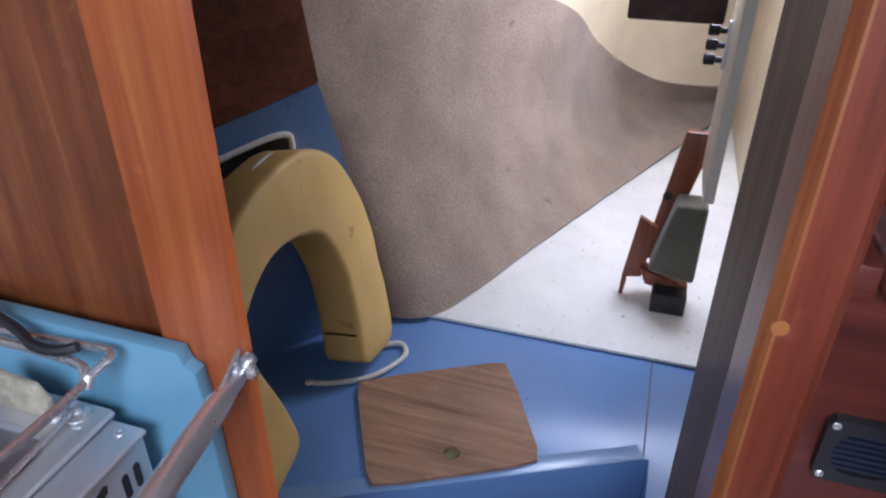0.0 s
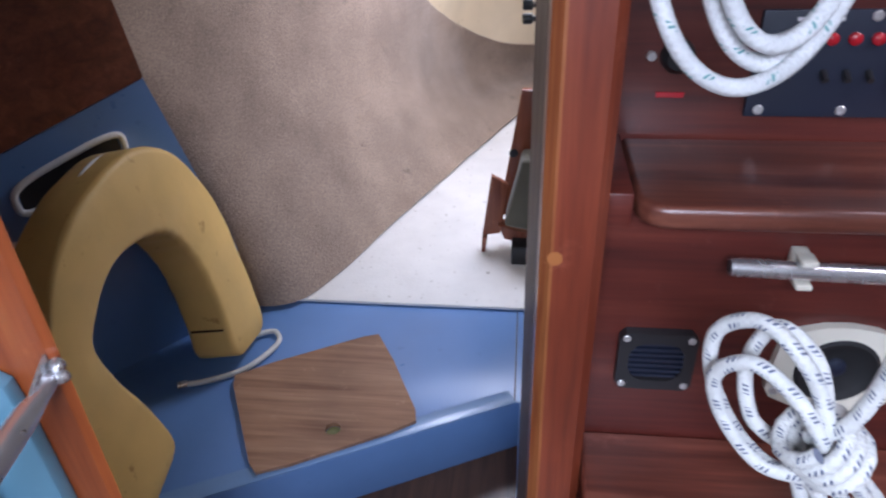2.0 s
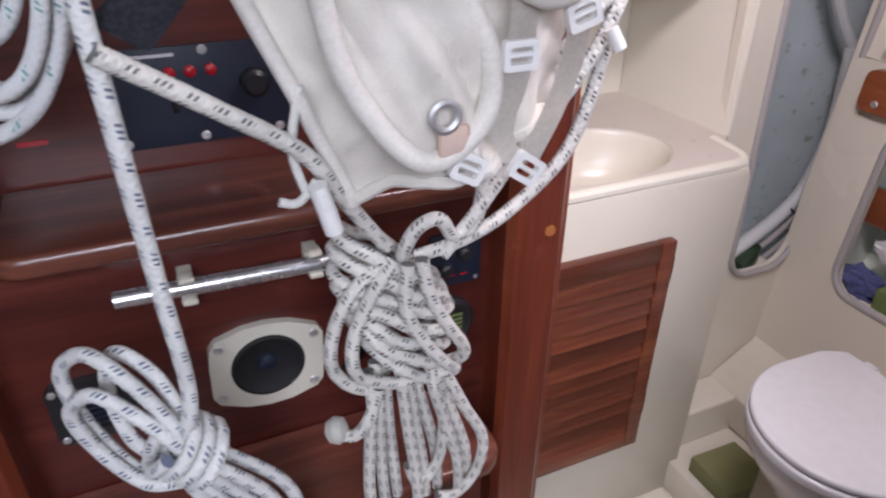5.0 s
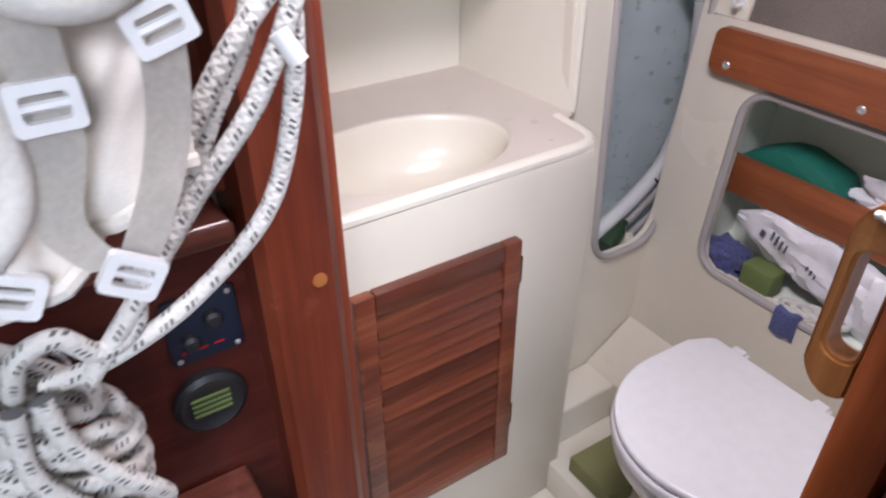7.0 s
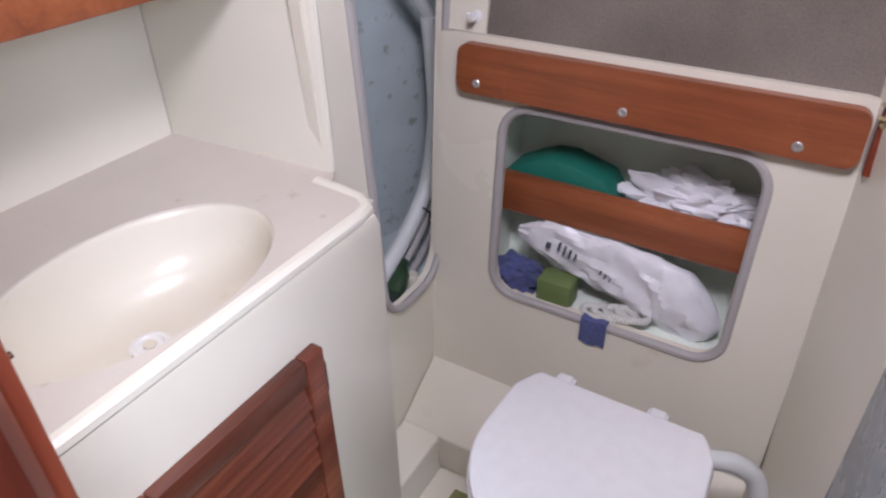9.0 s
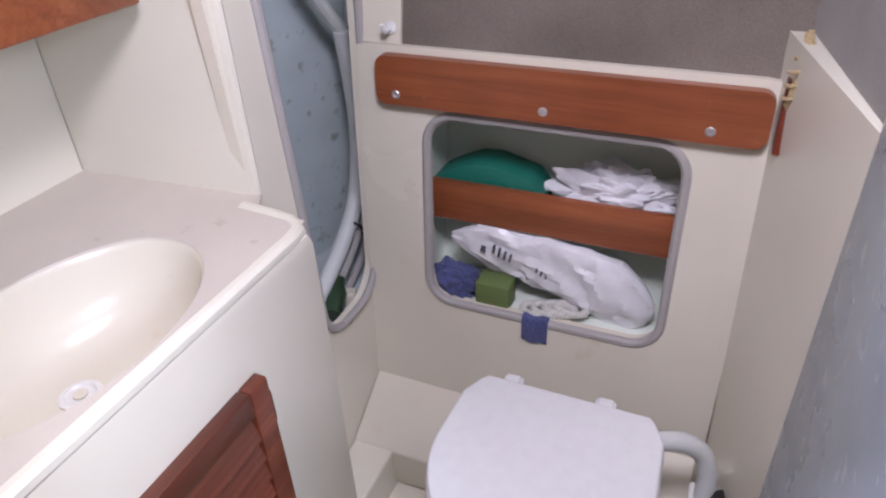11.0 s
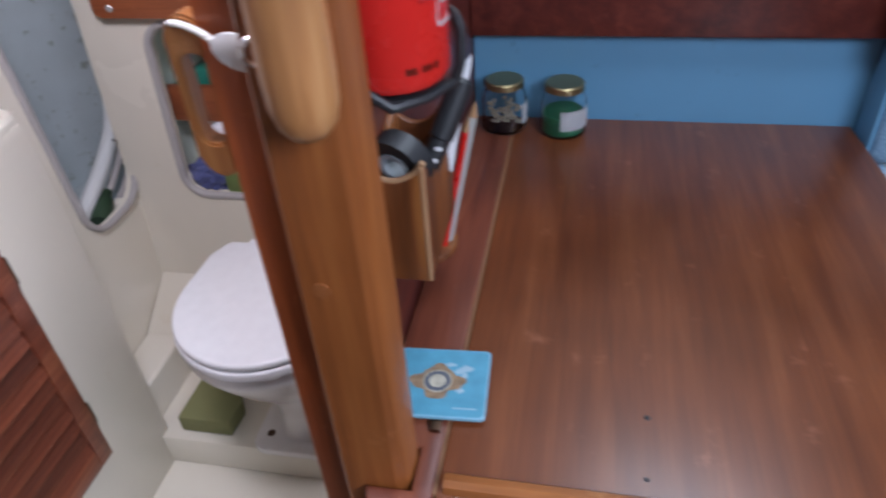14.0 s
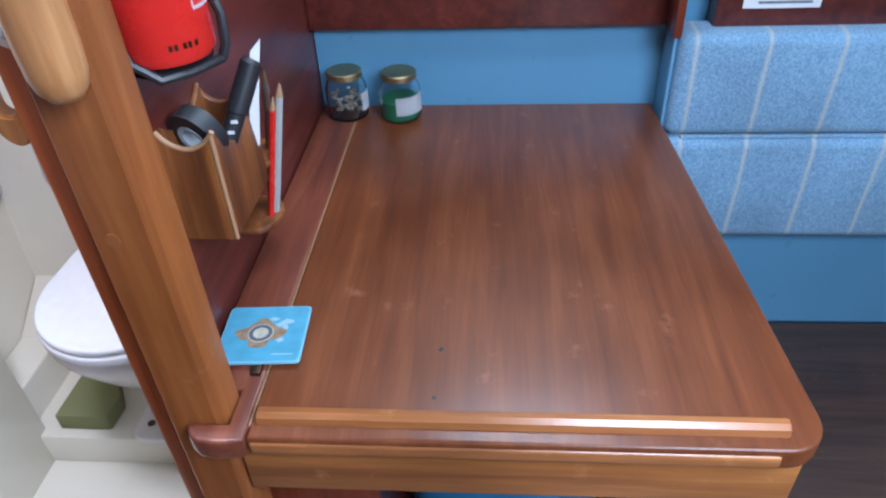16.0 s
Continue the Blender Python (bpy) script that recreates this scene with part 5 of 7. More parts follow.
ropes(hank_k, "hanging_loop", [spline([(0.625, 0.405, 0.945), (0.652, 0.402, 0.88), (0.678, 0.402, 0.82), (0.672, 0.405, 0.765), (0.648, 0.408, 0.735), (0.625, 0.41, 0.74)], 8),
                               spline([(0.618, 0.41, 0.94), (0.632, 0.41, 0.87), (0.628, 0.412, 0.80), (0.605, 0.415, 0.765), (0.592, 0.415, 0.80)], 8)], R2, ROPE_BLACK)
ropes(hank_k, "free_end", [spline([(0.556, 0.40, 0.94), (0.545, 0.398, 0.905), (0.530, 0.405, 0.880), (0.516, 0.415, 0.883)], 7)], R2, ROPE_BLACK)
part("end_knot", lathe([(0.004, -0.012), (0.012, -0.008), (0.015, 0.0), (0.012, 0.008), (0.004, 0.012)], 14, Matrix.Translation((0.515, 0.416, 0.884)) @ Euler((0.4, 1.2, 0)).to_matrix().to_4x4()), CORD, hank_k, "whipped rope end")
right = [
    [(0.600, 0.410, 1.075), (0.645, 0.405, 1.085), (0.698, 0.412, 1.102), (0.757, 0.418, 1.145), (0.784, 0.420, 1.205), (0.794, 0.420, 1.270), (0.786, 0.425, 1.300)],
    [(0.585, 0.405, 1.08), (0.596, 0.395, 1.112), (0.618, 0.395, 1.118), (0.636, 0.400, 1.095), (0.660, 0.405, 1.103), (0.672, 0.41, 1.142), (0.708, 0.41, 1.20), (0.745, 0.41, 1.253), (0.786, 0.412, 1.295)],
    [(0.625, 0.402, 1.075), (0.660, 0.402, 1.115), (0.690, 0.405, 1.15), (0.717, 0.408, 1.18), (0.760, 0.408, 1.227), (0.792, 0.408, 1.285), (0.80, 0.42, 1.31)],
    [(0.700, 0.415, 1.155), (0.732, 0.418, 1.215), (0.765, 0.42, 1.27), (0.778, 0.43, 1.33), (0.76, 0.44, 1.40)],
]
ropes(hank_k, "strand_to_hook", [spline(p, 8) for p in right], R2, ROPE_BLACK)
part("toggle", tube([(0.772, 0.388, 1.271), (0.780, 0.382, 1.254)], 0.006, 12), WHITE, hank_k, "white plastic toggle")
hook = thing("rope_hook", "steel hook that holds the rope at the post", "hook", (0.79, 0.536, 1.3))
part("shank", tube(spline([(0.79, 0.537, 1.33), (0.79, 0.46, 1.315), (0.79, 0.42, 1.305), (0.79, 0.405, 1.325)], 6), 0.006, 10), STEEL, hook)
part("plate", box(0.778, 0.802, 0.5335, 0.5355, 1.30, 1.36, 0.001), STEEL, hook)

coil_g = thing("coiled_rope_green_fleck", "white rope with sparse green flecks, coiled on a hook", "rope", (0.29, 0.52, 1.33))
for cx, cz, rx, rz, y in ((0.286, 1.343, 0.076, 0.138, 0.505), (0.306, 1.350, 0.058, 0.130, 0.515), (0.303, 1.356, 0.050, 0.116, 0.495), (0.303, 1.362, 0.036, 0.086, 0.510), (0.312, 1.356, 0.060, 0.124, 0.528)):
    pts = []
    for i in range(12):
        a = 2 * math.pi * i / 12
        pts.append((cx + rx * math.cos(a) * (1 - 0.35 * max(0, math.sin(a))), y + 0.006 * math.cos(2 * a), cz + rz * math.sin(a)))
    part("coil_loop", tube(spline(pts, 6, True), 0.0070, 10, True), ROPE_GREEN, coil_g, "", 70)
hk = thing("coil_hook", "steel hook that holds the coiled rope", "hook", (0.3, 0.71, 1.44))
part("shank", tube(spline([(0.30, 0.7145, 1.462), (0.30, 0.60, 1.452), (0.30, 0.49, 1.446), (0.30, 0.475, 1.47)], 6), 0.006, 10), STEEL, hk)
part("plate", box(0.285, 0.315, 0.711, 0.7145, 1.43, 1.49, 0.001), STEEL, hk)

# canvas bag with bolt rope, buckles and grommet
bag = thing("canvas_bag", "off-white canvas bag with rope edging, hung by its cords", "bag", (0.6, 0.4, 1.3))


def bag_at(u, v):
    z_low = 1.158 + 0.055 * u + 0.006 * math.sin(9 * u)
    z = z_low + (1.70 - z_low) * v
    xl = 0.534 - 0.42 * (z - 1.156) * (1 if z < 1.33 else 0) - (0.073 + 0.12 * (z - 1.33) if z >= 1.33 else 0)
    xr = 0.712 + 0.02 * v
    x = xl + (xr - xl) * u
    fold = 0.012 * math.sin(11 * u + 3 * v) * (0.4 + v) + 0.010 * noise.noise(Vector((x * 16, z * 9, 2.0)))
    fold += 0.030 * (0.3 - abs(noise.noise(Vector((x * 22 + z * 14, z * 7 - x * 9, 5.0))))) + 0.011 * (0.3 - abs(noise.noise(Vector((x * 50 - z * 30, z * 22, 8.0)))))
    return Vector((x, 0.372 - 0.030 * math.sin(math.pi * u) + fold, z))


part("front", grid_sheet(bag_at, 60, 80, 0.003), CANVAS, bag, "", 60)
part("back", grid_sheet(lambda u, v: bag_at(u, v) + Vector((0.0, 0.05 + 0.05 * math.sin(math.pi * u) * min(1, 4 * v), 0.004)), 20, 20, 0.003), CANVAS, bag, "", 60)
part("hem", tube([bag_at(i / 24, 0.0) + Vector((0, -0.002, 0.002)) for i in range(25)], 0.0055, 8), CANVAS, bag, "stitched hem")
part("edge_rope", tube([bag_at(0.0, i / 30) + Vector((0.004, -0.004, 0)) for i in range(31)], 0.0065, 8), WEBBING, bag, "rope edging", 70)
part("flap_rope", tube(spline([(0.500, 0.338, 1.40), (0.518, 0.336, 1.29), (0.545, 0.332, 1.235), (0.574, 0.330, 1.206), (0.600, 0.330, 1.208), (0.626, 0.330, 1.235), (0.628, 0.332, 1.275), (0.606, 0.334, 1.325), (0.585, 0.34, 1.40)], 8), 0.0085, 10), WEBBING, bag, "thick white rope edging of the flap", 70)


def flap_at(u, v):
    a = Vector((0.50 + 0.10 * u, 0.343, 1.42))
    w = spline([(0.52, 0.340, 1.285), (0.55, 0.336, 1.23), (0.585, 0.334, 1.208), (0.62, 0.336, 1.235), (0.625, 0.338, 1.28)], 6)
    b2 = w[min(int(u * 24), 24)]
    p = a.lerp(b2, v)
    return p + Vector((0, -0.008 * math.sin(math.pi * u) * math.sin(math.pi * v) + 0.004 * noise.noise(p * 25) + 0.024 * (0.25 - abs(noise.noise(Vector((p.x * 30 + p.z * 18, p.z * 8, 3.0))))), 0))


part("flap", grid_sheet(flap_at, 24, 48, 0.003), CANVAS, bag, "", 60)
gm = Matrix.Translation((0.589, 0.322, 1.240)) @ Euler((radians(90), 0, 0)).to_matrix().to_4x4()
gr = part("grommet", lathe([(0.008, 0), (0.013, 0.001), (0.013, 0.003), (0.010, 0.004), (0.0075, 0.003), (0.007, 0.0)], 20, gm, cap=False), BRUSHED, bag, "metal grommet")
part("leather_patch", box(0.586, 0.610, 0.322, 0.327, 1.207, 1.232, 0.004), paint("pink_leather", (0.62, 0.46, 0.38), 0.7, 0.15, 40), bag, "worn pinkish patch")
for bx_, bz_, tilt in ((0.650, 1.275, 0.0), (0.662, 1.186, 0.6), (0.612, 1.195, 0.5), (0.700, 1.300, -0.3)):
    m = Matrix.Translation((bx_, 0.325, bz_)) @ Euler((0, tilt, 0)).to_matrix().to_4x4()
    pr = rounded(-0.014, 0.014, -0.011, 0.011, 0.003, 3)
    hl2 = rounded(-0.009, 0.009, -0.006, 0.006, 0.002, 3)
    own = slab_with_hole(pr, hl2, lambda a, b2, d, m=m: m @ Vector((a, d, b2)), 0.006)
    bu = part("buckle", own, WHITE, bag, "white plastic buckle")
    part("buckle_bar", tube([m @ Vector((-0.012, 0.003, 0)), m @ Vector((0.012, 0.003, 0))], 0.0022, 6), WHITE, bu)
for pts, w in (([(0.652, 0.333, 1.44), (0.652, 0.328, 1.33), (0.650, 0.330, 1.262), (0.640, 0.332, 1.22), (0.655, 0.332, 1.19)], 0.011), ([(0.700, 0.335, 1.42), (0.700, 0.332, 1.29), (0.690, 0.335, 1.235), (0.668, 0.335, 1.19)], 0.010)):
    own = bmesh.new()
    sp_ = spline(pts, 8)
    rows = [(own.verts.new(p + Vector((-w, 0, 0.002))), own.verts.new(p + Vector((w, 0, -0.002)))) for p in sp_]
    for a, c in zip(rows, rows[1:]):
        own.faces.new((a[0], a[1], c[1], c[0]))
    bmesh.ops.solidify(own, geom=own.faces[:], thickness=0.0025)
    part("webbing_strap", own, WEBBING, bag, "white webbing strap", 60)
part("toggle", tube([(0.503, 0.352, 1.190), (0.513, 0.352, 1.150)], 0.0075, 12), WHITE, bag, "white plastic toggle")
ropes(bag, "cord_end", [spline([(0.505, 0.36, 1.19), (0.49, 0.36, 1.175), (0.476, 0.36, 1.178)], 5), spline([(0.50, 0.365, 1.26), (0.49, 0.365, 1.215), (0.497, 0.362, 1.18)], 5)], 0.0035, CORD)
ropes(bag, "loop_end", [spline([(0.60, 0.335, 1.40), (0.64, 0.325, 1.33), (0.675, 0.322, 1.315), (0.70, 0.325, 1.335), (0.69, 0.33, 1.38)], 6)], 0.0095, WEBBING, "thick white rope loop")
dk = thing("dark_strap", "dark grey webbing strap hanging from above", "strap", (0.42, 0.36, 1.3))
own = bmesh.new()
rows = [(own.verts.new(p + Vector((-0.014, 0, 0.010))), own.verts.new(p + Vector((0.014, 0, -0.010)))) for p in spline([(0.395, 0.345, 1.305), (0.43, 0.36, 1.34), (0.47, 0.375, 1.40), (0.50, 0.38, 1.50), (0.51, 0.38, 1.80)], 8)]
for a, c in zip(rows, rows[1:]):
    own.faces.new((a[0], a[1], c[1], c[0]))
bmesh.ops.solidify(own, geom=own.faces[:], thickness=0.003)
part("webbing", own, fabric("dark_webbing", (0.06, 0.065, 0.085), (0.03, 0.033, 0.045), 300), dk)
cl2 = thing("harness_clip", "black webbing strap with a white plastic clip", "clip", (0.60, 0.5, 1.0))
own = bmesh.new()
rows = [(own.verts.new(p + Vector((-0.012, 0, 0.0))), own.verts.new(p + Vector((0.012, 0, 0.0)))) for p in spline([(0.598, 0.505, 1.02), (0.588, 0.500, 0.96), (0.566, 0.505, 0.90), (0.552, 0.515, 0.872)], 6)]
for a, c in zip(rows, rows[1:]):
    own.faces.new((a[0], a[1], c[1], c[0]))
bmesh.ops.solidify(own, geom=own.faces[:], thickness=0.003)
part("strap", own, BLACK, cl2)
part("clip_body", box(0.586, 0.612, 0.485, 0.499, 0.975, 1.005, 0.004), WHITE, cl2, "white plastic clip")
part("ring", tube([Vector((0.60 + 0.012 * math.cos(a), 0.492, 1.025 + 0.018 * math.sin(a))) for a in [2 * math.pi * i / 16 for i in range(16)]], 0.003, 8, True), STEEL, cl2)

# ---- instruments and fittings on the bulkhead ----
YF = 0.5895
vt = thing("vent_grille", "black square ventilation grille on the mahogany", "vent", (0.283, YF, 0.86))
own = slab_with_hole(square_loop(0.2405, 0.3255, 0.8175, 0.8985, rounded(0.253, 0.313, 0.831, 0.885, 0.02, 5)), rounded(0.253, 0.313, 0.831, 0.885, 0.02, 5), lambda a, b2, d: (a, YF - 0.012 + d, b2), 0.0118)
part("frame", own, BLACK, vt)
part("backing", box(0.251, 0.315, YF - 0.002, YF - 0.0005, 0.829, 0.887), CAULK, vt, "brown backing behind the slats")
for i in range(7):
    part("slat", box(0.252, 0.314, YF - 0.010, YF - 0.005, 0.835 + 0.0075 * i, 0.8385 + 0.0075 * i), NAVY, vt)
for x in (0.248, 0.318):
    for z in (0.825, 0.891):
        screw_head(vt, (x, YF - 0.012, z), (0, -1, 0), 0.0045)
spk = thing("loudspeaker", "cream plastic loudspeaker with a black cone", "loudspeaker", (0.476, YF, 0.857))
ro = radians(-4)


def sp2(x, z):
    return 0.476 + x * math.cos(ro) - z * math.sin(ro), 0.857 + x * math.sin(ro) + z * math.cos(ro)


ring_o = [(-0.067, 0.035), (-0.060, 0.046), (-0.028, 0.058), (0.0, 0.061), (0.028, 0.058), (0.060, 0.046), (0.067, 0.035), (0.068, 0.0), (0.067, -0.035), (0.060, -0.046), (0.028, -0.058), (0.0, -0.061), (-0.028, -0.058), (-0.060, -0.046), (-0.067, -0.035), (-0.068, 0.0)]
ring_o = [sp2(*p) for p in ring_o]
ci = [sp2(0.044 * math.cos(radians(180 - 32 - 22.5 * 0 - 360 * i / 16 + 8)), 0.044 * math.sin(radians(180 - 32 - 360 * i / 16 + 8))) for i in range(16)]
part("plate", slab_with_hole(ring_o, ci, lambda a, b2, d: (a, YF - 0.011 + d, b2), 0.0105), CREAM, spk, "", 45)
sm = Matrix.Translation((0.476, YF - 0.001, 0.857)) @ Euler((radians(90), 0, 0)).to_matrix().to_4x4()
part("cone", lathe([(0.0455, 0.0), (0.0445, 0.010), (0.040, 0.0125), (0.036, 0.009), (0.030, 0.006), (0.012, 0.002), (0.0001, 0.002)], 32, sm), plain("cone_black", (0.008, 0.008, 0.009), 0.75), spk, "black rubber cone")
part("dust_cap", lathe([(0.013, 0.002), (0.011, 0.006), (0.006, 0.008), (0.0001, 0.0085)], 20, sm), NAVY, spk)
for x, z in ((-0.056, 0.036), (0.056, 0.036), (0.056, -0.036), (-0.056, -0.036)):
    px, pz = sp2(x, z)
    screw_head(spk, (px, YF - 0.011, pz), (0, -1, 0), 0.006)
pp = thing("pump_handle", "steel tube pump handle with a black grip, clipped to the bulkhead", "handle", (0.47, 0.56, 1.0))
part("tube", tube([(0.333, 0.562, 1.001), (0.556, 0.562, 0.995)], 0.0095, 16), STEEL, pp)
part("bore", tube([(0.3325, 0.562, 1.001), (0.334, 0.562, 1.001)], 0.007, 14), BLACK, pp)
part("grip", tube([(0.556, 0.562, 0.995), (0.564, 0.562, 0.995), (0.568, 0.562, 0.995), (0.60, 0.562, 0.994), (0.612, 0.562, 0.994)], 0.012, 14, radii=[0.0105, 0.0125, 0.0115, 0.0118, 0.0105]), NAVY, pp, "dark blue rubber grip")
for x in (0.404, 0.540):
    own = bmesh.new()
    box(x - 0.008, x + 0.008, 0.5725, 0.589, 0.985, 1.012, 0.002, bm=own)
    box(x - 0.008, x + 0.008, 0.552, 0.5722, 1.0085, 1.0145, 0.002, bm=own)
    box(x - 0.008, x + 0.008, 0.552, 0.5722, 0.9815, 0.9875, 0.002, bm=own)
    tagged(new("pipe_clip", finish("pipe_clip", own, CREAM)), "cream plastic spring clip on the bulkhead", "clip", "pipe clips")
swp = thing("switch_panel", "dark blue switch panel with small knobs", "switch panel", (0.726, YF, 0.945))
part("plate", prism(rounded(0.690, 0.762, 0.906, 0.984, 0.006, 3), "y", YF - 0.006, YF - 0.0004, 0.0015, 2, which="caps"), NAVY, swp)
for x, z in ((0.735, 0.955), (0.710, 0.935)):
    part("knob", lathe([(0.009, 0), (0.009, 0.010), (0.006, 0.013), (0.0001, 0.013)], 14, Matrix.Translation((x, YF - 0.006, z)) @ Euler((radians(90), 0, 0)).to_matrix().to_4x4()), BLACK, swp)
for x, z in ((0.697, 0.912), (0.755, 0.912), (0.755, 0.977)):
    screw_head(swp, (x, YF - 0.006, z), (0, -1, 0), 0.003)
for i in range(3):
    part("marking", box(0.700 + 0.016 * i, 0.710 + 0.016 * i, YF - 0.0066, YF - 0.0061, 0.920, 0.922), LED_RED, swp, "small red marking")
sk2 = thing("power_socket", "round black power socket below the switch panel", "socket", (0.715, YF, 0.85))
part("body", lathe([(0.038, 0), (0.038, 0.010), (0.032, 0.014), (0.024, 0.010), (0.0001, 0.010)], 24, Matrix.Translation((0.715, YF - 0.0004, 0.850)) @ Euler((radians(90), 0, 0)).to_matrix().to_4x4()), BLACK, sk2)
for i in range(4):
    part("rib", box(0.695, 0.735, YF - 0.0125, YF - 0.0106, 0.838 + 0.007 * i, 0.841 + 0.007 * i), MOSS, sk2)
YB = 0.7145
bk2 = thing("breaker_panel", "dark blue electric panel with red lamps and screws", "electric panel", (0.46, YB, 1.15))
part("plate", box(0.362, 0.562, YB - 0.006, YB - 0.0003, 1.100, 1.212, 0.0015), NAVY, bk2)
for x, z in ((0.376, 1.108), (0.460, 1.108), (0.546, 1.108), (0.546, 1.202), (0.470, 1.206)):
    screw_head(bk2, (x, YB - 0.006, z), (0, -1, 0), 0.0055, BRUSHED)
for i in range(3):
    part("lamp", lathe([(0.0065, 0), (0.0065, 0.004), (0.004, 0.006), (0.0001, 0.0065)], 14, Matrix.Translation((0.432 + 0.022 * i, YB - 0.006, 1.184)) @ Euler((radians(90), 0, 0)).to_matrix().to_4x4()), LED_RED, bk2, "round red lamp")
part("knob", lathe([(0.017, 0), (0.016, 0.012), (0.011, 0.016), (0.0001, 0.016)], 20, Matrix.Translation((0.522, YB - 0.006, 1.165)) @ Euler((radians(90), 0, 0)).to_matrix().to_4x4()), BLACK, bk2)
part("maker_mark", box(0.395, 0.440, YB - 0.0066, YB - 0.0061, 1.2015, 1.205), PAPER, bk2, "small pale strip of print")
for i in range(3):
    part("toggle", tube([(0.432 + 0.022 * i, YB - 0.006, 1.150), (0.432 + 0.022 * i, YB - 0.018, 1.144)], 0.0035, 8), BLACK, bk2)
for x, z, s in ((0.255, 1.255, 0.022),):
    sq = thing("rocker_switch", "small black rocker switch on the mahogany", "switch", (x, YB, z))
    part("body", box(x - s, x + s, YB - 0.010, YB - 0.0003, z - s, z + s, 0.002), BLACK, sq)
    part("rocker", box(x - 0.010, x + 0.010, YB - 0.014, YB - 0.0105, z - 0.015, z + 0.015, 0.002), NAVY, sq)
kn = thing("round_switch", "round black switch knob on the mahogany", "switch", (0.282, YB, 1.165))
part("knob", lathe([(0.018, 0), (0.017, 0.010), (0.012, 0.016), (0.0001, 0.017)], 20, Matrix.Translation((0.285, YB - 0.0003, 1.165)) @ Euler((radians(90), 0, 0)).to_matrix().to_4x4()), BLACK, kn)
part("nut", lathe([(0.005, 0), (0.005, 0.006), (0.0001, 0.006)], 8, Matrix.Translation((0.258, YB - 0.0003, 1.165)) @ Euler((radians(90), 0, 0)).to_matrix().to_4x4()), BRUSHED, kn)
solo("dymo_label", box(0.268, 0.298, YB - 0.0012, YB - 0.0002, 1.119, 1.125), LED_RED, "small red plastic label strip", "label")
solo("dymo_label", box(0.600, 0.640, YB - 0.0012, YB - 0.0002, 1.119, 1.125), LED_RED, "small red plastic label strip", "label")

# ---- galley corner ----
gr2 = thing("grab_rail", "polished steel crash bar in front of the cooker", "grab rail", (-0.3, 0.1, 0.95))
part("tube", tube([(-0.282, -0.75, 0.944), (-0.288, 0.255, 0.950), (-0.297, 0.345, 0.954), (-0.299, 0.362, 0.954), (-0.297, 0.378, 0.957), (-0.295, 0.404, 0.962)], 0.0125, 20, radii=[0.0125, 0.0125, 0.0125, 0.0115, 0.008, 0.006]), RAIL_STEEL, gr2)
part("flat_end", prism([(0.365, 0.945), (0.404, 0.952), (0.404, 0.985), (0.365, 0.962)], "x", -0.302, -0.298, 0.001), STEEL, gr2)
for z in (0.960, 0.974):
    part("dome_nut", lathe([(0.0075, 0), (0.0075, 0.004), (0.005, 0.008), (0.0001, 0.0095)], 14, Matrix.Translation((-0.290, 0.4045, z)) @ Euler((radians(90), 0, 0)).to_matrix().to_4x4()), STEEL, gr2, "shiny dome nut")
ck = thing("cooker", "gimballed stainless steel marine cooker with a fiddle rail", "cooker", (-0.65, 0.1, 0.5))
HZ = 0.900
part("body", box(-0.90, -0.3945, -0.25, 0.360, 0.44, HZ - 0.0125, 0.005), ALLOY, ck)
# the hob: a flat rim round a sunken well
hob_in = rounded(-0.86, -0.457, -0.20, 0.322, 0.03, 6)
part("hob_top", slab_with_hole(square_loop(-0.905, -0.434, -0.255, 0.368, hob_in), hob_in, lambda a, b2, d: (a, b2, HZ - d), 0.011), ALLOY, ck, "brushed rim of the hob", 30)
part("well", box(-0.858, -0.459, -0.198, 0.320, HZ - 0.0122, HZ - 0.0112), plain("dark_alloy", (0.30, 0.30, 0.31), 0.38, 0.85), ck, "darker sunken well")
part("hob_edge", tube([(-0.4335, -0.25, HZ - 0.002), (-0.4335, 0.366, HZ - 0.002)], 0.003, 8), ALLOY, ck, "bright folded edge")
part("side_flange", box(-0.4325, -0.393, -0.255, 0.362, HZ - 0.0123, HZ - 0.006, 0.0025), ALLOY, ck)
part("flange_edge", tube([(-0.3935, -0.25, HZ - 0.0085), (-0.3935, 0.360, HZ - 0.0085)], 0.0028, 8), ALLOY, ck, "bright folded edge")
for yy in (0.340, 0.3245):
    part("slot", prism(rounded(yy - 0.0042, yy + 0.0042, 0.838, 0.868, 0.004, 4), "x", -0.3946, -0.3938), BLACK, ck, "dark vent slot")
part("slot", prism([(0.305, 0.876), (0.300, 0.879), (0.285, 0.872), (0.262, 0.846), (0.266, 0.842), (0.292, 0.864), (0.303, 0.868)], "x", -0.3946, -0.3938), BLACK, ck, "dark curved vent slot")
for yy in (0.349, 0.05):
    screw_head(ck, (-0.412, yy, HZ - 0.006), (0, 0, 1), 0.0055)
rod_a = spline([(-0.89, 0.374, 0.962), (-0.557, 0.374, 0.966), (-0.435, 0.3735, 0.974), (-0.417, 0.370, 0.976), (-0.411, 0.362, 0.976), (-0.414, 0.353, 0.973), (-0.421, 0.344, 0.966)], 6)
part("fiddle_rail", tube(rod_a, 0.0042, 10), STEEL, ck, "polished steel fiddle rail")
rod_b = spline([(-0.60, 0.362, 0.962), (-0.496, 0.359, 0.967), (-0.440, 0.352, 0.970), (-0.426, 0.345, 0.968), (-0.421, 0.333, 0.963), (-0.421, 0.25, 0.962), (-0.421, -0.24, 0.962)], 6)
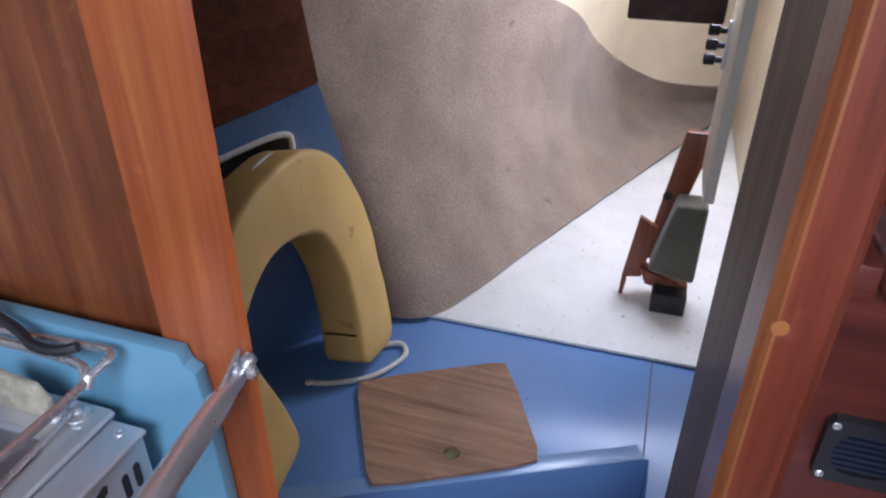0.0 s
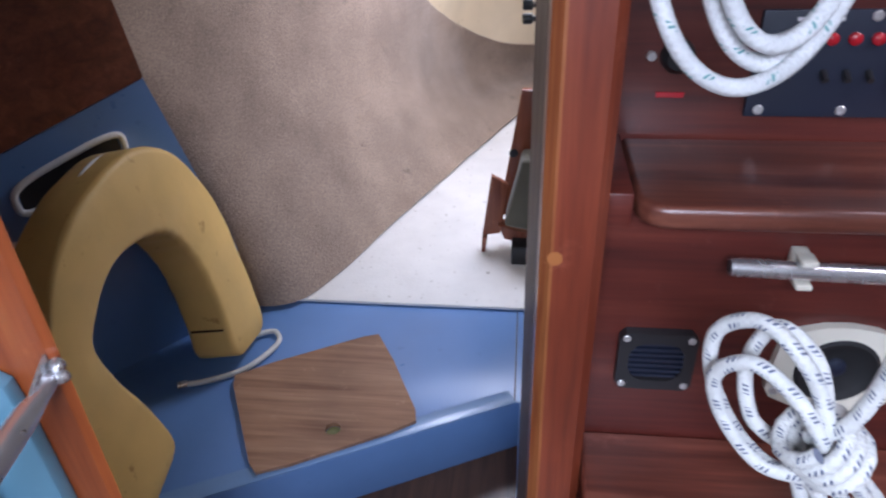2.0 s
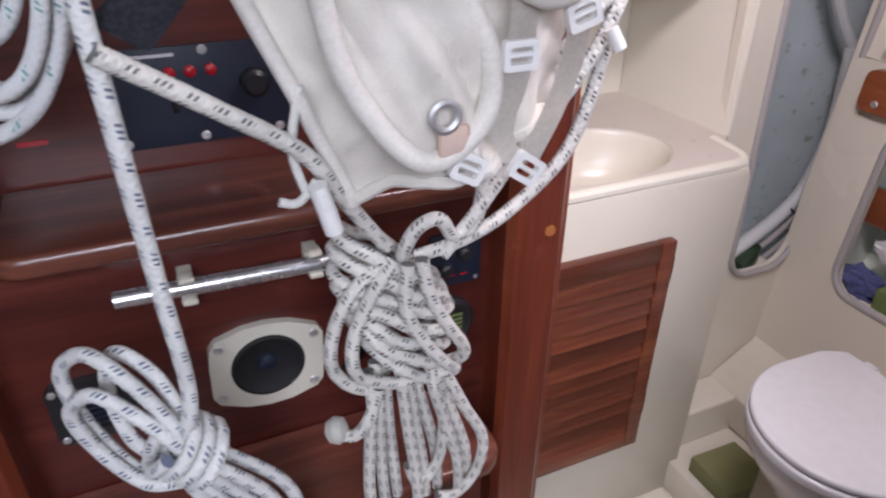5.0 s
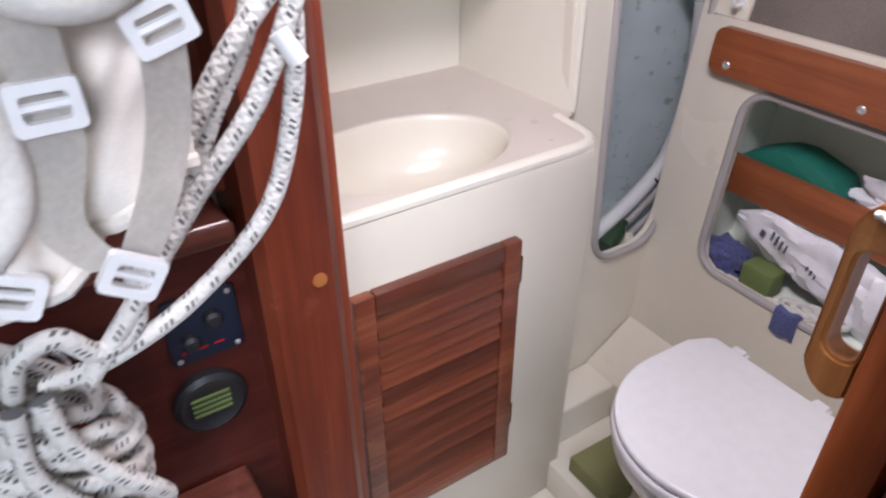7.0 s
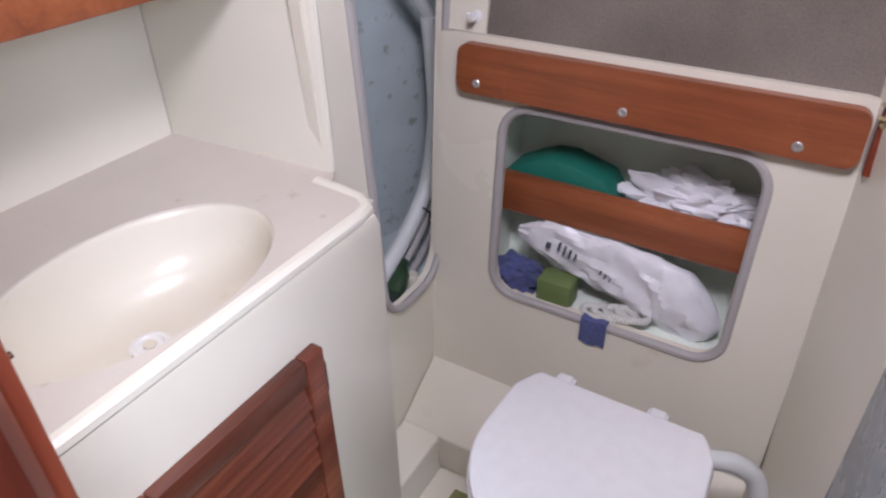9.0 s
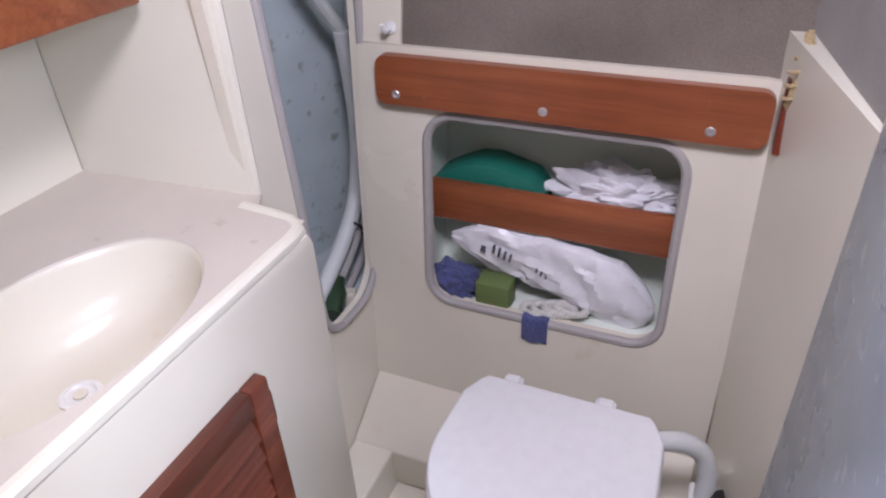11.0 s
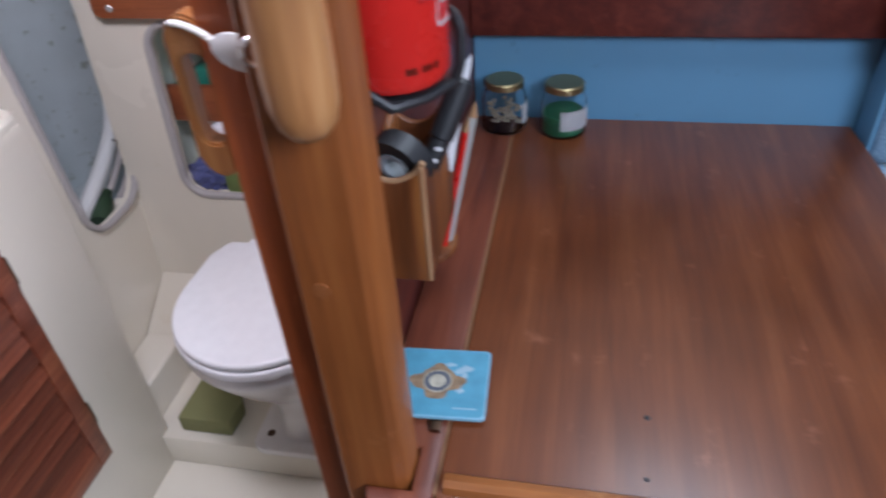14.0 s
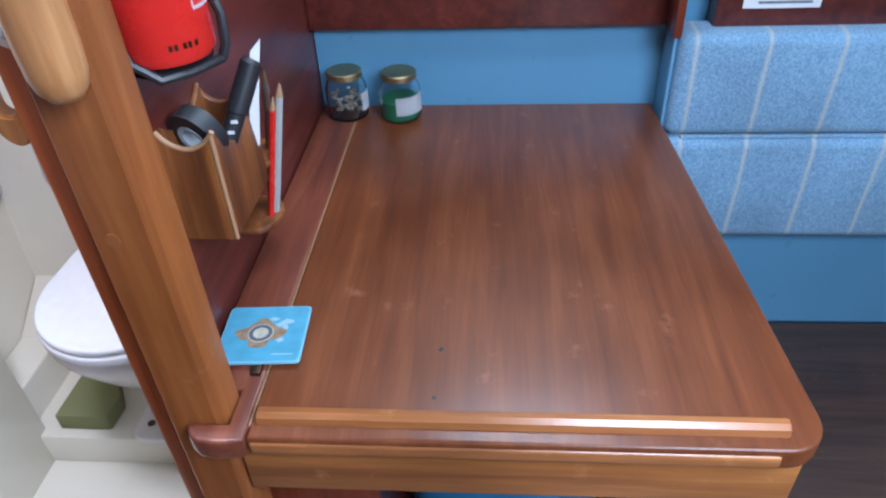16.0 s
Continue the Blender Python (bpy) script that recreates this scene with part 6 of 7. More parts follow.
part("fiddle_rail", tube(rod_b, 0.0048, 10), STEEL, ck, "polished steel fiddle rail")
part("rail_collar", tube([(-0.4215, 0.345, 0.967), (-0.4215, 0.337, 0.958)], 0.0068, 12), BRUSHED, ck)
part("pan_clamp", tube([(-0.462, 0.350, HZ + 0.002), (-0.461, 0.347, HZ + 0.010), (-0.452, 0.255, HZ + 0.010), (-0.43, 0.0, HZ + 0.010)], 0.0032, 8), STEEL, ck, "thin steel pan clamp")
foot = part("clamp_foot", lathe([(0.013, 0), (0.013, 0.003), (0.007, 0.006), (0.005, 0.011), (0.0001, 0.012)], 16, Matrix.Translation((-0.462, 0.352, HZ))), BRUSHED, ck)
part("foot_wire", tube([Vector((-0.462 + 0.012 * math.cos(a), 0.346 + 0.008 * math.sin(a), HZ + 0.003)) for a in [2 * math.pi * i / 14 for i in range(14)]], 0.0016, 6, True), STEEL, foot)
part("clamp_foot", lathe([(0.010, 0), (0.010, 0.003), (0.004, 0.008), (0.0001, 0.009)], 14, Matrix.Translation((-0.483, 0.345, HZ))), BRUSHED, ck)
bn = part("burner", lathe([(0.075, 0), (0.075, 0.006), (0.055, 0.012), (0.035, 0.020), (0.0001, 0.020)], 28, Matrix.Translation((-0.64, 0.12, HZ - 0.011))), BRONZE, ck, "dark burner")
part("burner_cap", lathe([(0.030, 0), (0.030, 0.005), (0.0001, 0.007)], 24, Matrix.Translation((-0.64, 0.12, HZ + 0.0092))), BLACK, bn)
for dx, dy in ((0.09, 0.09), (0.09, -0.09)):
    part("pot_grid", tube([(-0.64 - dx, 0.12 - dy, HZ + 0.0215), (-0.64 + dx, 0.12 + dy, HZ + 0.0215)], 0.0045, 6), STEEL, ck)
part("corroded_bracket", prism([(-0.545, HZ), (-0.483, HZ), (-0.479, HZ + 0.022), (-0.490, HZ + 0.040), (-0.545, HZ + 0.047)], "y", 0.338, 0.346, 0.002), paint("corroded_alloy", (0.42, 0.36, 0.26), 0.7, 0.4, 60, 0.6), ck, "corroded bracket")
solo("black_cable", tube(spline([(-0.62, 0.376, 1.02), (-0.57, 0.372, 1.0), (-0.543, 0.368, 0.989), (-0.515, 0.362, 0.984), (-0.488, 0.352, 0.980), (-0.462, 0.354, 0.978), (-0.445, 0.362, 0.981)], 8), 0.0055, 8), BLACK, "black cable hanging over the fiddle rail", "cable")

# ---- forepeak small things ----
def hook_strip(name, at, axis, label, k=1.0):
    """A white plate with three black knobs; axis: the wall's normal."""
    t = thing(name, label, "hooks", at)
    n = Vector(axis)
    side = Vector((0, 0, 1)).cross(n)
    own = bmesh.new()
    pr = []
    for a, b2 in rounded(-0.016 * k, 0.016 * k, -0.055 * k, 0.055 * k, 0.004 * k, 3):
        pr.append((a, b2))
    v0 = [own.verts.new(Vector(at) + side * a + Vector((0, 0, b2))) for a, b2 in pr]
    v1 = [own.verts.new(Vector(at) + n * 0.006 + side * a + Vector((0, 0, b2))) for a, b2 in pr]
    own.faces.new(v0)
    own.faces.new(v1)
    for i in range(len(pr)):
        j = (i + 1) % len(pr)
        own.faces.new((v0[i], v0[j], v1[j], v1[i]))
    part("plate", own, WHITE, t, "white plastic plate")
    for i in range(3):
        c0 = Vector(at) + Vector((0, 0, (-0.036 + 0.034 * i) * k))
        part("knob", tube([c0 + n * 0.006, c0 + n * 0.020 * k, c0 + n * 0.024 * k, c0 + n * 0.044 * k, c0 + n * 0.048 * k], 0.01, 14, radii=[q * k for q in (0.007, 0.007, 0.013, 0.0135, 0.010)]), BLACK, t, "round black knob")
    return t


hook_strip("hook_strip", (1.165, 0.1245, 1.238), (0, 1, 0), "white strip with three black knobs on the door", 0.5)
hook_strip("hook_strip", (0.162, 1.735, 0.985), (-1, 0, 0), "white strip with three black knobs at the forepeak side")
solo("forepeak_frame", box(0.164, 0.19, 1.55, 1.78, 0.66, 1.435, 0.004), GEL_WHITE, "white painted frame at the forepeak side", "trim", "structure")
solo("dark_locker_box", box(-0.06, 0.13, 1.50, 1.60, 1.075, 1.40, 0.006), DARK_WOOD, "dark wooden box fixed under the foredeck", "box")
# white sheet painted in where daylight shows through a gap
solo("daylight_gap_sheet", wall_block(-0.13, -0.01, -0.02, 0.001, 0.003, 0.45, 0.45, 0.64, 0.60, 0.0005), PAPER, "white sheet standing in for a daylit gap by the blue locker", "sheet")
solo("paper_scrap", prism([(-0.672, 1.555), (-0.62, 1.568), (-0.645, 1.60)], "z", 0.1562, 0.1575), PAPER, "small white paper scrap at the carpet's foot", "paper")

# ---- locker contents in the toilet compartment ----
def crumpled(cx, cy, cz, rx, ry, rz, seed, lump=0.35, n=3, sharp=9.0):
    own = bmesh.new()
    bmesh.ops.create_icosphere(own, subdivisions=n + 1, radius=1.0)
    off = Vector((seed * 7.3, seed * 3.1, seed * 1.7))
    for v in own.verts:
        d = v.co.normalized()
        k = 1 + lump * (abs(noise.noise(d * 2.1 + off)) - 0.25) + lump * 0.55 * (abs(noise.noise(d * 5.0 + off)) - 0.2) + lump * 0.25 * noise.noise(d * sharp * 1.6 + off)
        v.co = Vector((cx + d.x * rx * k, cy + d.y * ry * k, cz + max(d.z * rz * k, -rz)))
    return own


gb = thing("green_tub", "dark green plastic tub lying on the locker shelf", "tub", (1.92, 0.67, 0.68))
part("body", prism([(0.790, 0.679), (0.787, 0.742), (0.740, 0.768), (0.705, 0.783), (0.665, 0.786), (0.584, 0.764), (0.561, 0.734), (0.556, 0.679)], "x", 1.884, 1.965, 0.005, 2), TEAL, gb)
part("crease", prism([(0.715, 0.716), (0.690, 0.782), (0.600, 0.738)], "x", 1.8815, 1.8855, 0.001), TEAL, gb)
b = crumpled(1.935, 0.428, 0.735, 0.045, 0.118, 0.058, 2, 0.6, 4, 3.0)
solo("plastic_bag", b, PLASTIC_BAG, "crumpled white plastic bag on the locker shelf", "plastic bag", angle=28)


def slack_bag(n=56, m=40):
    """A half-empty carrier bag lying aslant: a pointed corner that widens into a full end, with sharp creases."""
    own = bmesh.new()
    rings = []
    for i in range(n + 1):
        u = i / n
        y = 0.738 - 0.412 * u
        zc = 0.628 - 0.088 * u + 0.014 * math.sin(math.pi * u)
        end = max(0.02, 1 - max(0, u - 0.84) / 0.165) ** 0.5
        h = (0.010 + 0.046 * min(1, 5 * u) + 0.040 * max(0, u - 0.35)) * end
        t = (0.006 + 0.030 * u) * end
        ring = []
        for k in range(m):
            a = 2 * math.pi * k / m
            sn, c = math.sin(a), math.cos(a)
            q = Vector((u * 6.0 + 0.8 * sn, 1.5 * sn - 1.2 * u, 1.2 * c + 3))
            fold = 0.026 * (0.28 - abs(noise.noise(q * 0.8))) + 0.012 * (0.25 - abs(noise.noise(q * 2.1 + Vector((4, 1, 2)))))
            fold *= 0.75 * min(1, 0.3 + 3 * u) * end
            ring.append(own.verts.new((1.862 - (t + fold) * c, y + 0.5 * fold, max(0.5005, zc + (h + 0.8 * fold) * sn))))
        rings.append(ring)
    for a, c in zip(rings, rings[1:]):
        for k in range(m):
            own.faces.new((a[k], a[(k + 1) % m], c[(k + 1) % m], c[k]))
    own.faces.new(rings[0])
    own.faces.new(rings[-1])
    return own


b2g = solo("printed_plastic_bag", slack_bag(), PLASTIC_BAG, "white plastic carrier bag with grey printing in the locker", "plastic bag", angle=22)
for i, (y, z, w, h) in enumerate(((0.664, 0.625, 0.010, 0.018), (0.640, 0.632, 0.005, 0.026), (0.628, 0.628, 0.005, 0.028), (0.616, 0.624, 0.005, 0.026), (0.604, 0.622, 0.004, 0.024), (0.548, 0.612, 0.004, 0.012), (0.538, 0.608, 0.004, 0.014), (0.528, 0.604, 0.003, 0.012))):
    own = bmesh.new()
    bmesh.ops.create_cube(own, size=1)
    bmesh.ops.scale(own, vec=(0.0012, w, h), verts=own.verts)
    bmesh.ops.rotate(own, matrix=Euler((radians(14), radians(-12), 0)).to_matrix(), verts=own.verts)
    bmesh.ops.translate(own, vec=(1.839 - 0.022 * (0.664 - y) / 0.13, y, z), verts=own.verts)
    part("print_bar", own, INK, b2g, "grey print")
solo("blue_cloth", crumpled(1.845, 0.735, 0.528, 0.04, 0.055, 0.038, 8, 0.45, 3, 4.0), CLOTH_BLUE, "crumpled dark blue cloth in the locker", "cloth", angle=40)
solo("green_pack", box(1.808, 1.86, 0.600, 0.672, 0.502, 0.562, 0.006), MOSS, "green rectangular pack in the locker", "pack")
cr = thing("cream_rope", "small coil of cream twisted rope in the locker", "rope", (1.83, 0.54, 0.5))
for k in range(4):
    pts = [(1.825 + 0.018 * math.cos(a) + 0.004 * k, 0.545 - 0.022 * k + 0.03 * math.sin(a), 0.513 + 0.004 * k) for a in [2 * math.pi * i / 10 for i in range(10)]]
    part("turn", tube(spline(pts, 4, True), 0.0075, 8, True), CORD, cr)
own = grid_sheet(lambda u, v: (XW(0.5) - 0.008 + 0.02 * max(0, v - 0.55) * 2, 0.510 + 0.052 * u, 0.470 + 0.055 * min(v, 0.6) / 0.6 + 0.003 * math.sin(8 * u)), 8, 8, 0.002)
solo("blue_rag", own, CLOTH_BLUE, "blue rag hanging over the edge of the locker opening", "cloth", angle=60)

# hoses in the tall opening
hb_ = thing("hose_bundle", "white and grey hoses tied together behind the opening", "hoses", (1.85, 1.0, 0.6))
part("white_hose", tube(spline([(1.62, 0.985, 0.47), (1.74, 0.99, 0.52), (1.85, 0.995, 0.575), (1.93, 1.0, 0.65), (1.965, 1.0, 0.80), (1.95, 1.0, 1.0)], 8), 0.019, 12), HOSE, hb_, "ribbed white hose")
part("grey_hose", tube(spline([(1.66, 0.975, 0.455), (1.76, 0.98, 0.485), (1.87, 0.985, 0.545), (1.94, 0.99, 0.61)], 8), 0.009, 10), RUBBER, hb_, "thin grey hose")
part("grey_hose", tube(spline([(1.70, 0.965, 0.455), (1.79, 0.97, 0.47), (1.88, 0.975, 0.51), (1.95, 0.98, 0.57)], 8), 0.008, 10), RUBBER, hb_, "thin grey hose")
part("upper_hose", tube(spline([(1.80, 1.03, 1.25), (1.87, 1.02, 1.12), (1.93, 1.01, 1.03), (1.985, 1.0, 0.96), (2.0, 1.0, 0.85)], 8), 0.014, 10), HOSE, hb_, "pale hose")
part("cable_tie", tube([Vector((1.885, 0.992, 0.578)) + Vector((-0.012, -0.004, 0.024)) * math.cos(a) + Vector((0, -0.026, 0)) * math.sin(a) for a in [2 * math.pi * i / 16 for i in range(16)]], 0.003, 6, True), BLACK, hb_, "black cable tie")
solo("green_bottle", lathe([(0.022, 0), (0.024, 0.01), (0.024, 0.06), (0.012, 0.085), (0.012, 0.10), (0.0001, 0.10)], 16, Matrix.Translation((1.70, 0.955, 0.478)) @ Euler((0, radians(75), 0.3)).to_matrix().to_4x4()), plain("dark_green_glass", (0.03, 0.06, 0.03), 0.3), "small dark green bottle lying in the hose space", "bottle")
solo("beige_cap", lathe([(0.016, 0), (0.016, 0.03), (0.012, 0.036), (0.0001, 0.036)], 14, Matrix.Translation((1.775, 0.95, 0.456))), CREAM, "beige plastic cap in the hose space", "cap")
tr = thing("tan_rope_tail", "frayed tan rope on a small wooden cleat", "rope", (1.81, 0.19, 0.97))
part("cleat", prism([(1.772, 0.930), (1.826, 0.930), (1.838, 1.035), (1.792, 1.035), (1.786, 0.99)], "y", 0.176, 0.197, 0.003), MAHOG_Z, tr, "small brown wooden cleat")
for k in range(5):
    part("rope", tube(spline([(1.790 - 0.003 * k, 0.186 + 0.004 * (k % 3), 0.992 + 0.004 * k), (1.778 + 0.004 * k, 0.190 - 0.003 * k, 1.020), (1.784 + 0.006 * (k % 2), 0.182 + 0.003 * (k % 2), 1.058), (1.796 + 0.004 * k, 0.178 + 0.002 * k, 1.088 + 0.006 * (k % 3))], 6), 0.0042, 7), TAN_ROPE, tr)
part("lashing", tube([Vector((1.784 + 0.012 * math.cos(a), 0.1865 + 0.013 * math.sin(a), 1.006 + 0.003 * a)) for a in [0.5 * i for i in range(40)]], 0.0028, 6), TAN_ROPE, tr, "turns of thin tan cord")

# cord and plastic tag between door and post
cd = thing("white_tie_line", "white cord with a white plastic tag that ties the door open", "cord", (0.955, 0.09, 1.20))
part("cord", tube(spline([(0.9835, 0.150, 1.204), (0.978, 0.140, 1.206), (0.968, 0.120, 1.204), (0.960, 0.1045, 1.199)], 6), 0.0025, 8), CORD, cd)
own = bmesh.new()
rings = []
for k, h in ((0.6, 0.0), (1.0, 0.002), (1.0, 0.004), (0.6, 0.006)):
    rings.append([own.verts.new((0.952 + h, 0.0885 + 0.0185 * k * math.cos(2 * math.pi * i / 24), 1.196 + 0.0125 * k * math.sin(2 * math.pi * i / 24) + 0.2 * 0.0175 * k * math.cos(2 * math.pi * i / 24))) for i in range(24)])
for a, c in zip(rings, rings[1:]):
    for i in range(24):
        own.faces.new((a[i], a[(i + 1) % 24], c[(i + 1) % 24], c[i]))
own.faces.new(rings[0])
own.faces.new(rings[-1])
part("tag", own, WHITE, cd, "white oval plastic tag")
part("tag_hole", lathe([(0.004, 0), (0.004, 0.0008), (0.0001, 0.0008)], 10, Matrix.Translation((0.9516, 0.0815, 1.1955)) @ Euler((0, radians(-90), 0)).to_matrix().to_4x4()), BLACK, cd)
part("screw_eye", tube([Vector((0.9345 - 0.003 * math.cos(a), 0.0685 + 0.006 * math.cos(a), 1.205 + 0.008 * math.sin(a))) for a in [2 * math.pi * i / 14 for i in range(14)]], 0.002, 6, True), STEEL, cd, "small steel eye")
gh = thing("wooden_handrail", "rounded worn wooden grab handle on the post", "handrail", (0.915, 0.034, 1.16))
prof = [(0.004, 1.170), (0.012, 1.172), (0.018, 1.180), (0.021, 1.192), (0.022, 1.21), (0.022, 1.42), (0.016, 1.44), (0.004, 1.444)]
part("grip", lathe([(r, z - 1.17) for r, z in prof], 24, Matrix.Translation((0.915, 0.034, 1.160))), wood("worn_handle", (0.26, 0.10, 0.035), (0.42, 0.19, 0.065), (0.54, 0.29, 0.12), "Z", rough=0.3), gh, "", 60)
part("fixing", tube([(0.915, 0.034, 1.30), (0.939, 0.040, 1.30)], 0.010, 10), MAHOG_Z, gh)

# ---- chart table things ----
ex = thing("fire_extinguisher", "red fire extinguisher in a black wire bracket on the partition", "extinguisher", (1.052, 0.016, 1.13))
part("cylinder", lathe([(0.030, 0), (0.040, 0.003), (0.0445, 0.010), (0.0445, 0.26), (0.040, 0.285), (0.020, 0.305), (0.014, 0.31), (0.014, 0.335), (0.0001, 0.335)], 36, Matrix.Translation((1.052, 0.018, 1.139))), RED, ex)
part("valve", box(1.035, 1.069, 0.003, 0.033, 1.4745, 1.51, 0.004), BLACK, ex)
own = bmesh.new()
lab = []
for i in range(9):
    a = radians(225 + 45 * i / 8)
    lab.append((1.052 + 0.0449 * math.cos(a), 0.018 + 0.0449 * math.sin(a)))
rows = [(own.verts.new((x, y, 1.205)), own.verts.new((x, y, 1.33))) for x, y in lab]
for a, c in zip(rows, rows[1:]):
    own.faces.new((a[0], c[0], c[1], a[1]))
bmesh.ops.solidify(own, geom=own.faces[:], thickness=0.0004)
part("label", own, plain("label_red", (0.58, 0.03, 0.03), 0.3), ex, "red printed label")


def on_cyl(deg, dr=0.0):
    return Vector((1.052 + (0.0452 + dr) * math.cos(radians(deg)), 0.018 + (0.0452 + dr) * math.sin(radians(deg)), 0))


def cyl_bar(a0, a1, z0, z1, name, mat, label=""):
    own = bmesh.new()
    n = max(2, int(abs(a1 - a0) / 6))
    rows = []
    for i in range(n + 1):
        p = on_cyl(a0 + (a1 - a0) * i / n)
        rows.append((own.verts.new((p.x, p.y, z0)), own.verts.new((p.x, p.y, z1))))
    for a, c in zip(rows, rows[1:]):
        own.faces.new((a[0], c[0], c[1], a[1]))
    bmesh.ops.solidify(own, geom=own.faces[:], thickness=0.0004)
    return part(name, own, mat, ex, label)


for i in range(7):
    cyl_bar(205 - 0, 232 - (i % 3) * 4, 1.215 + 0.008 * i, 1.218 + 0.008 * i, "print_line", PAPER, "white print")
for a0, a1, z0, z1 in ((246, 248, 1.185, 1.30), (284, 286, 1.185, 1.30), (248, 284, 1.185, 1.188)):
    cyl_bar(a0, a1, z0, z1, "frame_line", PAPER, "white frame line")
for i in range(3):
    cyl_bar(252, 280 - 3 * i, 1.200 + 0.013 * i, 1.206 + 0.013 * i, "print_line", PAPER, "white print")
for a0 in (208, 214, 224, 230, 238):
    cyl_bar(a0, a0 + 4, 1.157, 1.162, "dark_print", BRONZE, "dark print")
part("bracket_wire", tube([Vector((1.005, 0.062, 1.30)), Vector((1.003, 0.05, 1.22)), Vector((1.004, 0.03, 1.150)), Vector((1.010, 0.010, 1.133)), Vector((1.03, -0.012, 1.133)), Vector((1.06, -0.028, 1.133))], 0.0045, 8), BLACK, ex, "black coated wire bracket")
part("bracket_wire", tube([Vector((1.06, -0.028, 1.133)), Vector((1.064, -0.032, 1.145)), Vector((1.066, -0.033, 1.172)), *[on_cyl(a, 0.005) + Vector((0, 0, 1.180)) for a in range(286, 372, 10)], Vector((1.10, 0.06, 1.18))], 0.0045, 8), BLACK, ex)
part("bracket_base", lathe([(0.04, 0), (0.04, 0.004), (0.0001, 0.004)], 24, Matrix.Translation((1.052, 0.018, 1.1335))), BLACK, ex)
part("back_plate", box(1.03, 1.075, 0.0635, 0.0655, 1.12, 1.45), BLACK, ex)

hd = thing("pen_box", "varnished teak pen holder with a scooped top on the partition", "pen holder", (1.13, 0.035, 0.92))
hx0, hx1, hy0, hy1, hz0 = 1.066, 1.196, 0.006, 0.0655, 0.922


def scoop(a, b2, z_end, z_mid, n=10):
    return [(a + (b2 - a) * i / n, z_end - (z_end - z_mid) * math.sin(math.pi * i / n) ** 0.7) for i in range(n + 1)]


part("end_panel", prism([(hy0, hz0), (hy1, hz0)] + list(reversed(scoop(hy0, hy1, 1.052, 1.032))), "x", hx0, hx0 + 0.009, 0.0015), BOX_WOOD, hd)
part("front_panel", prism([(hx0 + 0.0095, hz0), (hx1, hz0)] + list(reversed(scoop(hx0 + 0.0095, hx1, 1.048, 1.015))), "y", hy0, hy0 + 0.009, 0.0015), BOX_WOOD, hd)
part("end_panel", prism([(hy0 + 0.0095, hz0), (hy1, hz0)] + list(reversed(scoop(hy0 + 0.0095, hy1, 1.048, 1.03))), "x", hx1 - 0.009, hx1, 0.0015), BOX_WOOD, hd)
part("back_panel", prism([(hx0 + 0.0095, hz0), (hx1 - 0.0095, hz0)] + list(reversed(scoop(hx0 + 0.0095, hx1 - 0.0095, 1.055, 1.035))), "y", hy1 - 0.006, hy1, 0.001), BOX_WOOD, hd)
part("bottom", box(hx0 + 0.0095, hx1 - 0.0095, hy0 + 0.0095, hy1 - 0.0065, hz0, hz0 + 0.008), BOX_WOOD, hd)
part("rim", tube([Vector((hx0 + 0.004, y, z + 0.001)) for y, z in scoop(hy0, hy1, 1.052, 1.032)], 0.003, 8), CAULK, hd, "pale varnished rim")
part("corner_edge", tube([(hx0 + 0.001, hy0 + 0.001, hz0 + 0.002), (hx0 + 0.001, hy0 + 0.001, 1.050)], 0.0025, 8), CAULK, hd, "pale varnished edge")
pr_ = thing("pencil_rack", "small varnished wooden pencil rack on the partition", "pencil rack", (1.25, 0.04, 0.86))
lobe = [(1.200, 0.0655), (1.290, 0.0655)] + [(1.245 + 0.045 * math.cos(radians(-a)), 0.045 + 0.035 * math.sin(radians(-a))) for a in range(0, 181, 18)]
part("upper_shelf", prism(lobe, "z", 0.920, 0.930, 0.003, 2, which="caps"), BOX_WOOD, pr_)
part("lower_shelf", prism([(1.245 + (x - 1.245) * 0.95, 0.0655 + (y - 0.0655) * 0.9) for x, y in lobe], "z", 0.828, 0.838, 0.003, 2, which="caps"), BOX_WOOD, pr_)
part("back_board", box(1.200, 1.290, 0.0595, 0.0655, 0.839, 0.919, 0.001), BOX_WOOD, pr_)


def pencil(name, lo, hi, r, mat, label, tip=None, end=None):
    t = thing(name, label, name.replace("_", " ").split()[-1], lo)
    lo, hi = Vector(lo), Vector(hi)
    d = (hi - lo).normalized()
    part("barrel", tube([lo, hi], r, 8), mat, t)
    if tip:
        part("tip", tube([hi, hi + d * 0.012, hi + d * 0.018], r, 8, radii=[r, r * 0.45, r * 0.1]), tip, t)
    if end:
        part("end_cap", tube([lo - d * 0.010, lo], r * 1.02, 8), end, t)
    return t


pencil("red_pencil", (1.236, 0.030, 0.838), (1.230, -0.004, 1.000), 0.0042, RED, "red pencil standing in the rack", CAULK, WHITE)
pencil("pencil", (1.248, 0.026, 0.838), (1.246, -0.010, 1.010), 0.0052, plain("grey_pattern", (0.40, 0.40, 0.38), 0.4), "grey patterned pencil standing in the rack", CAULK, BRASS)
pencil("pencil", (1.256, 0.028, 0.838), (1.262, 0.010, 1.020), 0.0042, plain("silver_barrel", (0.5, 0.5, 0.5), 0.3, 1.0), "silver pencil standing in the rack", BRASS, WHITE)
pencil("black_pencil", (1.270, 0.040, 0.838), (1.268, 0.012, 1.005), 0.004, BLACK, "black pencil standing in the rack", CAULK)
mk = thing("marker_pen", "thick black marker pen with white lettering in the pen holder", "marker", (1.12, 0.02, 1.0))
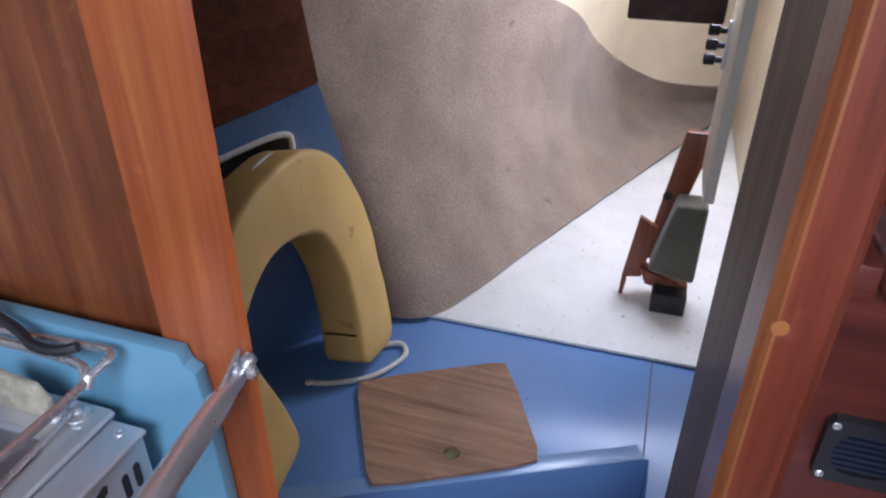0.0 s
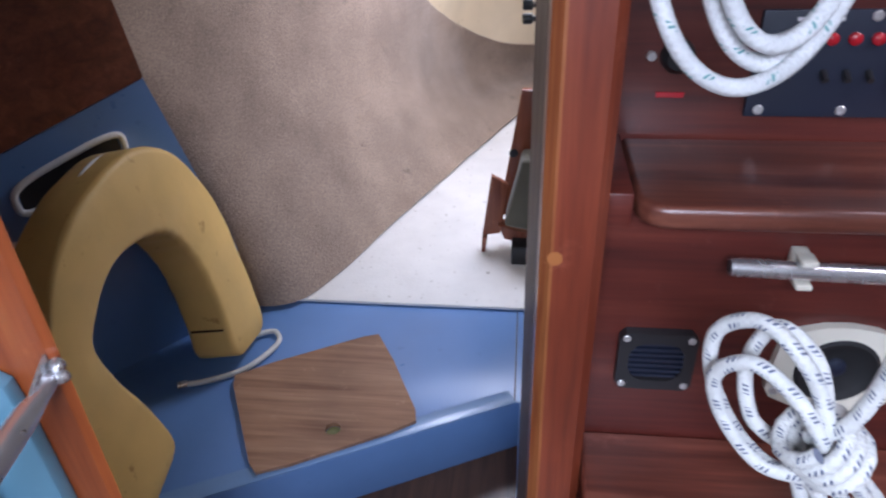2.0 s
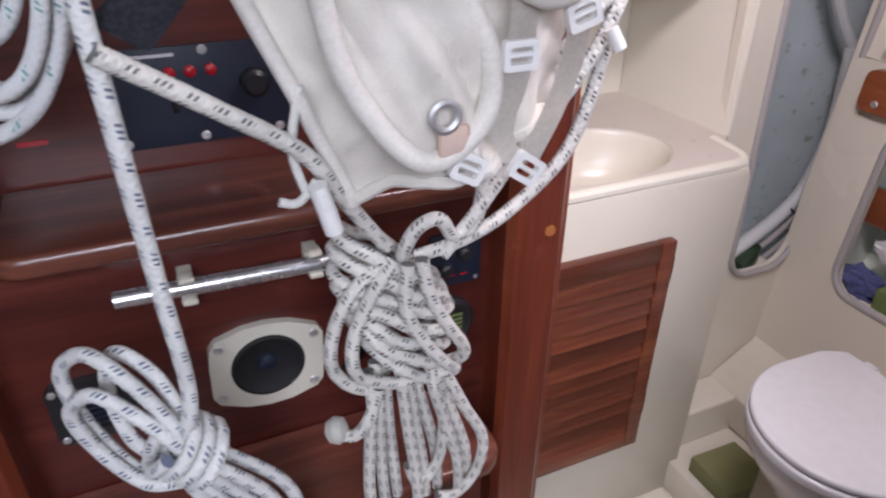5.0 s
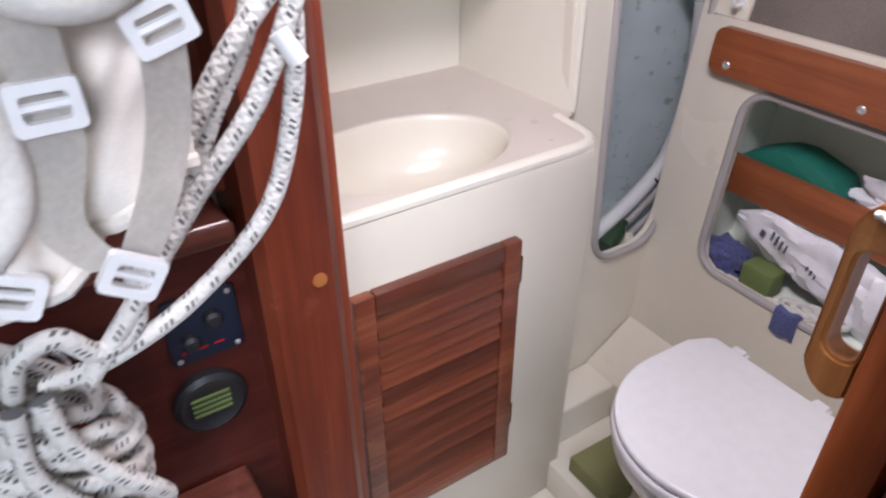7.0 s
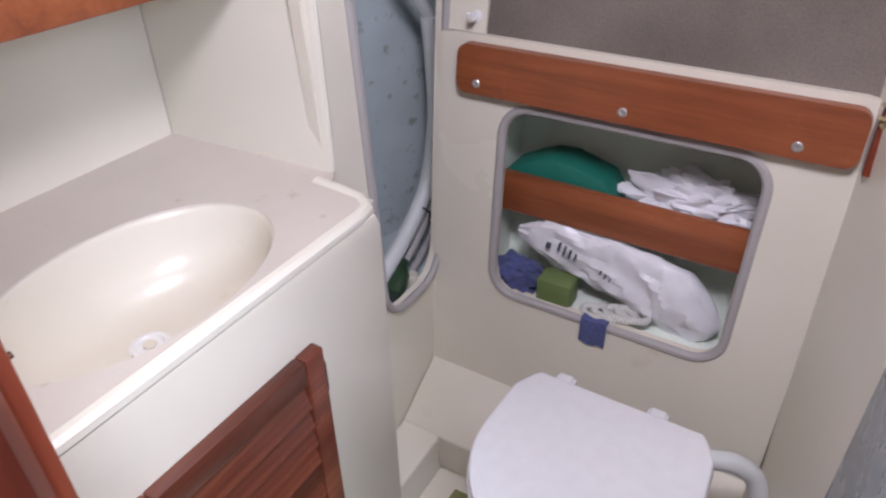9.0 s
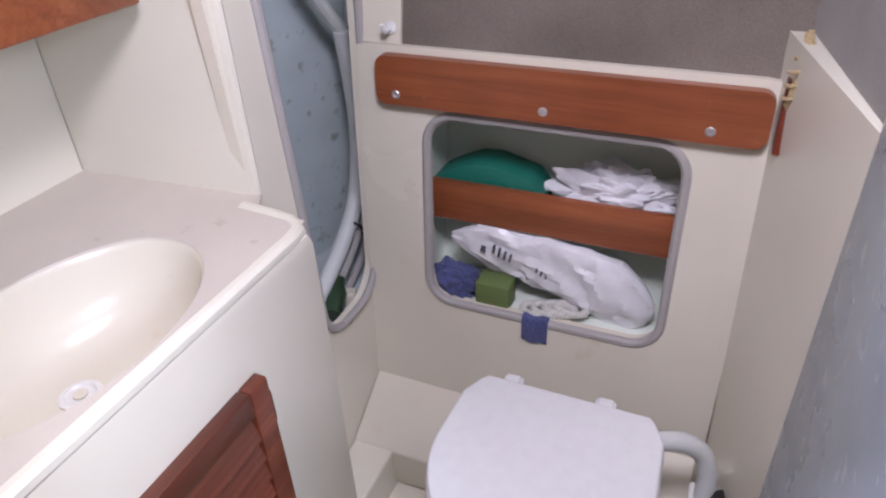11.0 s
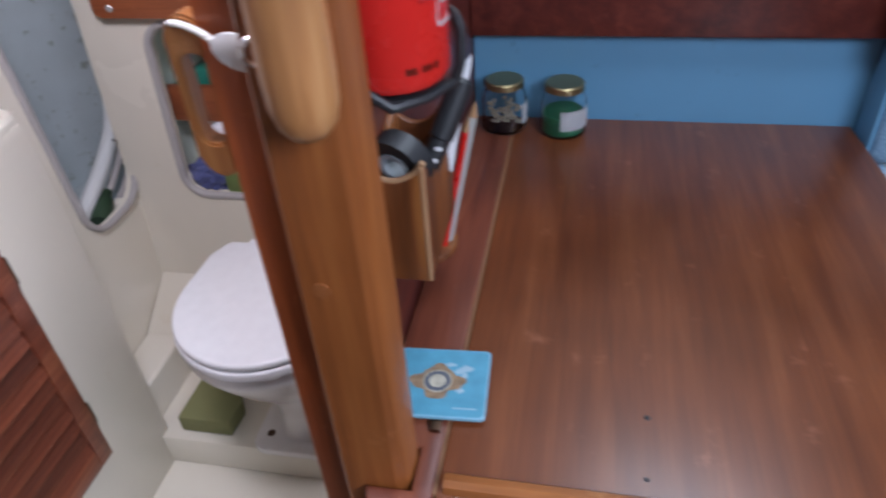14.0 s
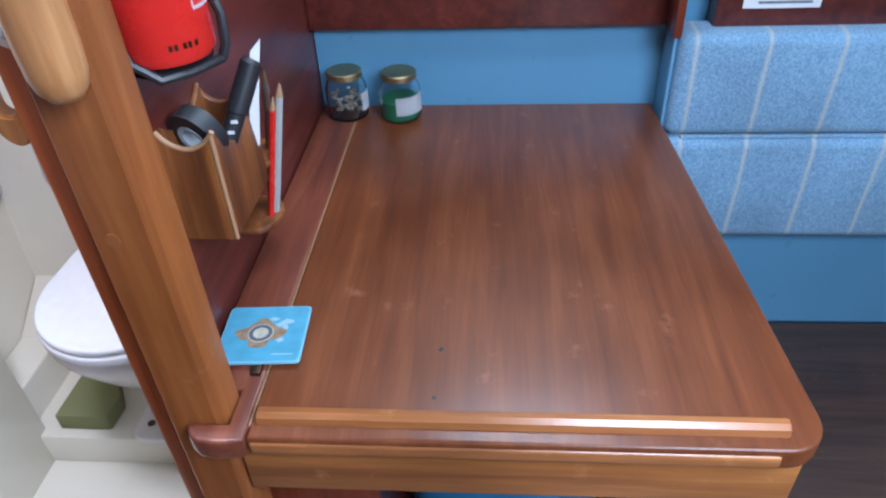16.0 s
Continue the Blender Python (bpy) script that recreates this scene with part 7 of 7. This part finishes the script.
part("barrel", tube([(1.104, 0.036, 0.962), (1.122, 0.019, 1.005), (1.138, 0.004, 1.040)], 0.0105, 14), BLACK, mk)
part("cap", tube([(1.138, 0.004, 1.040), (1.1386, 0.0034, 1.0415), (1.160, -0.016, 1.088), (1.1615, -0.0175, 1.091)], 0.0118, 14, radii=[0.0105, 0.0122, 0.0118, 0.009]), BLACK, mk)
for i in range(5):
    lc = Vector((1.1185, 0.0225, 0.995)).lerp(Vector((1.1360, 0.0060, 1.036)), i / 4)
    part("lettering", box(lc.x - 0.0122, lc.x - 0.0106, lc.y - 0.006, lc.y + 0.001, lc.z - 0.0016, lc.z + 0.0016), PAPER, mk, "white lettering")
tpm = Matrix.Translation((1.098, 0.034, 1.036)) @ Euler((radians(75), radians(20), radians(62))).to_matrix().to_4x4()
tpk = thing("tape_roll", "roll of black tape with a grey core in the pen holder", "tape", (1.098, 0.034, 1.03))
part("tape", lathe([(0.017, -0.010), (0.031, -0.010), (0.031, 0.010), (0.017, 0.010), (0.017, -0.010)], 28, tpm, cap=False), BLACK, tpk)
part("core", lathe([(0.012, -0.010), (0.0172, -0.0105), (0.0172, 0.0105), (0.012, 0.010), (0.012, -0.010)], 24, tpm, cap=False), plain("grey_core", (0.35, 0.37, 0.38), 0.6), tpk, "grey core")
own = grid_sheet(lambda u, v: (1.180 + 0.006 * u - 0.004 * math.sin(3 * v), 0.016 - 0.012 * u - 0.026 * v, 0.965 + 0.128 * v + 0.012 * u), 4, 8, 0.0006)
pc = solo("paper_slip", own, PAPER, "white printed paper slip standing in the pen holder", "paper")


def jar(at, label, fill):
    t = thing("glass_jar", label, "jar", at, "jars on the table")
    m = Matrix.Translation(at) @ Matrix.Diagonal((1.16, 1.16, 0.97, 1.0))
    part("glass", lathe([(0.0001, 0.0), (0.030, 0.0), (0.034, 0.005), (0.0345, 0.060), (0.031, 0.072), (0.028, 0.078), (0.028, 0.084), (0.0262, 0.084), (0.0262, 0.078), (0.029, 0.071), (0.0322, 0.060), (0.0318, 0.006), (0.0001, 0.004)], 32, m, cap=False), GLASS, t)
    part("lid", lathe([(0.0001, 0.095), (0.027, 0.095), (0.0292, 0.093), (0.0296, 0.083), (0.0289, 0.083), (0.0280, 0.091), (0.0001, 0.092)], 32, m, cap=False), BRASS, t, "brass coloured screw lid")
    lo, hi = (150, 235) if fill == "stones" else (175, 265)
    own = bmesh.new()
    if fill == "stones":
        lo, hi = 235, 290
    rows = []
    for i in range(11):
        a = radians(lo + (hi - lo) * i / 10)
        c = Vector(at) + Vector((0.0404 * math.cos(a), 0.0404 * math.sin(a), 0))
        rows.append((own.verts.new(c + Vector((0, 0, 0.018))), own.verts.new(c + Vector((0, 0, 0.054)))))
    for a, c in zip(rows, rows[1:]):
        own.faces.new((a[0], c[0], c[1], a[1]))
    bmesh.ops.solidify(own, geom=own.faces[:], thickness=0.0003)
    part("paper_label", own, PAPER, t, "white paper label")
    if fill == "stones":
        rr = random.Random(3)
        me = None
        for k in range(46):
            a, q2 = rr.uniform(0, 6.28), 0.029 * math.sqrt(rr.random())
            if me is None:
                own = bmesh.new()
                bmesh.ops.create_icosphere(own, subdivisions=1, radius=0.006)
                me = finish("pebble", own, plain("pebbles", (0.42, 0.36, 0.28), 0.6))
            o = hang(new("pebble", me), t)
            o.location = (at[0] + q2 * math.cos(a), at[1] + q2 * math.sin(a), at[2] + 0.011 + 0.036 * (k / 46))
            o.scale = (rr.uniform(0.7, 1.1), rr.uniform(0.6, 1.0), rr.uniform(0.5, 0.8))
    else:
        part("green_powder", lathe([(0.0001, 0.006), (0.0312, 0.006), (0.0316, 0.040), (0.0001, 0.044)], 28, m, cap=False), plain("green_fill", (0.02, 0.17, 0.07), 0.8), t, "green contents")
    return t


jar((1.688, 0.006, TT), "small glass jar with a brass lid and pale stones inside", "stones")
jar((1.680, -0.098, TT), "small glass jar with a brass lid and green contents", "powder")

co = thing("coaster", "square light blue coaster with a round brown badge", "coaster", (1.065, 0.005, TT))
cm = Matrix.Translation((1.066, 0.006, TT + 0.006)) @ Euler((0, 0, radians(3))).to_matrix().to_4x4()
own = prism(rounded(-0.049, 0.049, -0.052, 0.052, 0.006, 4), "z", 0.0, 0.0045, 0.001, 2, which="caps")
bmesh.ops.transform(own, matrix=cm, verts=own.verts)
part("body", own, COASTER, co)
own = prism(rounded(-0.047, 0.047, -0.050, 0.050, 0.006, 4), "z", 0.00455, 0.0047)
bmesh.ops.transform(own, matrix=cm, verts=own.verts)
part("printed_face", own, paint("coaster_print", (0.11, 0.34, 0.47), 0.3, 0.12, 60, 0.02), co)
pts = []
for i in range(48):
    a = 2 * math.pi * i / 48
    r = 0.0245 + 0.0045 * math.cos(4 * a) + 0.0014 * math.cos(9 * a)
    pts.append((r * math.cos(a) * 0.9, 0.004 + r * math.sin(a) * 1.1))
own = prism(pts, "z", 0.0048, 0.0050)
bmesh.ops.transform(own, matrix=cm, verts=own.verts)
bd2 = part("badge", own, paint("badge_brown", (0.30, 0.20, 0.12), 0.4, 0.4, 90, 0.02), co, "brown scrolled badge")
own = lathe([(0.016, 0.00505), (0.016, 0.0052), (0.0001, 0.0052)], 28, cm @ Matrix.Translation((0, 0.004, 0)))
part("badge_disc", own, paint("badge_cream", (0.50, 0.46, 0.36), 0.4, 0.3, 120, 0.02), bd2)
own = lathe([(0.0145, 0.0053), (0.0145, 0.0054), (0.0095, 0.0054), (0.0095, 0.0053)], 28, cm @ Matrix.Translation((0, 0.004, 0)), cap=False)
part("badge_ring", own, INK, bd2)
for dy, dx, w, h in ((-0.026, 0.020, 0.007, 0.005), (-0.018, 0.015, 0.005, 0.004), (-0.025, 0.009, 0.003, 0.006), (-0.022, -0.012, 0.004, 0.004), (-0.008, 0.025, 0.006, 0.003)):
    lobes = [(dx + h * math.cos(a) * (1 + 0.25 * math.sin(5 * a)), dy + w * math.sin(a) * (1 + 0.25 * math.cos(4 * a))) for a in [math.pi * i / 12 for i in range(24)]]
    own = prism(lobes, "z", 0.00472, 0.00478)
    bmesh.ops.transform(own, matrix=cm, verts=own.verts)
    part("pale_scroll", own, SCROLL, co, "pale printed scroll")
own = box(-0.037, -0.0355, -0.042, -0.016, 0.0048, 0.0050)
bmesh.ops.transform(own, matrix=cm, verts=own.verts)
part("print_line", own, SCROLL, co, "fine line of print")
lt = thing("lid_latch", "small dark latch under the coaster", "latch", (1.03, 0.0, TT))
part("knob", box(1.005, 1.030, -0.004, 0.008, TT, TT + 0.0055, 0.001), BRONZE, lt)

dc = thing("door_catch", "two small brass catch knobs in the door gap", "catch", (0.99, 0.082, 1.225))
part("backplate", box(0.990, 1.03, 0.0862, 0.0880, 1.21, 1.245), BRASS, dc)
part("knob", lathe([(0.006, 0), (0.006, 0.004), (0.009, 0.007), (0.007, 0.012), (0.0001, 0.013)], 14, Matrix.Translation((1.0, 0.0882, 1.235)) @ Euler((radians(-90), 0, 0)).to_matrix().to_4x4()), BRASS, dc)

# coachroof side above the chart table
solo("wall_coachroof_side", box(1.732, 1.752, -0.62, 0.064, 1.252, CEIL), CEILING, "cream coachroof side", "wall", "structure")
solo("wall_coachroof_side", box(1.732, 1.752, -1.30, -0.621, 1.50, CEIL), CEILING, "cream coachroof side", "wall", "structure")
